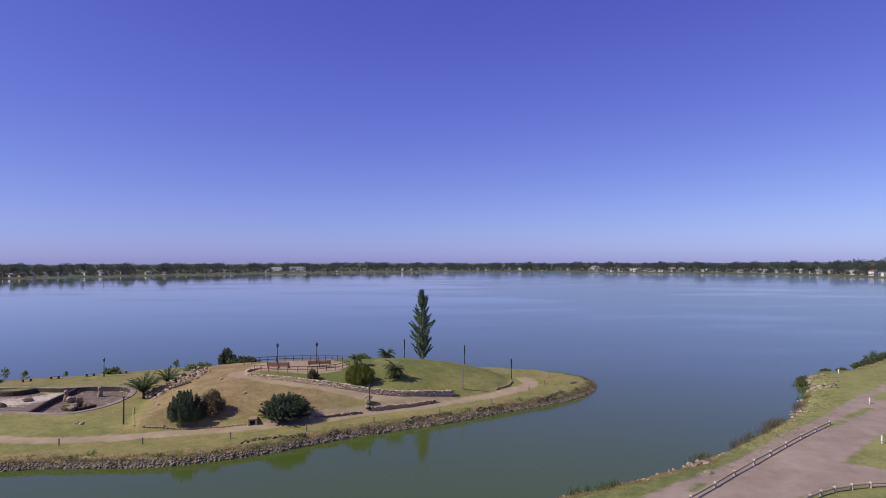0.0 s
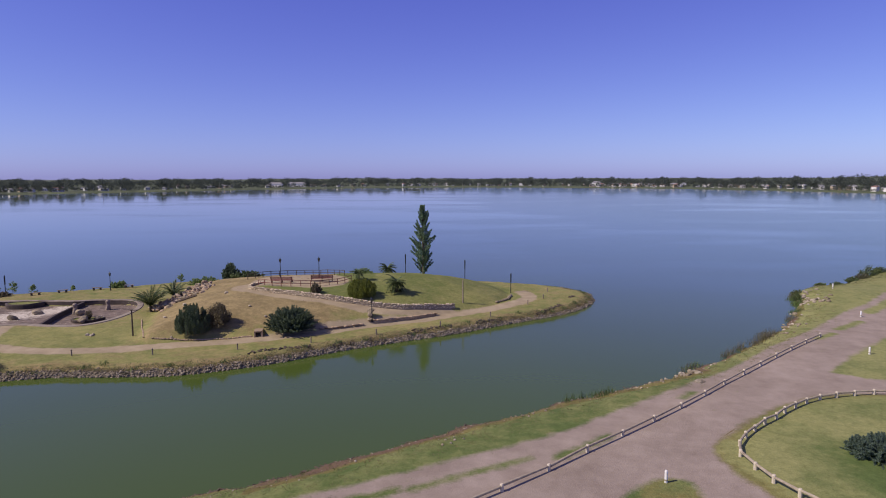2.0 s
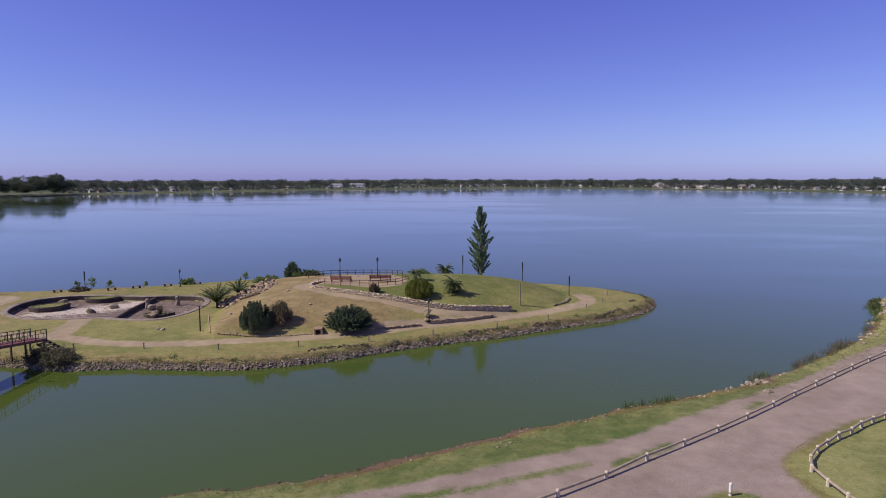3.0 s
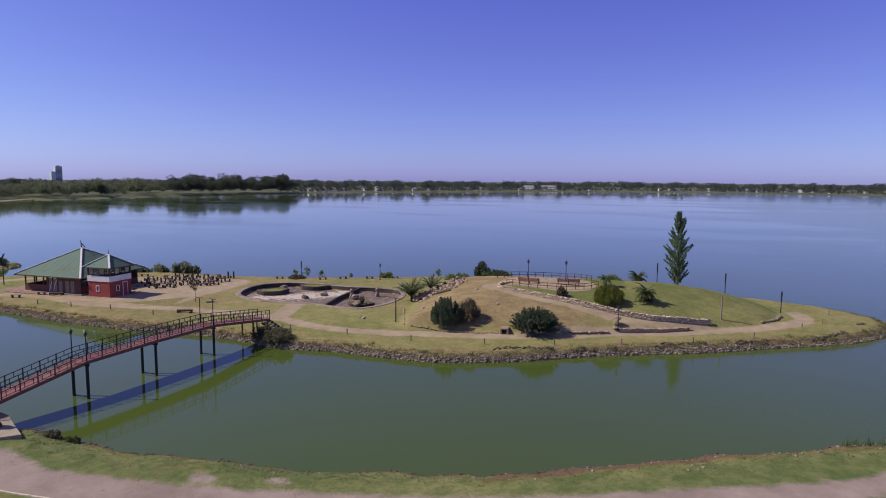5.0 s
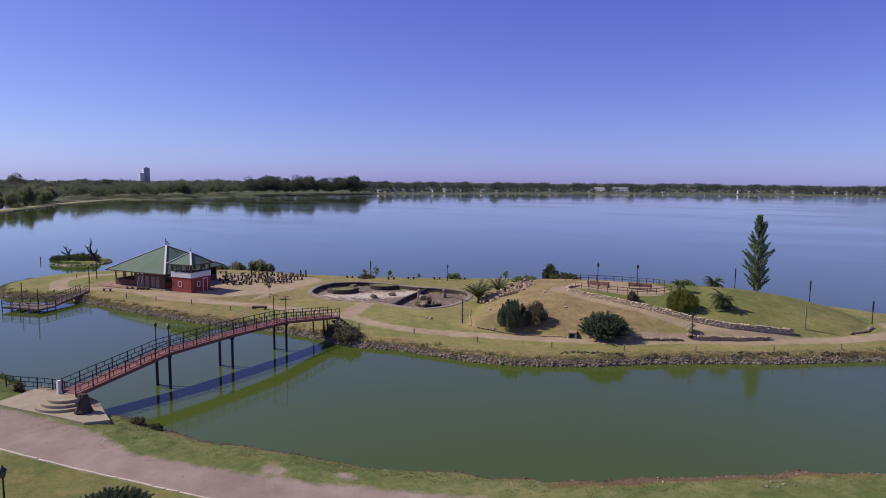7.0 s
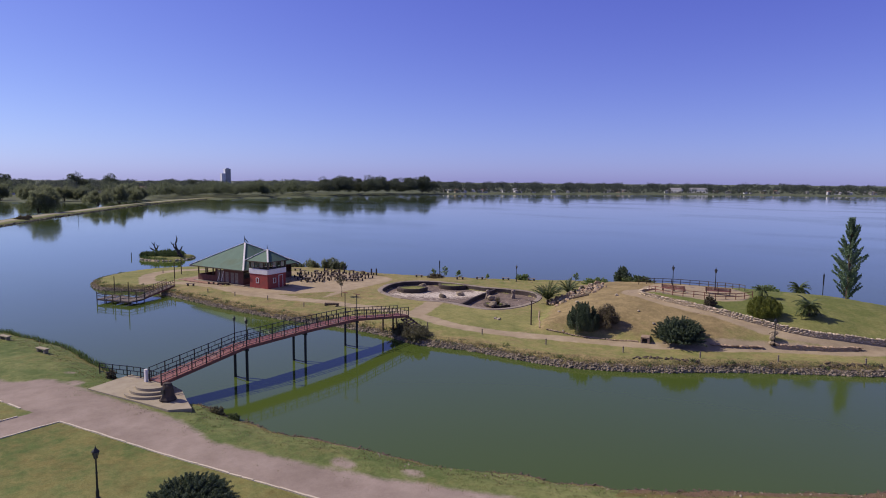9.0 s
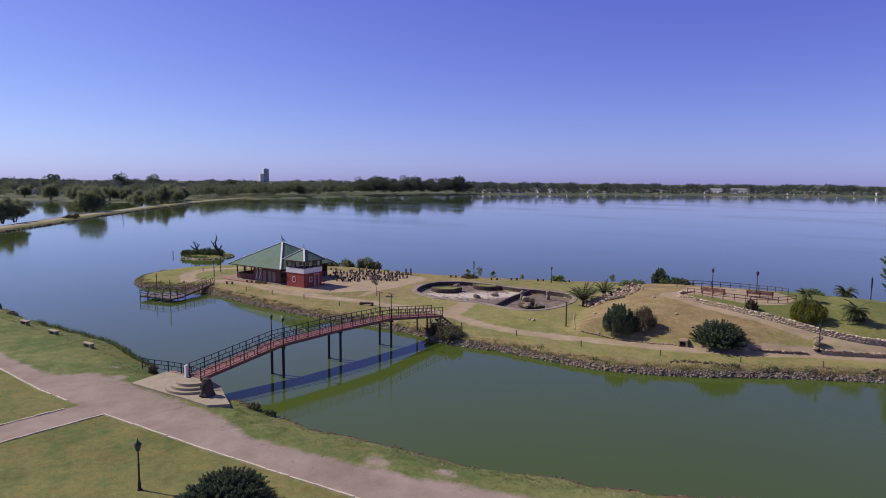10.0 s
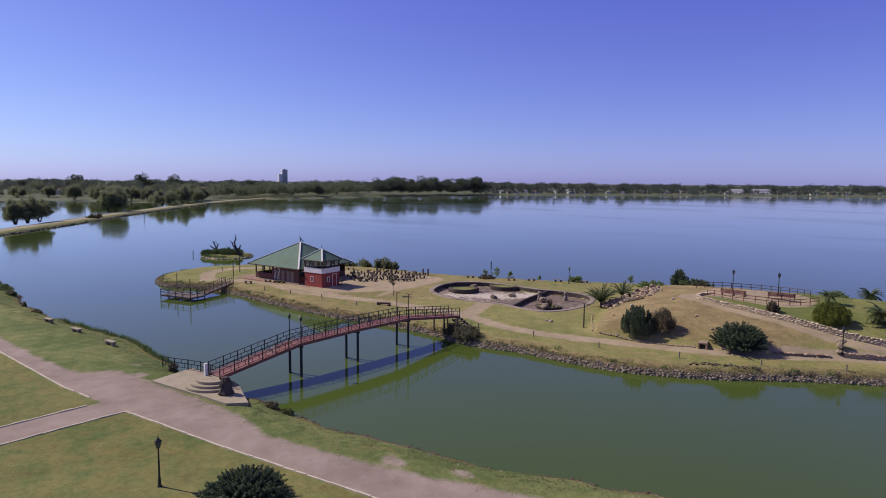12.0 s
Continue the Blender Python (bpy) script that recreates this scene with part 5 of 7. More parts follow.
def window(parent, a, b, z0, z1, cols, rows, frame=None, depth=0.06):
    """A framed window in the plane from a to b, with a pane for every light."""
    a, b = Vector((*a, 0)), Vector((*b, 0))
    up = Vector((0, 0, 1))
    bm = bmesh.new()
    for i in range(cols + 1):
        p = a.lerp(b, i / cols)
        bar(bm, p + up * z0, p + up * z1, 0.09, depth * 1.6)
    for j in range(rows + 1):
        z = z0 + (z1 - z0) * j / rows
        bar(bm, a + up * z, b + up * z, depth * 1.6, 0.08)
    w = part("window", bm, frame or WHITE, parent)
    n = (b - a).normalized().cross(up)
    for i in range(cols):
        bm = bmesh.new()
        p, q = a.lerp(b, (i + 0.06) / cols), a.lerp(b, (i + 0.94) / cols)
        bm.faces.new([bm.verts.new(v) for v in (p + up * z0, q + up * z0, q + up * z1, p + up * z1)])
        pane = part("pane", bm, SEE_THROUGH, w)
        pane.visible_shadow = False
        pane.data.transform(Matrix.Translation(n * -0.01))


def hall(x, y, turn):
    z = height(x, y)
    ob = thing("pavilion", x, y, z - 0.05, turn)
    bm = bmesh.new()
    box(bm, -6.2, -6.2, -0.3, 6.2, 6.2, 0.14)
    part("floor_slab", bm, CONCRETE, ob)
    bm = bmesh.new()
    box(bm, -8.6, -7.4, -0.3, 2.0, 4.5, 0.09)
    part("terrace", bm, TERRACOTTA, ob, "worn terracotta paving round the pavilion")
    h = 5.55
    eave = 2.75
    for name, a, b, z0, z1 in (("wall", (-h, -h), (-1.2, -h), 0, 1.15), ("wall", (-h, -h), (-h, h), 0, 1.15), ("wall", (-h, h), (h, h), 0, eave), ("wall", (h, -h), (h, h), 0, 1.15),
                               ("wall", (0.9, -h), (h, -h), 0, eave), ("wall", (-1.2, -h), (-0.8, -h), 0, eave)):
        bm = bmesh.new()
        panel(bm, a, b, z0, z1)
        part(name, bm, BRICK_DARK, ob, "dark red brick wall")
    for i in range(7):
        t = -h + 2 * h * i / 6
        for px, py in ((t, -h), (-h, t), (h, t)):
            bm = bmesh.new()
            bar(bm, (px, py, 0.1), (px, py, eave + 0.1), 0.16, 0.16)
            part("post", bm, DARK_TIMBER, ob)
    bm = bmesh.new()
    for a, b in (((-h, -h), (h, -h)), ((-h, -h), (-h, h)), ((h, -h), (h, h)), ((-h, h), (h, h))):
        bar(bm, (*a, eave), (*b, eave), 0.18, 0.22)
    part("ring_beam", bm, DARK_TIMBER, ob)
    bm = bmesh.new()
    box(bm, -0.78, -h - 0.03, 0.16, 0.88, -h + 0.05, 2.25)
    d = part("door", bm, TIMBER, ob, "pale timber double door with diagonal boards")
    bm = bmesh.new()
    for sx in (-0.36, 0.46):
        bar(bm, (sx - 0.36, -h - 0.05, 0.3), (sx + 0.36, -h - 0.05, 2.1), 0.05, 0.09)
    part("brace", bm, WHITE, d)
    for sx in (1.3, 2.6, 3.6):
        bm = bmesh.new()
        box(bm, sx, -h - 0.12, 0.2, sx + 0.75, -h - 0.095, 2.0)
        part("board", bm, TIMBER, ob)
    pyramid_roof(ob, 6.6, eave - 0.05, 6.4)
    bm = bmesh.new()
    rod(bm, (0, 0, 6.3), (-0.12, 0, 7.65), 0.1, 0.045, 8)
    bar(bm, (0, 0, 7.2), (0.75, 0.0, 6.55), 0.08, 0.12)
    part("finial", bm, IRON, ob)
    return tagged(ob, "square brick pavilion with a green hipped roof", "building")


hall(-94.2, 69.8, 6)


def tower(x, y, turn):
    """A square two-storey lookout: red below, a white band, windows all round under a peaked roof."""
    z = height(x, y)
    ob = thing("lookout_tower", x, y, z - 0.05, turn)
    h = 1.97
    bm = bmesh.new()
    box(bm, -h - 0.3, -h - 0.3, -0.3, h + 0.3, h + 0.3, 0.1)
    part("plinth", bm, CONCRETE, ob)
    corners = [(-h, -h), (h, -h), (h, h), (-h, h)]
    for a, b in zip(corners, corners[1:] + corners[:1]):
        bm = bmesh.new()
        panel(bm, a, b, 0, 2.42, 0.2)
        part("lower_wall", bm, BRICK_RED, ob, "red painted lower wall")
        s = 1.03
        bm = bmesh.new()
        panel(bm, (a[0] * s, a[1] * s), (b[0] * s, b[1] * s), 2.42, 3.25, 0.24)
        part("band", bm, WHITE, ob, "white painted band")
        window(ob, (a[0] * 0.99, a[1] * 0.99), (b[0] * 0.99, b[1] * 0.99), 3.25, 4.5, 4, 1, DARK_TIMBER)
    for a, b, i in ((0, 1, 0.04), (0, 1, 0.52), (1, 2, 0.28), (1, 2, 0.76), (2, 3, 0.3), (3, 0, 0.5)):      # half-drawn pale blinds
        p, q = Vector(corners[a]).lerp(Vector(corners[b]), i) * 0.955, Vector(corners[a]).lerp(Vector(corners[b]), i + 0.18) * 0.955
        bm = bmesh.new()
        panel(bm, p, q, 3.5, 4.4, 0.02)
        part("blind", bm, KERB, ob, "pale window blind")
    for cx, cy in corners:
        bm = bmesh.new()
        box(bm, cx - 0.11, cy - 0.11, 3.25, cx + 0.11, cy + 0.11, 4.6)
        part("corner_post", bm, DARK_TIMBER, ob)
    bm = bmesh.new()
    box(bm, -h + 0.2, -h + 0.2, 3.05, h - 0.2, h - 0.2, 3.15)
    part("upper_floor", bm, DARK_TIMBER, ob)
    pyramid_roof(ob, 2.45, 4.5, 6.2, strips=12)
    bm = bmesh.new()
    rod(bm, (0, 0, 6.0), (0, 0, 6.95), 0.07, 0.03, 6)
    part("finial", bm, IRON, ob)
    window(ob, (-0.5, -h - 0.11), (0.05, -h - 0.11), 0.95, 1.75, 1, 1)
    window(ob, (h + 0.11, -0.9), (h + 0.11, -0.35), 0.95, 1.75, 1, 1)
    bm = bmesh.new()
    box(bm, h + 0.09, 0.35, 0.1, h + 0.14, 1.2, 2.05)
    d = part("door", bm, BRICK_RED, ob, "dark red door in a white frame")
    bm = bmesh.new()
    for a, b in (((h + 0.13, 0.32, 0.1), (h + 0.13, 0.32, 2.1)), ((h + 0.13, 1.23, 0.1), (h + 0.13, 1.23, 2.1)), ((h + 0.13, 0.28, 2.1), (h + 0.13, 1.27, 2.1))):
        bar(bm, a, b, 0.09, 0.09)
    part("door_frame", bm, WHITE, d)
    for k in range(6):
        bm = bmesh.new()
        box(bm, h + 0.2, 1.5 + 0.25 * k, 0.2 + 0.2 * k, h + 0.9, 1.78 + 0.25 * k, 0.25 + 0.2 * k)
        part("stair_step", bm, IRON, ob)
    bm = bmesh.new()
    box(bm, -h + 1.0, h + 0.13, 2.55, -h + 1.25, h + 0.16, 2.8)
    part("sign", bm, IRON, ob)
    return tagged(ob, "red and white lookout tower with a green roof", "building")


tower(-84.25, 66.75, 7)


# ---- the drained pool ----
def pool_wall():
    """A plastered wall round the pool, with a flat rim."""
    ob = thing("pool")
    d = np.gradient(np.vstack([POOL[-1], POOL, POOL[0]]), axis=0)[1:-1]
    n = np.stack([d[:, 1], -d[:, 0]], 1) / np.linalg.norm(d, axis=1, keepdims=True)
    if inside(*(POOL[:1] + n[:1] * 0.2).T, POOL)[0]:
        n = -n
    m = len(POOL)
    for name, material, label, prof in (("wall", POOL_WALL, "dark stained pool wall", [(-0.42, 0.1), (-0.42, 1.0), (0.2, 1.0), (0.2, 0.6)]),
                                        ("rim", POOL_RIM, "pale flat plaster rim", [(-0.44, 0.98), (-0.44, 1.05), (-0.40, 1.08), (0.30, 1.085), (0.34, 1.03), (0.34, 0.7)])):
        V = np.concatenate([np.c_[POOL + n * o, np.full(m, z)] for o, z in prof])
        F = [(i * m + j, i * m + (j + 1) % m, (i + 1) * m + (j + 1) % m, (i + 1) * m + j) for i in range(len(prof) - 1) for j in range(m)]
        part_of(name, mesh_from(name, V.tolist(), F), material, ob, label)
    bm = bmesh.new()
    for a, b in (((-51.0, 74.6), (-52.6, 80.5)), ((-52.6, 80.5), (-53.9, 88.9))):
        panel(bm, a, b, 0.2, 0.95, 0.3)
    part("divider", bm, POOL_WALL, ob, "low dividing wall across the pool")
    return tagged(ob, "drained ornamental pool with low plaster walls", "pool")


pool_wall()


rnd_p = random.Random(4)


def planter(x, y, rx, ry, turn, h=0.75):
    ob = thing("planter", x, y, 0.28, turn)
    bm = bmesh.new()
    n = 22
    wob = [1 + 0.08 * math.sin(3 * a) + 0.05 * math.sin(5 * a + 1) for a in np.linspace(0, 2 * math.pi, n, endpoint=False)]
    ring_ = lambda k, z: [bm.verts.new((rx * k * w * math.cos(2 * math.pi * i / n), ry * k * w * math.sin(2 * math.pi * i / n), z)) for i, w in enumerate(wob)]
    rings = [ring_(1.0, 0), ring_(1.03, h * 0.8), ring_(1.0, h), ring_(0.88, h), ring_(0.87, h - 0.1)]
    for a, b in zip(rings, rings[1:]):
        for i in range(n):
            bm.faces.new((a[i], a[(i + 1) % n], b[(i + 1) % n], b[i]))
    part("rim", bm, POOL_WALL, ob)
    bm = bmesh.new()
    for k in range(14):
        a = rnd_p.uniform(0, 6.28)
        rod(bm, (rx * 0.8 * math.cos(a), ry * 0.8 * math.sin(a), h - 0.08), (rx * 0.8 * math.cos(a) + rnd_p.uniform(-0.1, 0.1), ry * 0.8 * math.sin(a), h + rnd_p.uniform(0.05, 0.2)), 0.05, 0.01, 4, False)
    bm.faces.new([bm.verts.new((rx * 0.9 * w * math.cos(2 * math.pi * i / n), ry * 0.9 * w * math.sin(2 * math.pi * i / n), h - 0.06)) for i, w in enumerate(wob)])
    turf = part("turf", bm, ISLE_TURF, ob, "patch of green turf")
    turf.data.attributes.new("parched", "FLOAT", "POINT").data.foreach_set("value", np.full(len(turf.data.vertices), -0.25, np.float32))
    return tagged(ob, "raised oval planter in the drained pool", "planter", "pool planters")


planter(-65.2, 81.2, 2.4, 1.7, 45)
planter(-61.8, 87.6, 2.4, 1.3, 15)
planter(-47.6, 79.0, 1.9, 1.1, 20, 0.45)
bush("shrub", "wispy dry shrub in a pool planter", -47.4, 79.0, 1.2, 1.3, RUSSET, 46, 0.07, 30, 30, 0.3, 0.08, 1.5, z=0.66)


# ---- stones ----
def boulder_mesh(seed, flat=0.7):
    bm = bmesh.new()
    bmesh.ops.create_icosphere(bm, subdivisions=2, radius=0.5)
    off = Vector((seed * 3.1, seed * 1.7, 0))
    for v in bm.verts:
        c = v.co.copy()
        v.co *= 1 + 0.55 * noise.noise(c * 1.7 + off) + 0.25 * noise.noise(c * 4 + off)
        v.co.z *= flat
    me = bpy.data.meshes.new("boulder")
    bm.to_mesh(me)
    bm.free()
    return me


def dyed(me, material):
    me = me.copy()
    me.materials.clear()
    me.materials.append(material)
    return me


BOULDERS = [boulder_mesh(i) for i in range(6)]
SLIM = [boulder_mesh(i + 9, 0.9) for i in range(4)]
for mset in (BOULDERS, SLIM):
    for me in mset:
        me.materials.append(ROCK)
PINK = [dyed(m, PINK_ROCK) for m in BOULDERS]
PALE = [dyed(m, PALE_ROCK) for m in BOULDERS]
rnd = random.Random(7)


def stone(name, me, x, y, z, s, parent=None, squash=1.0):
    ob = new(name, me)
    ob.parent = parent
    ob.matrix_basis = pose(x, y, z, rnd.uniform(-25, 25), rnd.uniform(-25, 25), rnd.uniform(0, 360)) @ Matrix.Diagonal((s * rnd.uniform(0.8, 1.25), s * rnd.uniform(0.8, 1.2), s * squash, 1))
    return ob


for x, y, s in ((-66.6, 85.6, 1.1), (-58.0, 79.8, 1.2), (-57.0, 83.4, 1.2), (-50.9, 82.8, 1.3), (-47.8, 78.2, 1.4), (-46.6, 79.4, 1.1)):
    tagged(stone("boulder", BOULDERS[rnd.randrange(6)], x, y, 0.55 if s < 1.25 else 0.7, s), "dark weathered boulder in the drained pool", "boulder", "pool boulders")


def pillar(x, y, h):
    ob = thing("stone_pillar", x, y, 0.25)
    bm = bmesh.new()
    lathe(bm, [(0.36, 0), (0.34, h * 0.3), (0.30, h * 0.6), (0.33, h * 0.9), (0.2, h)], 8)
    for v in bm.verts:
        v.co += Vector((noise.noise(v.co * 2.7), noise.noise(v.co * 2.7 + Vector((7, 0, 0))), 0)) * 0.12
    part("shaft", bm, TIMBER, ob)
    return tagged(ob, "short rough stone pillar in the drained pool", "pillar", "pool pillars")


pillar(-52.0, 83.6, 1.5)
pillar(-48.9, 86.2, 1.5)


def rockery():
    """Tumbled pink stones up the mound's western shoulder."""
    ob = thing("rockery")
    k = 0
    while k < 298:
        t, s = rnd.random(), rnd.gauss(0, 1)
        x, y = -40.4 + 3.8 * t + s * 1.15, 82.0 + 10 * t * rnd.uniform(0.6, 1) - s * 1.5
        z = height(x, y)
        if z < 0.9 or z > 3.6:
            k += 1
            continue
        stone("rock", PINK[rnd.randrange(6)] if rnd.random() < 0.6 else (PALE + BOULDERS)[rnd.randrange(12)], x, y, z + rnd.uniform(0.05, 0.8) * math.exp(-s * s), rnd.uniform(0.25, 0.8), ob)
        k += 1
    return tagged(ob, "heap of pinkish tumbled rocks beside a palm", "rockery")


rockery()


def log_edging(pts):
    """Dark half-sunk logs laid end to end up a slope."""
    ob = thing("log_edging")
    for a, b in zip(pts, pts[1:]):
        bm = bmesh.new()
        rod(bm, (*a, height(*a) + 0.1), (*b, height(*b) + 0.1), 0.17, 0.15, 8)
        part("log", bm, DARK_TIMBER, ob)
    return tagged(ob, "dark logs edging the rockery's slope", "log edging")


log_edging([(-39.6, 81.2), (-38.4, 81.7), (-37.2, 82.1), (-36.0, 82.4), (-34.8, 82.6)])
for x, y, s in ((-41.6, 68.9, 0.45), (-41.0, 68.7, 0.5), (-41.2, 69.3, 0.35), (-30.0, 80.5, 0.5), (-25.0, 74.6, 0.35), (-22.4, 72.3, 0.4), (-31.2, 66.9, 0.35), (-34.6, 73.0, 0.4)):
    tagged(stone("field_stone", PALE[rnd.randrange(6)], x, y, height(x, y) + 0.08, s), "loose ochre stone lying on the dry grass", "stone", "loose stones")


def low_wall(pts, h, rows, name, label, material, size, depth=0.4, mortar=True, low=None):
    """A dry-laid wall of separate stones on a core of mortar, following the ground."""
    ob = thing(name)
    p = np.asarray(pts, float)
    L = np.r_[0, np.cumsum(np.linalg.norm(np.diff(p, axis=0), axis=1))]
    ss = np.arange(0, L[-1], 1.0)
    foot = [(float(np.interp(s, L, p[:, 0])), float(np.interp(s, L, p[:, 1]))) for s in ss]
    zz = np.array([height(*q) for q in foot])
    tall = lambda s: h if low is None else low + (h - low) * min(1, s / L[-1] * 2)
    if mortar:
        bm = bmesh.new()
        for i in range(len(foot) - 1):
            a, b = foot[i], foot[i + 1]
            z = min(zz[i], zz[i + 1])
            panel(bm, a, b, z - 0.3, z + tall(ss[i]) * 0.9, depth * 0.7)
        part("core", bm, MORTAR, ob)
    mesh = [dyed(m, material) for m in SLIM]
    for r in range(rows):
        s = rnd.uniform(0, size)
        while s < L[-1]:
            w = size * (rnd.uniform(0.5, 1.7) if rows > 2 else rnd.uniform(0.7, 1.35))
            x, y = float(np.interp(s, L, p[:, 0])), float(np.interp(s, L, p[:, 1]))
            z = float(np.interp(s, ss, zz)) + tall(s) * (r + 0.5) / rows
            o = new("stone", mesh[rnd.randrange(4)])
            o.parent = ob
            a = math.degrees(math.atan2(float(np.interp(s + 0.3, L, p[:, 1])) - y, float(np.interp(s + 0.3, L, p[:, 0])) - x)) if s + 0.3 < L[-1] else 0
            o.matrix_basis = pose(x, y, z + rnd.uniform(-0.25, 0.25) * tall(s) / rows * (rows > 2), rnd.uniform(-16, 16), rnd.uniform(-22, 22) * (rows > 2), a + rnd.uniform(-9, 9)) @ Matrix.Diagonal((w * rnd.uniform(0.9, 1.3), depth * rnd.uniform(0.98, 1.16), tall(s) / rows * (rnd.uniform(0.9, 1.65) if rows > 2 else rnd.uniform(1.0, 1.35)), 1))
            s += w * 0.95
    return tagged(ob, label, "stone wall")


low_wall(smooth_line([(-26.8, 86), (-27.8, 84.2), (-27.2, 81.9), (-24.7, 80.3), (-22.3, 79.6), (-18.5, 78.9), (-14.8, 78.5), (-10.6, 78.6), (-6.4, 79.5), (-2.2, 81.6), (-0.3, 82.9)], False, 5), 0.66, 4,
         "retaining_wall", "pale mottled fieldstone retaining wall along the ramp", WALL_STONE, 0.27, 0.36, low=0.3)
low_wall([(-39.4, 76.8), (-37.4, 72.8), (-35.4, 69.2), (-34.1, 66.6)], 0.1, 1, "stone_edging", "line of small stones at the mound's western foot", PINK_ROCK, 0.26, 0.16, mortar=False)
low_wall([(-10.1, 75.3), (-7.6, 76.7), (-4.9, 78.2), (-2.6, 79.9)], 0.4, 3, "retaining_wall", "brown fieldstone wall at the mound's foot", PINK_ROCK, 0.3, low=0.36)
low_wall([(-16.0, 71.4), (-13.9, 72.5), (-11.4, 74.4)], 0.22, 1, "stone_edging", "row of upright brown stones at the mound's foot", PINK_ROCK, 0.5, mortar=False)
low_wall([(-33, 66.4), (-28.5, 67.2), (-25.5, 67.8), (-22.9, 68.6)], 0.16, 1, "stone_edging", "line of small stones edging the footpath", PINK_ROCK, 0.3, 0.18, mortar=False)
low_wall([(5.4, 87.6), (7.4, 90.6), (8.2, 94.0)], 0.3, 1, "stone_edging", "dark stone edging round the grass mound", ROCK, 0.5, 0.35, mortar=False)
low_wall([(-10.6, 75.2), (-10.6, 76.4)], 1.0, 2, "stone_edging", "dark stone gate pier beside a lamp", ROCK, 0.6, 0.5, mortar=False)


def niche(x, y):
    ob = thing("culvert", x, y, height(x, y), 14)
    ob.scale = (0.85, 0.85, 0.8)
    bm = bmesh.new()
    for x0, x1, z0, z1 in ((-0.5, -0.34, -0.1, 0.75), (0.34, 0.6, -0.1, 0.8), (-0.5, 0.55, 0.68, 0.84)):
        box(bm, x0, -0.35, z0, x1, 1.2, z1)
    part("surround", bm, PINK_ROCK, ob)
    bm = bmesh.new()
    box(bm, -0.34, 0.3, -0.1, 0.34, 0.36, 0.7)
    part("grate", bm, DEAD_WOOD, ob)
    return tagged(ob, "small dark stone culvert mouth in the slope", "culvert")


niche(-22.2, 68.75)

# ---- the plaza on the mound ----
railing(smooth_line([(-27.0, 84.4), (-24.9, 83.2), (-22.6, 83.0), (-20.4, 83.6), (-18.3, 84.5), (-16.3, 86.0), (-14.9, 87.9)], False, 4), 0.75, "railing", "low reddish timber fence in front of the plaza", RUST_RED, 1.35, pickets=False)
railing(smooth_line([(-30.3, 90.0), (-29.2, 91.3), (-27.6, 92.8), (-24.7, 94.2), (-21.5, 94.6), (-18.5, 93.4), (-16.5, 91.6)], False, 4), 0.75, "railing", "dark timber railing behind the plaza", DARK_TIMBER, 1.25, pickets=False)


def park_bench(x, y, turn, w=3.1):
    ob = thing("bench", x, y, height(x, y), turn)
    ob.scale = (1, 1, 0.86)
    for k in range(4):
        bm = bmesh.new()
        box(bm, -w / 2, -0.22 + 0.125 * k, 0.43, w / 2, -0.12 + 0.125 * k, 0.48)
        part("seat_slat", bm, RUST_RED, ob)
    for k in range(3):
        bm = bmesh.new()
        box(bm, -w / 2, -0.30 - 0.03 * k, 0.58 + 0.16 * k, w / 2, -0.26 - 0.03 * k, 0.70 + 0.16 * k)
        part("back_slat", bm, RUST_RED, ob)
    for sx in (-w / 2 + 0.15, 0, w / 2 - 0.15):
        bm = bmesh.new()
        box(bm, sx - 0.05, -0.30, -0.05, sx + 0.05, -0.2, 0.62)
        bar(bm, (sx, -0.25, 0.55), (sx, -0.36, 1.04), 0.08, 0.06)
        box(bm, sx - 0.05, 0.2, -0.05, sx + 0.05, 0.28, 0.44)
        part("leg", bm, DARK_TIMBER, ob)
    return tagged(ob, "long reddish slatted bench on the plaza", "bench", "plaza benches")


park_bench(-24.1, 85.6, 0)
park_bench(-18.8, 86.8, 12)


def stool_pair(x, y, turn):
    """A low bench: a plank on two log feet."""
    ob = thing("low_bench", x, y, height(x, y), turn)
    bm = bmesh.new()
    box(bm, -0.75, -0.16, 0.38, 0.75, 0.16, 0.45)
    part("plank", bm, TIMBER, ob)
    for sx in (-0.5, 0.5):
        bm = bmesh.new()
        rod(bm, (sx, 0, -0.08), (sx, 0, 0.38), 0.17, 0.15, 9)
        part("foot", bm, DARK_TIMBER, ob)
    return tagged(ob, "low plank bench on two dark log feet", "bench", "low lakeside benches")


for x, y in ((-71.7, 91.2), (-64.1, 93.5), (-57.4, 98.4), (-53.4, 100.6), (-95.0, 82.5), (-80.3, 87.5), (-77.7, 79.1), (-94.9, 59.4), (-93.6, 62.4), (-61.6, 96.2)):
    stool_pair(x, y, rnd.uniform(10, 50))


def picnic_table():
    ob = thing("picnic_table")
    for k in range(4):
        bm = bmesh.new()
        box(bm, -0.55, -0.36 + 0.185 * k, 0.68, 0.55, -0.19 + 0.185 * k, 0.73)
        part("top_plank", bm, DARK_TIMBER, ob)
    for sx in (-0.35, 0.35):
        bm = bmesh.new()
        rod(bm, (sx, 0, -0.1), (sx, 0, 0.69), 0.1, 0.1, 8)
        part("leg", bm, DARK_TIMBER, ob)
    return tagged(ob, "dark stained timber picnic table on dry ground", "table", "picnic tables")


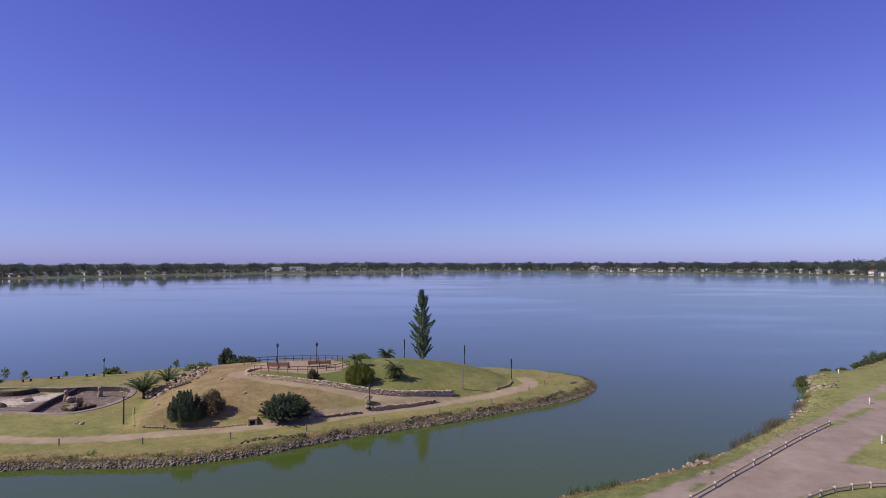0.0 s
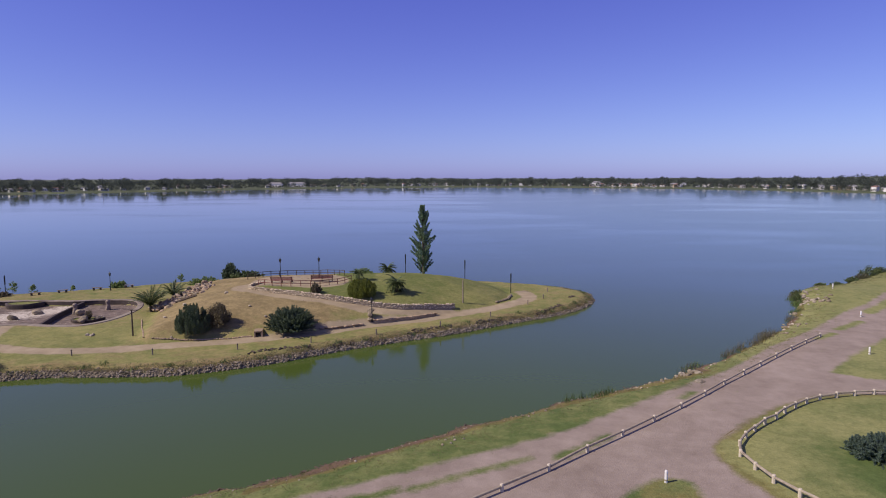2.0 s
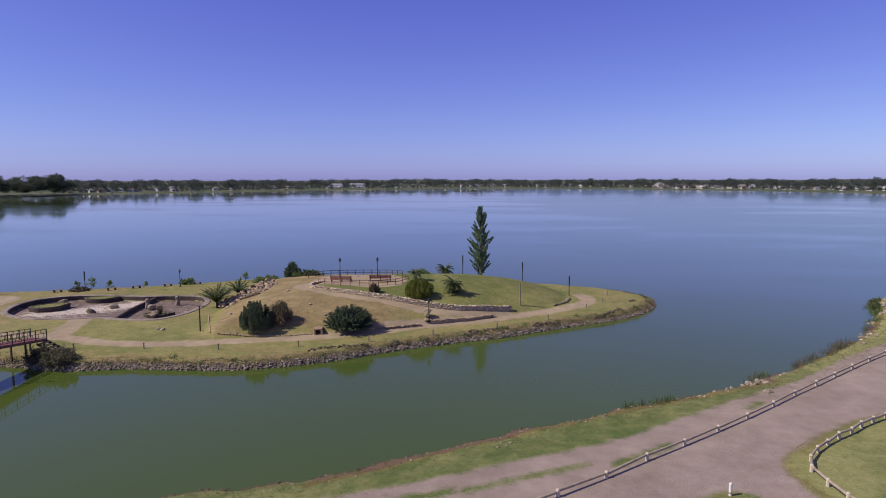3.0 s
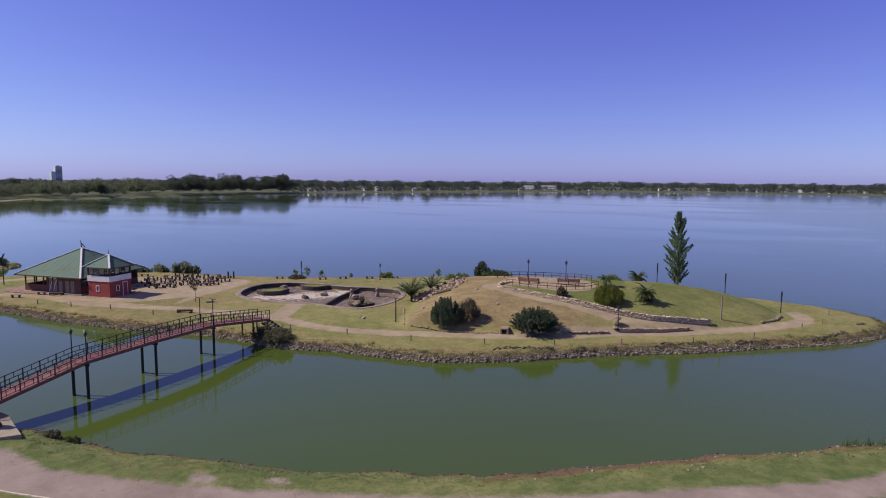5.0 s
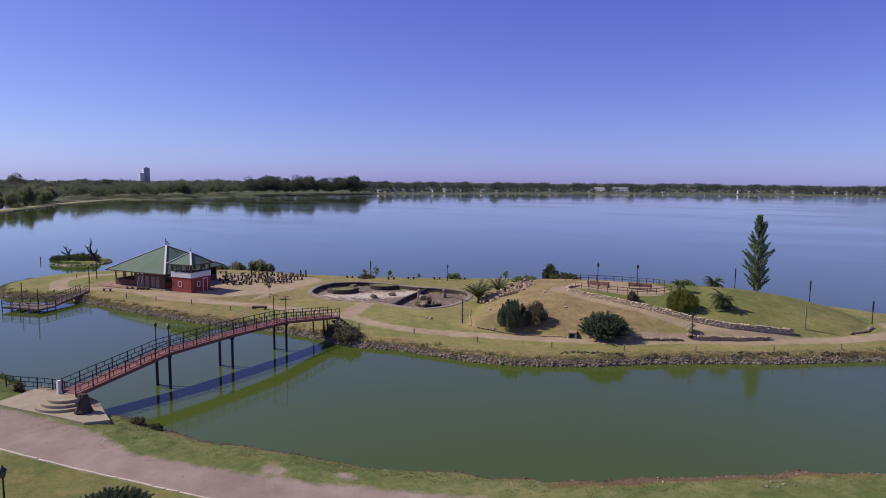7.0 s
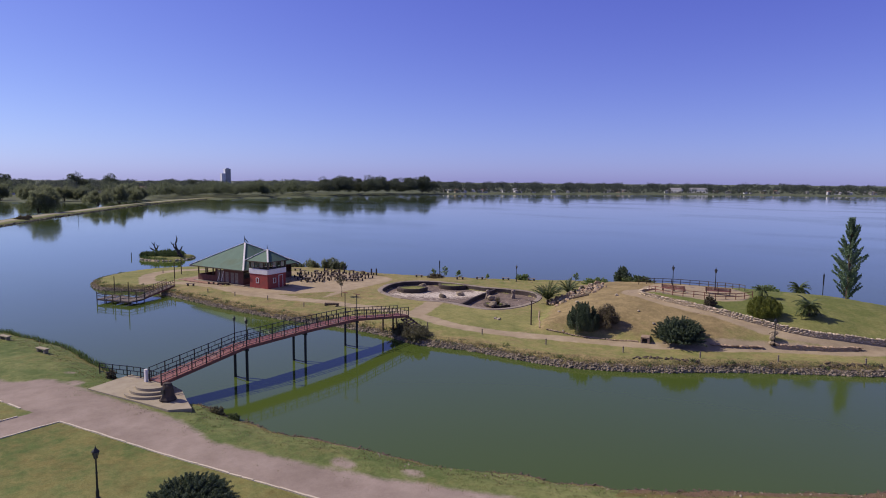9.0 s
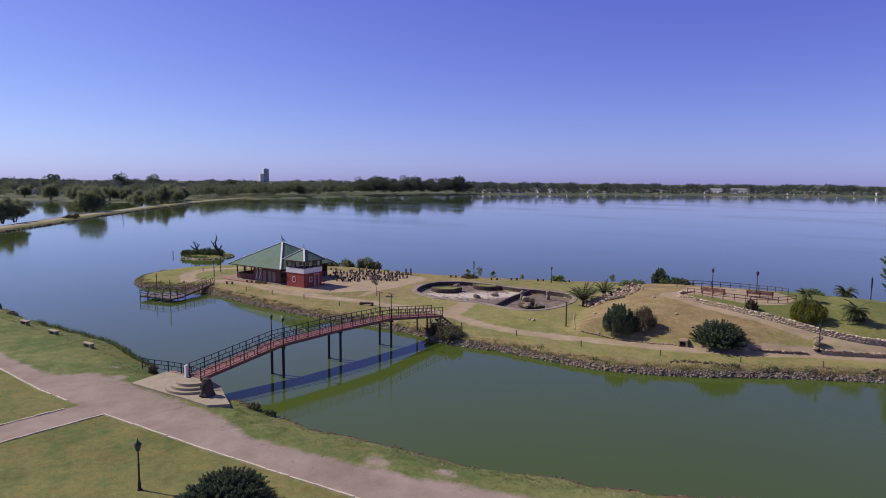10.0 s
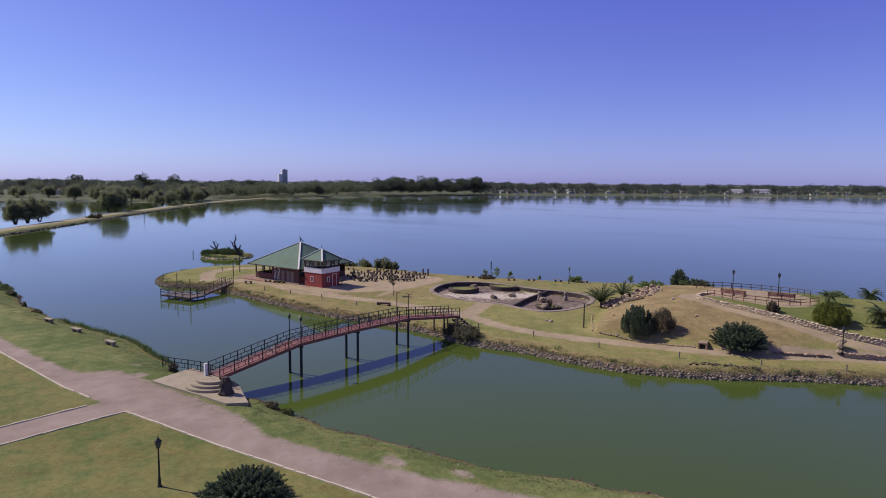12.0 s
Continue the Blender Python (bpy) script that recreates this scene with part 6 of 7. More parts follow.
def log_stool():
    ob = thing("log_stool")
    bm = bmesh.new()
    lathe(bm, [(0.16, -0.1), (0.15, 0.1), (0.14, 0.43), (0.12, 0.46)], 10)
    part("log", bm, DEAD_WOOD, ob)
    bm = bmesh.new()
    lathe(bm, [(0.115, 0.455), (0.11, 0.47)], 10)
    part("cut_face", bm, TIMBER, ob)
    return tagged(ob, "dark upright log stool by a picnic table", "stool", "log stools")


TABLES = [(-88.1, 77.1), (-85.6, 75.7), (-83.5, 74.6), (-86.6, 79.4), (-88.6, 81.5), (-81.9, 76.0), (-84.3, 78.3), (-83.2, 81.2), (-87.9, 84.2), (-81.2, 78.6), (-85.6, 84.0), (-83.7, 85.8),
          (-79.2, 81.3), (-80.5, 83.8), (-78.2, 84.1), (-77.4, 80.6), (-86.2, 81.6), (-79.9, 79.9), (-90.2, 79.6), (-81.6, 86.6)]
first_table, first_stool = picnic_table(), log_stool()
for i, (x, y) in enumerate(TABLES):
    z, a = height(x, y), rnd.uniform(0, 180)
    if i == 0:
        first_table.matrix_basis = pose(x, y, z, 0, 0, a)
    else:
        copy_thing(first_table, pose(x, y, z, 0, 0, a))
    for j in range(4):
        b = math.radians(a + (40, 140, 220, 320)[j])
        m = pose(x + 1.05 * math.cos(b), y + 1.05 * math.sin(b), z, 0, 0, rnd.uniform(0, 90))
        if i == 0 and j == 0:
            first_stool.matrix_basis = m
        else:
            copy_thing(first_stool, m)
for x, y in ((-86.0, 86.2), (-83.4, 82.4), (-79.9, 87.2), (-79.2, 87.8), (-87.2, 82.2)):
    bm = bmesh.new()
    rod(bm, (0, 0, -0.2), (0, 0, 1.25), 0.16, 0.14, 9)
    ob = part("timber_post", bm, DEAD_WOOD)
    ob.matrix_basis = pose(x, y, height(x, y))
    tagged(ob, "stout dark timber post among the picnic tables", "post", "timber posts")
limbed_tree("sapling", "thin young tree with sparse russet leaves", -68.4, 68.0, 3.4, 1.6, 51, RUSSET, 0.12, 14, 26, 0.05, 0.55, 0.35, 0.2)


def log_seat(x, y):
    ob = thing("log_bench", x, y, height(x, y), 25)
    bm = bmesh.new()
    rod(bm, (-1.0, 0, 0.27), (1.0, 0.1, 0.3), 0.17, 0.14, 9)
    part("log", bm, DARK_TIMBER, ob)
    for sx in (-0.8, 0.8):
        bm = bmesh.new()
        rod(bm, (sx, -0.35, 0.05), (sx, 0.4, 0.1), 0.14, 0.13, 8)
        part("support", bm, DARK_TIMBER, ob)
    return tagged(ob, "dark fallen log laid as a bench", "log")


log_seat(-64.2, 61.8)
log_seat(-91.4, 63.2)


def bollard():
    ob = thing("bollard")
    bm = bmesh.new()
    lathe(bm, [(0.07, -0.15), (0.07, 0.5), (0.075, 0.52), (0.075, 0.6), (0.04, 0.66)], 8)
    part("post", bm, TIMBER, ob)
    bm = bmesh.new()
    lathe(bm, [(0.078, 0.53), (0.078, 0.58)], 8)
    part("band", bm, DARK_TIMBER, ob)
    return tagged(ob, "short weathered wooden bollard beside the footpath", "bollard", "path bollards")


first_bollard = bollard()
SPOTS = [(-87.2, 57.5), (-81.3, 58.2), (-75.1, 59.4), (-67.0, 59.2), (-45.9, 60.1), (-38.6, 61.0), (-30.6, 61.4), (-22.8, 63.7), (-15.8, 66.6), (-9.2, 70.4), (-2.0, 74.6), (4.3, 80.0), (9.9, 87.4), (14.1, 97.6), (-112, 64.5), (12.6, 91.5)]
for i, (x, y) in enumerate(SPOTS):
    m = pose(x, y, height(x, y))
    if i:
        copy_thing(first_bollard, m)
    else:
        first_bollard.matrix_basis = m
for x, y in ((-103.8, 61.9), (-107.5, 65.5)):
    bm = bmesh.new()
    rod(bm, (0, 0, -0.3), (0, 0, 3.0), 0.09, 0.07, 8)
    ob = part("timber_pole", bm, DARK_TIMBER)
    ob.matrix_basis = pose(x, y, height(x, y))
    tagged(ob, "tall bare timber pole on the island's end", "pole", "timber poles")


# ---- the jetty ----
WORN_DECK = surface("worn_deck", (0.10, 0.082, 0.066), (0.21, 0.175, 0.145), 3, 0.85, grain=25)
def jetty():
    """A low worn platform on piles, railed all round, with a railed gangway up to the island."""
    ob = thing("jetty")
    corners = [(-96.9, 45.2), (-90.9, 46.9), (-91.6, 49.6), (-98.4, 48.6)]
    n = 26
    top = 0.62
    A, B, C, D = (np.array(c) for c in corners)
    for i in range(n):
        if i in (6, 7, 15):
            continue                                       # boards gone
        a, b, c, d = A + (B - A) * i / n, A + (B - A) * (i + 0.82) / n, D + (C - D) * (i + 0.82) / n, D + (C - D) * i / n
        bm = bmesh.new()
        lo, hi = ([bm.verts.new((*p, z)) for p in (a, b, c, d)] for z in (top - 0.05, top + rnd.uniform(-0.01, 0.015)))
        bm.faces.new(hi)
        bm.faces.new(lo[::-1])
        for k in range(4):
            bm.faces.new((lo[k], lo[(k + 1) % 4], hi[(k + 1) % 4], hi[k]))
        part("deck_plank", bm, WORN_DECK, ob)
    tall = {0: 1.0, 1: 2.9, 3: 2.9}
    for k, (p, q) in enumerate(zip(corners, corners[1:] + corners[:1])):
        bm = bmesh.new()
        bar(bm, (*p, top - 0.14), (*q, top - 0.14), 0.12, 0.16)
        part("beam", bm, DARK_TIMBER, ob)
        n = 4 if math.dist(p, q) > 5 else 2
        for i in range(n):
            a, b = (Vector((*p, top)).lerp(Vector((*q, top)), t) for t in (i / n, (i + 1) / n))
            bm = bmesh.new()
            rod(bm, (a.x, a.y, -1.2), (a.x, a.y, top + (tall.get(k, 0.85) if i == 0 else 0.85)), 0.08, 0.06, 8)
            part("pile", bm, DARK_TIMBER, ob)
            if k == 2 and i == 0:
                continue                                   # the way in from the gangway
            bm = bmesh.new()
            for z in (0.42, 0.8):
                bar(bm, a + Vector((0, 0, z)), b + Vector((0, 0, z)), 0.05, 0.06)
            part("railing", bm, DARK_TIMBER, ob)
    P0, P1 = Vector((-92.8, 49.6, top)), Vector((-97.2, 57.2, 1.15))
    side = Vector((P1.y - P0.y, P0.x - P1.x, 0)).normalized() * 0.75
    for i in range(26):
        bm = bmesh.new()
        bar(bm, P0.lerp(P1, i / 26), P0.lerp(P1, (i + 0.88) / 26), 1.5, 0.06)
        part("gangway_plank", bm, WORN_DECK, ob)
    for s_ in (-1, 1):
        bm = bmesh.new()
        bar(bm, P0 + side * s_ - Vector((0, 0, 0.13)), P1 + side * s_ - Vector((0, 0, 0.13)), 0.1, 0.2)
        part("girder", bm, RUST_RED, ob)
        for i in range(8):
            a = P0.lerp(P1, i / 7) + side * s_
            bm = bmesh.new()
            bar(bm, a - Vector((0, 0, 0.1)), a + Vector((0, 0, 0.98)), 0.07, 0.07)
            part("rail_post", bm, RUST_RED if i % 2 else DARK_TIMBER, ob)
            if i < 7:
                bm = bmesh.new()
                rail_panel(bm, a, P0.lerp(P1, (i + 1) / 7) + side * s_, 0.9)
                part("railing", bm, DARK_TIMBER, ob)
    return tagged(ob, "worn timber jetty on piles with a railed gangway", "jetty")


jetty()


# ---- the islet with the dead trees ----
def islet():
    gx, gy = np.meshgrid(np.arange(-152, -128, 0.5), np.arange(70, 94, 0.5))
    r = np.hypot((gx + 139.8) / 6.6, (gy - 81.6) / 5.4) + 0.07 * np.sin(3 * np.arctan2(gy - 81, gx + 140.5) + 1)
    r = np.minimum(r, np.hypot((gx + 136.8) / 2.0, (gy - 84.4) / 2.6))
    z = np.interp(r, [0, 0.6, 0.85, 1.0, 1.3], [0.8, 0.7, 0.45, 0.0, -1.0])
    return sheet(gx, gy, z, r < 1.25, {"bare": np.where((r > 0.9) & (gx < -135.5), 0.9, 0.15), "parched": np.full(r.shape, -0.1)}, lambda f: np.zeros(len(f["bare"])), ["islet"], ISLE_TURF)[0]


tagged(islet(), "tiny low islet ringed with stones", "islet", kind="structure")
for i, (x, y, w, h) in enumerate(((-143.0, 78.4, 3.6, 1.5), (-140.6, 79.6, 4.4, 1.9), (-138.2, 80.9, 4.4, 2.0), (-136.8, 82.6, 3.4, 1.6), (-141.6, 82.6, 4.2, 1.8), (-139.4, 84.0, 4.0, 1.6))):
    bush("shrub", "dense low green thicket on the islet", x, y, w, h * 0.85, REED, 62 + i, 0.1, 130, 90, 0.8, 0.06, 0.8, z=0.45)
reeds("islet_reeds", "short green reeds fringing the islet", [(-139.8 + 5.6 * math.cos(a), 81.4 + 4.6 * math.sin(a), 0.9) for a in np.linspace(2.6, 5.6, 26)], 0.7, 62, REED, 70, 0.05, level=0.3)
for i in range(40):
    a = i * 0.157 + rnd.uniform(-0.05, 0.05)
    tagged(stone("islet_stone", PALE[i % 6], -139.6 + 6.5 * math.cos(a), 81.7 + 5.5 * math.sin(a), 0.1, rnd.uniform(0.4, 0.8)), "pale stone at the islet's edge", "stone", "islet stones")


def snag(x, y, h, lean, branches, girth):
    """A dead tree: a stout crooked trunk that tapers into a few bare broken branches."""
    r = random.Random(int(h * 10))
    ob = thing("dead_tree", x, y, 0.4, 42)
    bm = bmesh.new()

    def limb(p, tip, r0, r1, n=5):
        spots, base = [p], p
        for i in range(1, n + 1):
            spots.append(base.lerp(tip, i / n) + Vector((r.uniform(-1, 1), r.uniform(-1, 1), 0)) * 0.07 * (tip - base).length * (i < n))
        for i in range(n):
            rod(bm, spots[i], spots[i + 1], r0 + (r1 - r0) * i / n, r0 + (r1 - r0) * (i + 1) / n, 7, True)
        return spots

    trunk = limb(Vector((0, 0, 0)), Vector((lean, 0, h * 0.55)), girth, girth * 0.5)
    for start, dx, dy, dz in branches:
        s0 = trunk[start]
        twigs = limb(s0, s0 + Vector((dx, dy, dz)), girth * 0.42, 0.05)
        for k in (2, 3):
            limb(twigs[k], twigs[k] + Vector((r.uniform(-0.7, 0.7), r.uniform(-0.4, 0.4), r.uniform(0.4, 0.9))), girth * 0.2, 0.03, 3)
    part("trunk", bm, DEAD_WOOD, ob)
    return tagged(ob, "bare black dead tree on the islet", "tree", "dead trees")


snag(-143.4, 81.4, 2.9, -0.35, ((5, -1.0, 0.2, 1.5), (4, 0.7, 0.1, 1.1), (3, -1.5, -0.3, 0.8)), 0.42)
snag(-135.4, 82.6, 4.0, -1.0, ((5, -0.1, 0.2, 3.0), (4, -1.3, 0.1, 1.9), (3, 0.7, 0.3, 1.3)), 0.52)
for x, y in ((-146.8, 76.8), (-147.2, 79.4)):
    bm = bmesh.new()
    rod(bm, (0, 0, -1), (0, 0, 1.2), 0.1, 0.08, 7)
    ob = part("mooring_post", bm, DARK_TIMBER)
    ob.matrix_basis = pose(x, y, 0)
    tagged(ob, "dark mooring post standing in the water", "post", "mooring posts")

# ---- along the near shore ----
def post_and_rail(pts, name, label, h=0.46):
    """A low fence of squat posts and one round rail."""
    ob = thing(name)
    at = [(x + rnd.uniform(-0.06, 0.06), y + rnd.uniform(-0.06, 0.06), height(x, y) + rnd.uniform(-0.07, 0.05)) for x, y in pts]
    for x, y, z in at:
        bm = bmesh.new()
        lathe(bm, [(0.12, -0.2), (0.115, h - 0.02), (0.08, h + 0.04)], 8, (x, y, z))
        part("post", bm, KERB, ob, "pale weathered post")
    for a, b in zip(at, at[1:]):
        bm = bmesh.new()
        rod(bm, Vector(a) + Vector((0, 0, h - 0.1 + rnd.uniform(-0.04, 0.04))), Vector(b) + Vector((0, 0, h - 0.1 + rnd.uniform(-0.04, 0.04))), rnd.uniform(0.085, 0.105), rnd.uniform(0.07, 0.088), 8)
        part("rail", bm, LOG, ob)
    return tagged(ob, label, "fence")


def spread_along(pts, gap):
    p = np.asarray(pts, float)
    L = np.r_[0, np.cumsum(np.linalg.norm(np.diff(p, axis=0), axis=1))]
    return [(float(np.interp(s, L, p[:, 0])), float(np.interp(s, L, p[:, 1]))) for s in np.linspace(0, L[-1], round(L[-1] / gap) + 1)]


post_and_rail(spread_along(smooth_line([(-3.6, 29), (2.9, 34.4), (8.7, 39.6), (17.4, 47.5), (26.6, 56.7), (34.8, 64.6), (40.2, 69.5)], False, 4), 3.95), "rail_fence", "long low log fence along the gravel road")
post_and_rail(spread_along(smooth_line([(22, 29.5), (18.9, 33.8), (18.1, 36.8), (17.9, 38.4), (18.5, 40.2), (20.2, 42.4), (24.1, 45.9), (27.9, 48.8), (31.1, 50.0), (34.3, 50.6), (39, 50)], False, 5), 1.75), "rail_fence", "low curved log fence round the lawn")


def stake(x, y, h=0.75):
    ob = thing("marker_post", x, y, height(x, y), rnd.uniform(0, 90))
    bm = bmesh.new()
    lathe(bm, [(0.09, -0.15), (0.09, h - 0.08), (0.06, h)], 10)
    part("post", bm, WHITE, ob)
    bm = bmesh.new()
    lathe(bm, [(0.092, h * 0.15), (0.092, h * 0.28)], 10)
    part("band", bm, CONCRETE, ob)
    return tagged(ob, "short white painted marker post by the road", "marker post", "white marker posts")


for x, y in ((12.1, 35.2), (41.2, 62.6), (51.1, 79.8), (57.8, 97.4), (46.6, 66.6)):
    stake(x, y)


def slab_seat(x, y, turn):
    ob = thing("stone_bench", x, y, height(x, y), turn)
    bm = bmesh.new()
    box(bm, -0.85, -0.25, 0.36, 0.85, 0.25, 0.48)
    bmesh.ops.bevel(bm, geom=bm.edges[:], offset=0.02, segments=1, affect="EDGES")
    part("slab", bm, CONCRETE, ob)
    for sx in (-0.55, 0.55):
        bm = bmesh.new()
        box(bm, sx - 0.12, -0.2, -0.1, sx + 0.12, 0.2, 0.36)
        part("foot", bm, ROCK, ob)
    return tagged(ob, "pale concrete slab bench on the lake bank", "bench", "shore benches")


for x, y in ((-69.9, 27.0), (-78.8, 26.8), (-86.6, 26.4)):
    slab_seat(x, y, 8)

for x, y, w, h, m in ((-119, 30.2, 5.0, 1.2, SHRUB), (-124, 30.0, 5.0, 1.3, SCRUB), (-113.5, 29.6, 3.0, 0.8, SCRUB), (-102.2, 28.2, 1.0, 0.9, RUSSET), (-97, 28.2, 2.6, 0.5, SCRUB)):
    bush("shrub", "tangled weeds on the lake bank", x, y, w, h, m, int(-x), 0.1, 70, 60, 0.9, 0.12, depth=w * 0.5)
reeds("shore_reeds", "dark green reeds lining the lake bank", [(x, float(np.interp(x, [-92, -82, -72.5, -65.5, -60], [28.9, 29.5, 30.4, 29.5, 29.0])), 0.5) for x in np.arange(-90, -60, 0.45)], 0.75, 97, REED, 60, 0.03)
# stones along the near shore
k = 0
for cx, cy, r, n, big in ((20.8, 57.2, 1.0, 12, 0.7), (22.2, 58.7, 0.8, 8, 0.6), (21, 53.6, 0.5, 3, 0.6), (18.4, 55.2, 0.9, 7, 0.4), (15.5, 53.8, 1.2, 8, 0.3), (24.3, 59.8, 0.8, 3, 0.4), (38.5, 73.2, 1.0, 8, 0.5), (40.8, 77.6, 1.6, 18, 0.5),
                      (45.5, 85, 1.2, 10, 0.6), (50.8, 91, 2.0, 30, 0.7), (52.2, 95.5, 2.0, 22, 0.7), (9.6, 50.9, 0.9, 6, 0.3), (-0.6, 41.8, 1.1, 9, 0.22), (-6, 40.2, 1.5, 6, 0.2), (-12, 37.0, 1.0, 4, 0.25), (5, 47.2, 1.4, 8, 0.22)):
    for _ in range(n):
        x, y = cx + rnd.gauss(0, r * 0.55), cy + rnd.gauss(0, r * 0.55)
        z = height(x, y)
        if z > -0.15:
            tagged(stone("shore_rock", (PALE + BOULDERS)[rnd.randrange(12)], x, y, z + 0.04, rnd.uniform(0.4, 1.0) * big), "pale broken rock on the lake shore", "rock", "shore rocks")

# ---- trees on the causeway ----
for i, (x, y, h, w) in enumerate(((-282, 76.5, 10.4, 8.6), (-287, 82, 11.8, 9.2), (-293, 88, 11.4, 8.6), (-354, 139, 13.6, 11), (-359, 144.5, 14.0, 12), (-419, 199, 12.4, 15), (-441, 224, 13.8, 13), (-452, 241, 12.6, 13))):
    willow(x, y, 0.75, h, w, 70 + i)
for i, (yaw, past, h, w) in enumerate(((70.9, 10, 13.5, 12), (69.2, 6, 14.5, 13), (68.1, 14, 12.5, 13), (66.9, 16, 13.5, 14), (65.7, 22, 12, 12), (63.6, 14, 11, 13), (62.6, 12, 13.5, 14), (61.6, 16, 12.5, 12), (74.6, 60, 11, 13), (77.5, 60, 12, 14), (72.6, 65, 11, 12))):
    willow(*far_place(yaw, past), h, w, 170 + i, "broad pale green willow on the pond's far shore", "pond willows")
for x, y, w in ((-303, 112, 5.5), (-308, 116.5, 3.0)):
    bush("shrub", "low dark scrub on the causeway", x, y, w, 1.7, RUSSET, int(w * 30), 0.3, 50, 60, 0.8, 0.12, z=0.7)


# ---- the town behind the far shore ----
ROOFS = [surface("clay_roof", (0.17, 0.10, 0.08), (0.26, 0.16, 0.12), 0.5, 0.85), surface("grey_roof", (0.16, 0.16, 0.17), (0.3, 0.3, 0.31), 0.5, 0.8)]
WALLS = [surface("whitewash", (0.70, 0.69, 0.66), (0.84, 0.83, 0.80), 0.3, 0.8), surface("ochre_wash", (0.42, 0.34, 0.24), (0.56, 0.47, 0.35), 0.3, 0.8)]


def house(yaw, past, w, d, h, k):
    x, y, z = far_place(yaw, past)
    ob = thing("house", x, y, z - 0.3, yaw + rnd.uniform(-35, 35))
    bm = bmesh.new()
    box(bm, -w / 2, -d / 2, 0, w / 2, d / 2, h)
    part("wall", bm, WALLS[k % 5 == 0], ob)
    bm = bmesh.new()
    e = 0.4
    pts = [(-w / 2 - e, -d / 2 - e, h), (w / 2 + e, -d / 2 - e, h), (w / 2 + e, d / 2 + e, h), (-w / 2 - e, d / 2 + e, h), (-w / 2 + d * 0.3, 0, h + d * 0.28), (w / 2 - d * 0.3, 0, h + d * 0.28)]
    v = [bm.verts.new(p) for p in pts]
    for f in ((0, 1, 5, 4), (1, 2, 5), (2, 3, 4, 5), (3, 0, 4), (3, 2, 1, 0)):
        bm.faces.new([v[i] for i in f])
    part("roof", bm, ROOFS[k % 4 != 1], ob)
    for i in range(3):
        bm = bmesh.new()
        cx = -w / 2 + w * (i + 0.5) / 3
        box(bm, cx - 0.6, -d / 2 - 0.06, 1.0, cx + 0.6, -d / 2 + 0.02, 2.3)
        part("window", bm, CLEAR, ob)
    return tagged(ob, "small distant house among trees on the far shore", "house", "far shore houses")


k = 0
for lo, hi, n, p0, p1 in ((-35, -25, 30, 30, 150), (-25, -19.5, 14, 30, 140), (-19.5, -11.8, 90, 24, 190), (-11.8, 2, 26, 50, 160), (2, 13, 24, 50, 160), (16, 28, 22, 50, 150), (28, 36, 26, 40, 140)):
    for _ in range(n):
        house(rnd.uniform(lo, hi), rnd.uniform(p0, p1), rnd.uniform(3.5, 7.5), rnd.uniform(4, 6), rnd.uniform(2.8, 5.6), k)
        k += 1
for _ in range(16):
    house(rnd.uniform(56, 84), rnd.uniform(160, 420), rnd.uniform(7, 15), rnd.uniform(5, 8), rnd.uniform(3.5, 6.5), 1)
for yaw, past, w, h in ((14.2, 90, 34, 6.5), (16.0, 80, 26, 6.2), (66.9, 210, 24, 6), (62.9, 240, 22, 6.5), (-12.3, 60, 16, 7)):
    house(yaw, past, w, 12, h, 2)


def tower_block(yaw, past, w, d, h):
    x, y, z = far_place(yaw, past)
    ob = thing("apartment_tower", x, y, z - 1, yaw + 20)
    conc = surface("tower_concrete", (0.52, 0.55, 0.60), (0.66, 0.69, 0.74), 0.05, 0.8, grain=0.6)
    bm = bmesh.new()
    box(bm, -w / 2, -d / 2, 0, w / 2, d / 2, h)
    part("wall", bm, conc, ob)
    bm = bmesh.new()
    box(bm, -w / 4, -d / 4, h, w / 4, d / 4, h + 2.5)
    part("roof_house", bm, conc, ob)
    bm = bmesh.new()
    box(bm, -w / 2 - w * 0.6, -d / 2, 0, -w / 2 - 0.3, d / 2, h * 0.7)
    part("lower_wing", bm, conc, ob)
    for j in range(int(h / 3.1)):
        bm = bmesh.new()
        box(bm, -w / 2 + 1, -d / 2 - 0.12, 1.2 + 3.1 * j, w / 2 - 1, -d / 2 + 0.02, 2.6 + 3.1 * j)
        part("window", bm, CLEAR, ob)
    return tagged(ob, "grey high-rise block above the distant woods", "tower block")


tower_block(54.78, 1400, 17, 15, 47)
tower_block(76.0, 1400, 22, 16, 36)


def mast(yaw, past, h):
    x, y, z = far_place(yaw, past)
    ob = thing("radio_mast", x, y, z)
    bm = bmesh.new()
    for i in range(3):
        a = i * 2.094
        rod(bm, (0.8 * math.cos(a), 0.8 * math.sin(a), 0), (0.15 * math.cos(a), 0.15 * math.sin(a), h), 0.14, 0.1, 5)
    for j in range(int(h / 2)):
        s = 0.8 - 0.65 * 2 * j / h
        for i in range(3):
            a, b = i * 2.094, (i + 1) * 2.094
            rod(bm, (s * math.cos(a), s * math.sin(a), 2 * j), (s * math.cos(b), s * math.sin(b), 2 * j + 1.6), 0.06, 0.06, 4, False)
    part("lattice", bm, IRON, ob)
    return tagged(ob, "thin distant lattice radio mast", "mast", "radio masts")


for yaw, h in ((32.4, 16), (29.4, 18), (27.7, 16), (25.1, 18), (66.0, 24)):
    mast(yaw, 120, h)

# ---- tufts and revetment stones of the island, last ----
edge = np.vstack([ISLE[-10:], ISLE[:24 * 6]])
L = np.r_[0, np.cumsum(np.linalg.norm(np.diff(edge, axis=0), axis=1))]


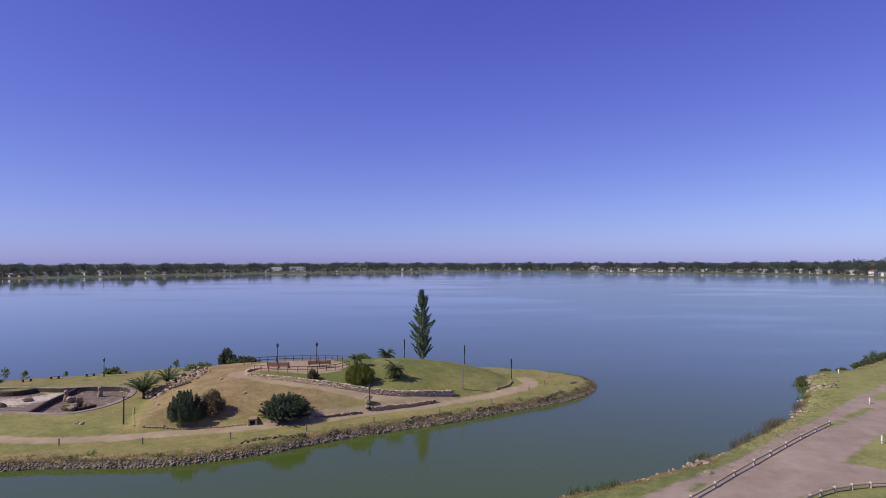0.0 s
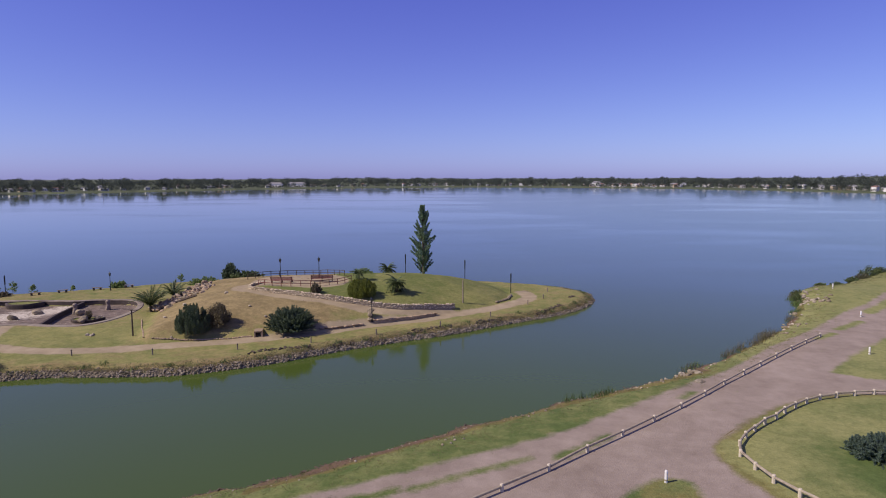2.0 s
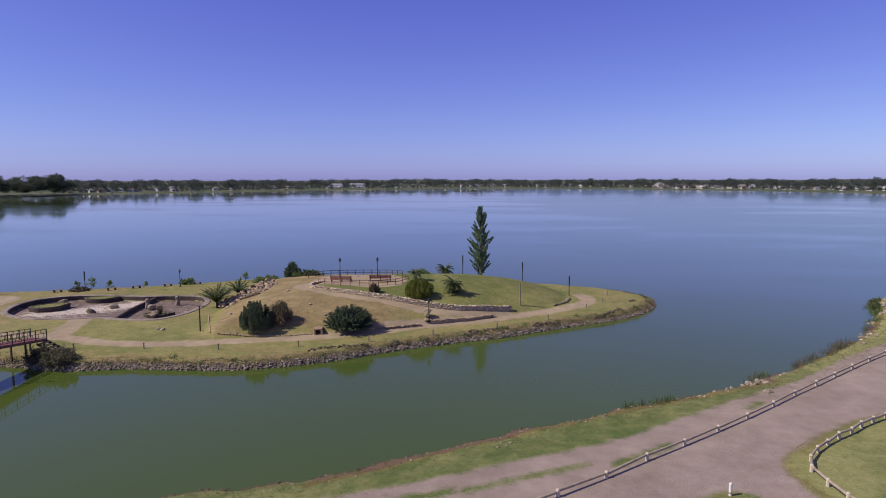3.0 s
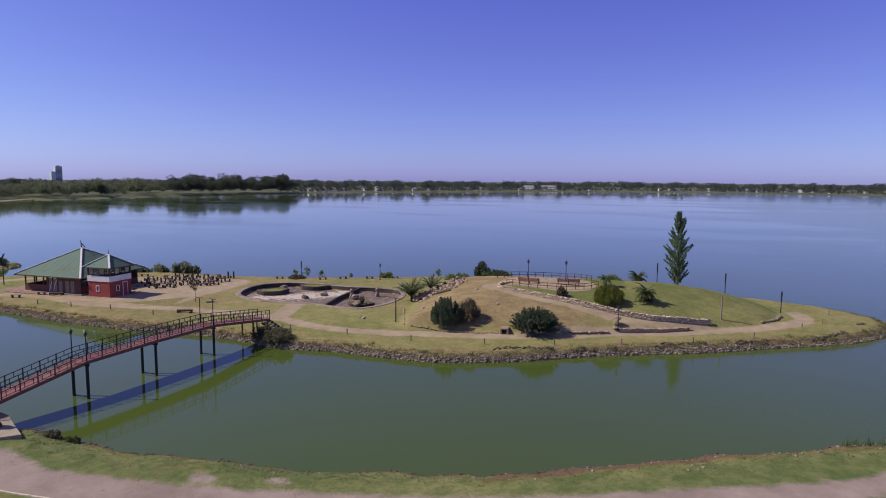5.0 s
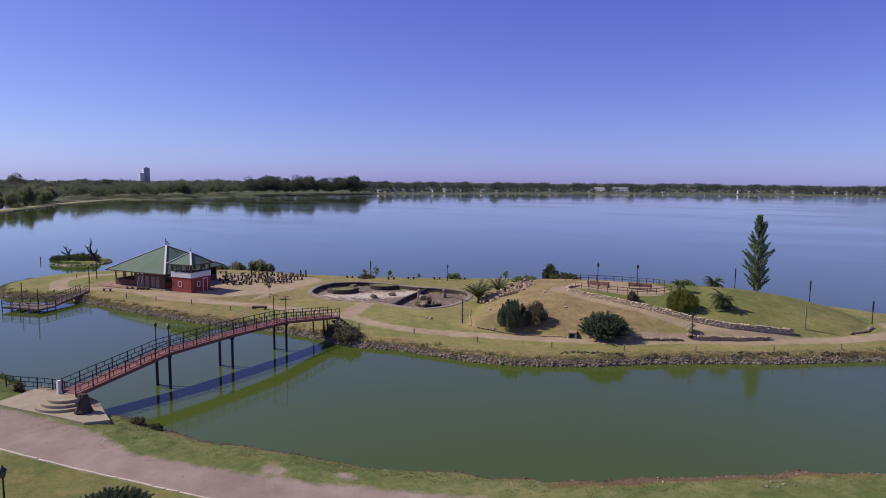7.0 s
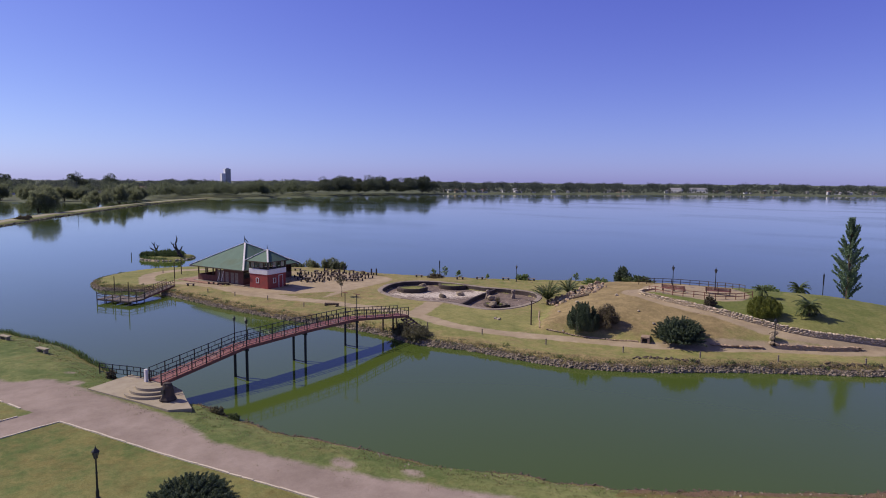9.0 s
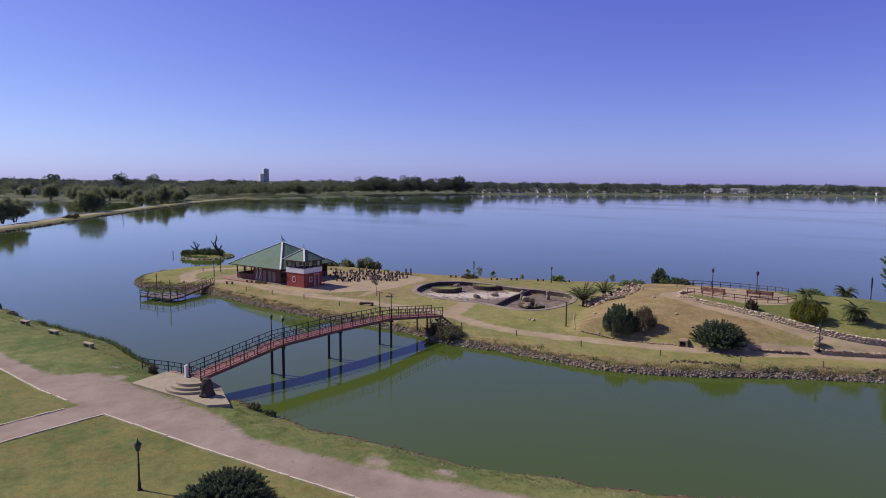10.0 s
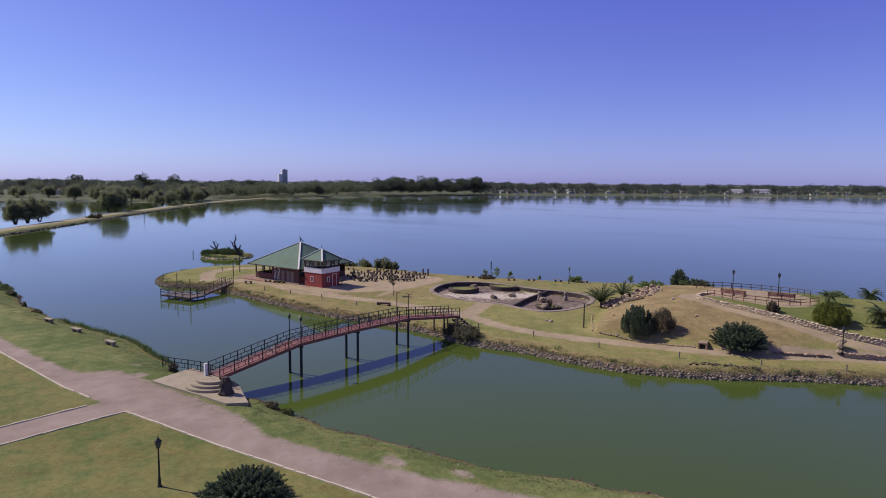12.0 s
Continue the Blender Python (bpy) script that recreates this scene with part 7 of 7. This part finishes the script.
def bank_spots(step, inset, seed, wander=0.2):
    g = np.random.default_rng(seed)
    s = np.arange(0, L[-1], step) + g.uniform(-0.3, 0.3, len(np.arange(0, L[-1], step))) * step
    q = np.stack([np.interp(s, L, edge[:, 0]), np.interp(s, L, edge[:, 1])], 1)
    t = np.stack([np.interp(s + 0.5, L, edge[:, 0]), np.interp(s + 0.5, L, edge[:, 1])], 1) - q
    nrm = np.stack([-t[:, 1], t[:, 0]], 1) / np.maximum(np.linalg.norm(t, axis=1, keepdims=True), 1e-6)
    q = q + nrm * (inset + g.normal(0, wander, len(s)))[:, None]
    return q, isle_height(q[:, 0], q[:, 1])


def tuft_band(name, label, step, inset, h, seed, material, blade=0.035, per=26, wander=0.25):
    g = np.random.default_rng(seed)
    q, z = bank_spots(step, inset, seed, wander)
    c = np.repeat(np.c_[q, z], per, 0) + g.normal(0, 1, (len(q) * per, 3)) * [0.22, 0.22, 0]
    n = len(c)
    Lb = h * g.uniform(0.4, 1.15, n)[:, None]
    d = g.normal(size=(n, 3)) * [0.55, 0.55, 0.1] + [0, 0, 1]
    d /= np.linalg.norm(d, axis=1, keepdims=True)
    s = np.cross(d, g.normal(size=(n, 3)))
    s /= np.linalg.norm(s, axis=1, keepdims=True)
    v = np.stack([c - s * blade - d * 0.05, c + s * blade - d * 0.05, c + d * Lb], 1).reshape(-1, 3)
    me = mesh_from(name, v.tolist(), np.arange(3 * n).reshape(-1, 3).tolist())
    return tagged(part_of(name, me, material), label, "grass", kind="stuff")


def rubble_core():
    """A continuous bulging ribbon of packed rubble from the lake bed up to the turf, swelling every metre or two."""
    s_ = np.arange(0, L[-1], 0.14)
    q = np.stack([np.interp(s_, L, edge[:, 0]), np.interp(s_, L, edge[:, 1])], 1)
    t = np.gradient(q, axis=0)
    nrm = np.stack([-t[:, 1], t[:, 0]], 1) / np.maximum(np.linalg.norm(t, axis=1, keepdims=True), 1e-6)
    g = np.random.default_rng(84)
    swell = 0.5 + 0.5 * abs(np.sin(s_ * 2.1 + 1.4 * np.sin(s_ * 0.31)))
    low = np.interp(q[:, 0], [-60, -40, 2, 10], [0.78, 0.9, 0.85, 0.6])
    prof = [(-0.22, -0.4), (-0.20, 0.02), (-0.16, 0.16), (-0.04, 0.32), (0.14, 0.46), (0.36, 0.55), (0.62, 0.60), (0.85, 0.42)]
    V = np.concatenate([np.c_[q + nrm * (o + 0.22 * (1 - swell) + g.normal(0, 0.035, len(s_)))[:, None], (z * low * (0.86 + 0.16 * swell) if z > 0 else np.full(len(s_), z)) + g.normal(0, 0.03, len(s_))] for o, z in prof])
    m = len(s_)
    F = [(i * m + j, i * m + j + 1, (i + 1) * m + j + 1, (i + 1) * m + j) for i in range(len(prof) - 1) for j in range(m - 1)]
    return mesh_from("rubble_core", V.tolist(), F), swell, s_, q, nrm, low


STONE_TONES = ((0.135, 0.112, 0.080), (0.345, 0.29, 0.218), 2.6, 0.95)
BANK_STONE = surface("bank_stone", *STONE_TONES, grain=11, relief=0.8, dist=0.04, stain=(0.15, 0.13, 0.075), random_piece=0.28, cover=0.55)
BANK_RUBBLE = surface("bank_rubble", *STONE_TONES, grain=11, relief=0.8, dist=0.04, stain=(0.15, 0.13, 0.075), random_piece=0.28, cover=0.55, joined_pieces=True)
BANK_CORE = surface("bank_core", (0.085, 0.072, 0.05), (0.20, 0.17, 0.12), 3.0, 0.95, grain=7, relief=0.9, dist=0.06)
tuft_band("bank_grass", "dry straw-coloured grass overhanging the stone bank", 0.12, 0.42, 0.19, 81, STRAW, 0.022, 28, 0.26)
tuft_band("bank_moss", "short green grass along the bank's lip", 0.16, 0.85, 0.12, 88, SHRUB, 0.022, 22, 0.35)
tuft_band("bank_weeds", "green weeds on the stone bank", 2.9, 0.75, 0.4, 82, REED, 0.04, 30, 0.4)
revetment = tagged(thing("stone_bank"), "rough grey bank of packed stones above the waterline", "stone bank")
core, swell, s_, q_, nrm_, low_ = rubble_core()
part_of("rubble_core", core, BANK_CORE, revetment, "dark packed rubble and soil")
PEBBLES = [dyed(m, BANK_STONE) for m in BOULDERS]
shape = [(np.array([v.co for v in m.vertices]), np.array([p.vertices for p in m.polygons])) for m in BOULDERS]
g = np.random.default_rng(85)
loose_v, loose_f, total, count = [], [], 0, 0
for row, (o, z) in enumerate(((-0.23, 0.0), (-0.19, 0.12), (-0.09, 0.28), (0.05, 0.42), (0.26, 0.53), (0.50, 0.59))):
    run = 0.0
    while run < L[-1] - 0.2:
        size = g.uniform(0.14, 0.32) * (1.15 if row < 2 else 0.9)
        i = min(int(run / 0.14), len(s_) - 1)
        x, y = q_[i] + nrm_[i] * (o + 0.035 + 0.22 * (1 - swell[i]) + g.normal(0, 0.05))
        zz = z * low_[i] * (0.86 + 0.16 * swell[i]) + g.normal(0, 0.03)
        turn = pose(x, y, zz, g.uniform(-40, 40), g.uniform(-40, 40), g.uniform(0, 360)) @ Matrix.Diagonal((size * g.uniform(0.9, 1.4), size, size * g.uniform(0.8, 1.2), 1))
        k = int(g.integers(0, 6))
        if -26 < x < -8 and 0 < row < 5 and count < 298:
            ob = new("stone", PEBBLES[k])
            ob.parent = revetment
            ob.matrix_basis = turn
            count += 1
        else:
            pts, faces = shape[k]
            loose_v.append(np.c_[pts, np.ones(len(pts))] @ np.array(turn).T[:, :3])
            loose_f.append(faces + total)
            total += len(pts)
        run += size * g.uniform(0.8, 1.15)
rest = part_of("rubble", mesh_from("rubble", np.vstack(loose_v).tolist(), np.vstack(loose_f).tolist()), BANK_RUBBLE, revetment)
tagged(rest, kind="stuff")

# dark stones along the causeway's waterline
line = smooth_line(CAUSE, False, 6)
d = np.gradient(line, axis=0)
side = np.stack([-d[:, 1], d[:, 0]], 1) / np.linalg.norm(d, axis=1, keepdims=True)
loose_v, loose_f, total = [], [], 0
for i in range(2600):
    j, k = int(g.integers(0, len(line) - 1)), int(g.integers(0, 6))
    if g.random() > 0.55 + 0.45 * math.sin(j * 0.21) * math.sin(j * 0.057):
        continue
    f = g.random()
    x, y = line[j] * f + line[j + 1] * (1 - f) + side[j] * (-6.0 + g.normal(0, 0.45))
    size = g.uniform(0.35, 1.25)
    turn = pose(x, y, g.uniform(-0.05, 0.25), g.uniform(-30, 30), g.uniform(-30, 30), g.uniform(0, 360)) @ Matrix.Diagonal((size * 1.3, size, size * 0.8, 1))
    pts, faces = shape[k]
    loose_v.append(np.c_[pts, np.ones(len(pts))] @ np.array(turn).T[:, :3])
    loose_f.append(faces + total)
    total += len(pts)
DARK_STONE = surface("wet_dark_stone", (0.045, 0.04, 0.032), (0.16, 0.14, 0.11), 1.2, 0.85, grain=8, relief=0.6, dist=0.05)
tagged(part_of("causeway_stones", mesh_from("causeway_stones", np.vstack(loose_v).tolist(), np.vstack(loose_f).tolist()), DARK_STONE), "dark broken stones along the causeway's waterline", "stones", kind="stuff")

SCARP = surface("eroded_soil", (0.05, 0.04, 0.028), (0.125, 0.098, 0.062), 3.0, 0.95, grain=14, relief=0.7, dist=0.04)


def scarp(pts, scale=1.0, drop=0.0):
    """An eroded lip of dark soil under the turf."""
    g = random.Random(len(pts) * 7)
    line = smooth_line(pts, False, 6)
    bm = bmesh.new()
    for a, b in zip(line, line[1:]):
        for _ in range(3):
            t = g.random()
            x, y = a[0] + (b[0] - a[0]) * t + g.gauss(0, 0.12), a[1] + (b[1] - a[1]) * t + g.gauss(0, 0.12)
            m = pose(x, y, height(x, y) + 0.02 - drop, g.uniform(-20, 20), g.uniform(-20, 20), g.uniform(0, 360)) @ Matrix.Diagonal((g.uniform(0.3, 0.8), g.uniform(0.16, 0.34) * scale, g.uniform(0.10, 0.24) * scale, 1))
            old = len(bm.verts)
            bm.from_mesh(BOULDERS[g.randrange(6)])
            bm.verts.ensure_lookup_table()
            for v in bm.verts[old:]:
                v.co = m @ v.co
    return tagged(part("soil_scarp", bm, SCARP), "ragged dark eroded soil edge in the bank's turf", "soil edge", "eroded edges", kind="stuff")


for pts in ([(-21.3, 62.7), (-18.4, 64.1), (-15.6, 65.6)], [(-13.4, 66.8), (-11.7, 67.8), (-9.6, 69.4)], [(-5.8, 71.8), (-3.4, 73.6), (-0.6, 75.4)], [(2.4, 77.4), (4.0, 78.5), (5.5, 79.6)], [(10.6, 83.0), (12.0, 84.4), (13.4, 86.2), (14.6, 87.8)], [(16.8, 93.0), (17.4, 94.2)]):
    scarp(pts)

lip = SHORE[(SHORE[:, 0] > -118) & (SHORE[:, 0] < 40)]
for i in range(0, len(lip) - 6, 6):
    scarp([tuple(p) for p in lip[i:i + 7:2]], 0.75, 0.06)

near = SHORE[(SHORE[:, 0] > -120) & (SHORE[:, 0] < 85)]
edge, L = near, np.r_[0, np.cumsum(np.linalg.norm(np.diff(near, axis=0), axis=1))]
g = np.random.default_rng(95)
for name, label, count, off, wander, h, material in (("shore_grass", "rough green grass along the lake bank", 3200, 3.0, 1.6, 0.07, GRASS), ("shore_straw", "dry yellow grass along the lake bank", 2600, 3.0, 1.4, 0.08, STRAW)):
    s = g.uniform(0, L[-1], count)
    q = np.stack([np.interp(s, L, edge[:, 0]), np.interp(s, L, edge[:, 1])], 1)
    t = np.stack([np.interp(s + 1, L, edge[:, 0]), np.interp(s + 1, L, edge[:, 1])], 1) - q
    nrm = np.stack([t[:, 1], -t[:, 0]], 1) / np.maximum(np.linalg.norm(t, axis=1, keepdims=True), 1e-6)
    q = q + nrm * abs(off + g.normal(0, wander, count))[:, None] * 0.9
    per = 12
    c = np.repeat(np.c_[q, bank_height(q[:, 0], q[:, 1])], per, 0) + g.normal(0, 1, (count * per, 3)) * [0.16, 0.16, 0]
    n = len(c)
    d = g.normal(size=(n, 3)) * [0.6, 0.6, 0.1] + [0, 0, 1]
    d /= np.linalg.norm(d, axis=1, keepdims=True)
    w = np.cross(d, g.normal(size=(n, 3)))
    w /= np.linalg.norm(w, axis=1, keepdims=True)
    v = np.stack([c - w * 0.02 - d * 0.04, c + w * 0.02 - d * 0.04, c + d * h * g.uniform(0.4, 1.2, n)[:, None]], 1).reshape(-1, 3)
    tagged(part_of(name, mesh_from(name, v.tolist(), np.arange(3 * n).reshape(-1, 3).tolist()), material), label, "grass", kind="stuff")


def gravel(name, label, x0, x1, count, reach, size, material, seed):
    """Small broken stones strewn over a stretch of the waterline."""
    g = np.random.default_rng(seed)
    line = edge[(edge[:, 0] > x0) & (edge[:, 0] < x1)]
    i = g.integers(0, len(line) - 1, count)
    t = g.uniform(0, 1, count)[:, None]
    q = line[i] * (1 - t) + line[i + 1] * t
    d = line[i + 1] - line[i]
    q = q + np.stack([d[:, 1], -d[:, 0]], 1) / np.linalg.norm(d, axis=1, keepdims=True) * (reach * g.uniform(0.1, 1, count) ** 1.3)[:, None]
    z = bank_height(q[:, 0], q[:, 1])
    corner = np.array([(1, 0, 0), (-0.4, 0.9, 0), (-0.5, -0.8, 0), (0.1, 0, 0.75)])
    s = size * g.uniform(0.3, 1.3, count) ** 1.5
    a = g.uniform(0, 6.28, count)
    r = corner[None] * g.uniform(0.6, 1.3, (count, 4, 1)) * s[:, None, None]
    v = np.stack([r[..., 0] * np.cos(a)[:, None] - r[..., 1] * np.sin(a)[:, None], r[..., 0] * np.sin(a)[:, None] + r[..., 1] * np.cos(a)[:, None], r[..., 2]], -1) + np.c_[q, z - 0.01][:, None]
    k = np.arange(count)[:, None] * 4
    faces = np.concatenate([k + f for f in ((0, 1, 3), (1, 2, 3), (2, 0, 3))])
    return tagged(part_of(name, mesh_from(name, v.reshape(-1, 3).tolist(), faces.tolist()), material), label, "gravel", kind="stuff")


SHINGLE = surface("rust_shingle", (0.10, 0.065, 0.045), (0.26, 0.17, 0.12), 3.0, 0.9, grain=12)
gravel("shore_gravel", "small pale broken stones along the waterline", -30, 60, 300, 2.4, 0.075, PALE_ROCK, 301)
gravel("shore_shingle", "small rust-brown stones along the waterline", -30, 40, 2400, 2.0, 0.055, SHINGLE, 302)
gravel("bank_shingle", "scattered small stones on the western bank", -110, -30, 500, 1.0, 0.07, ROCK, 303)
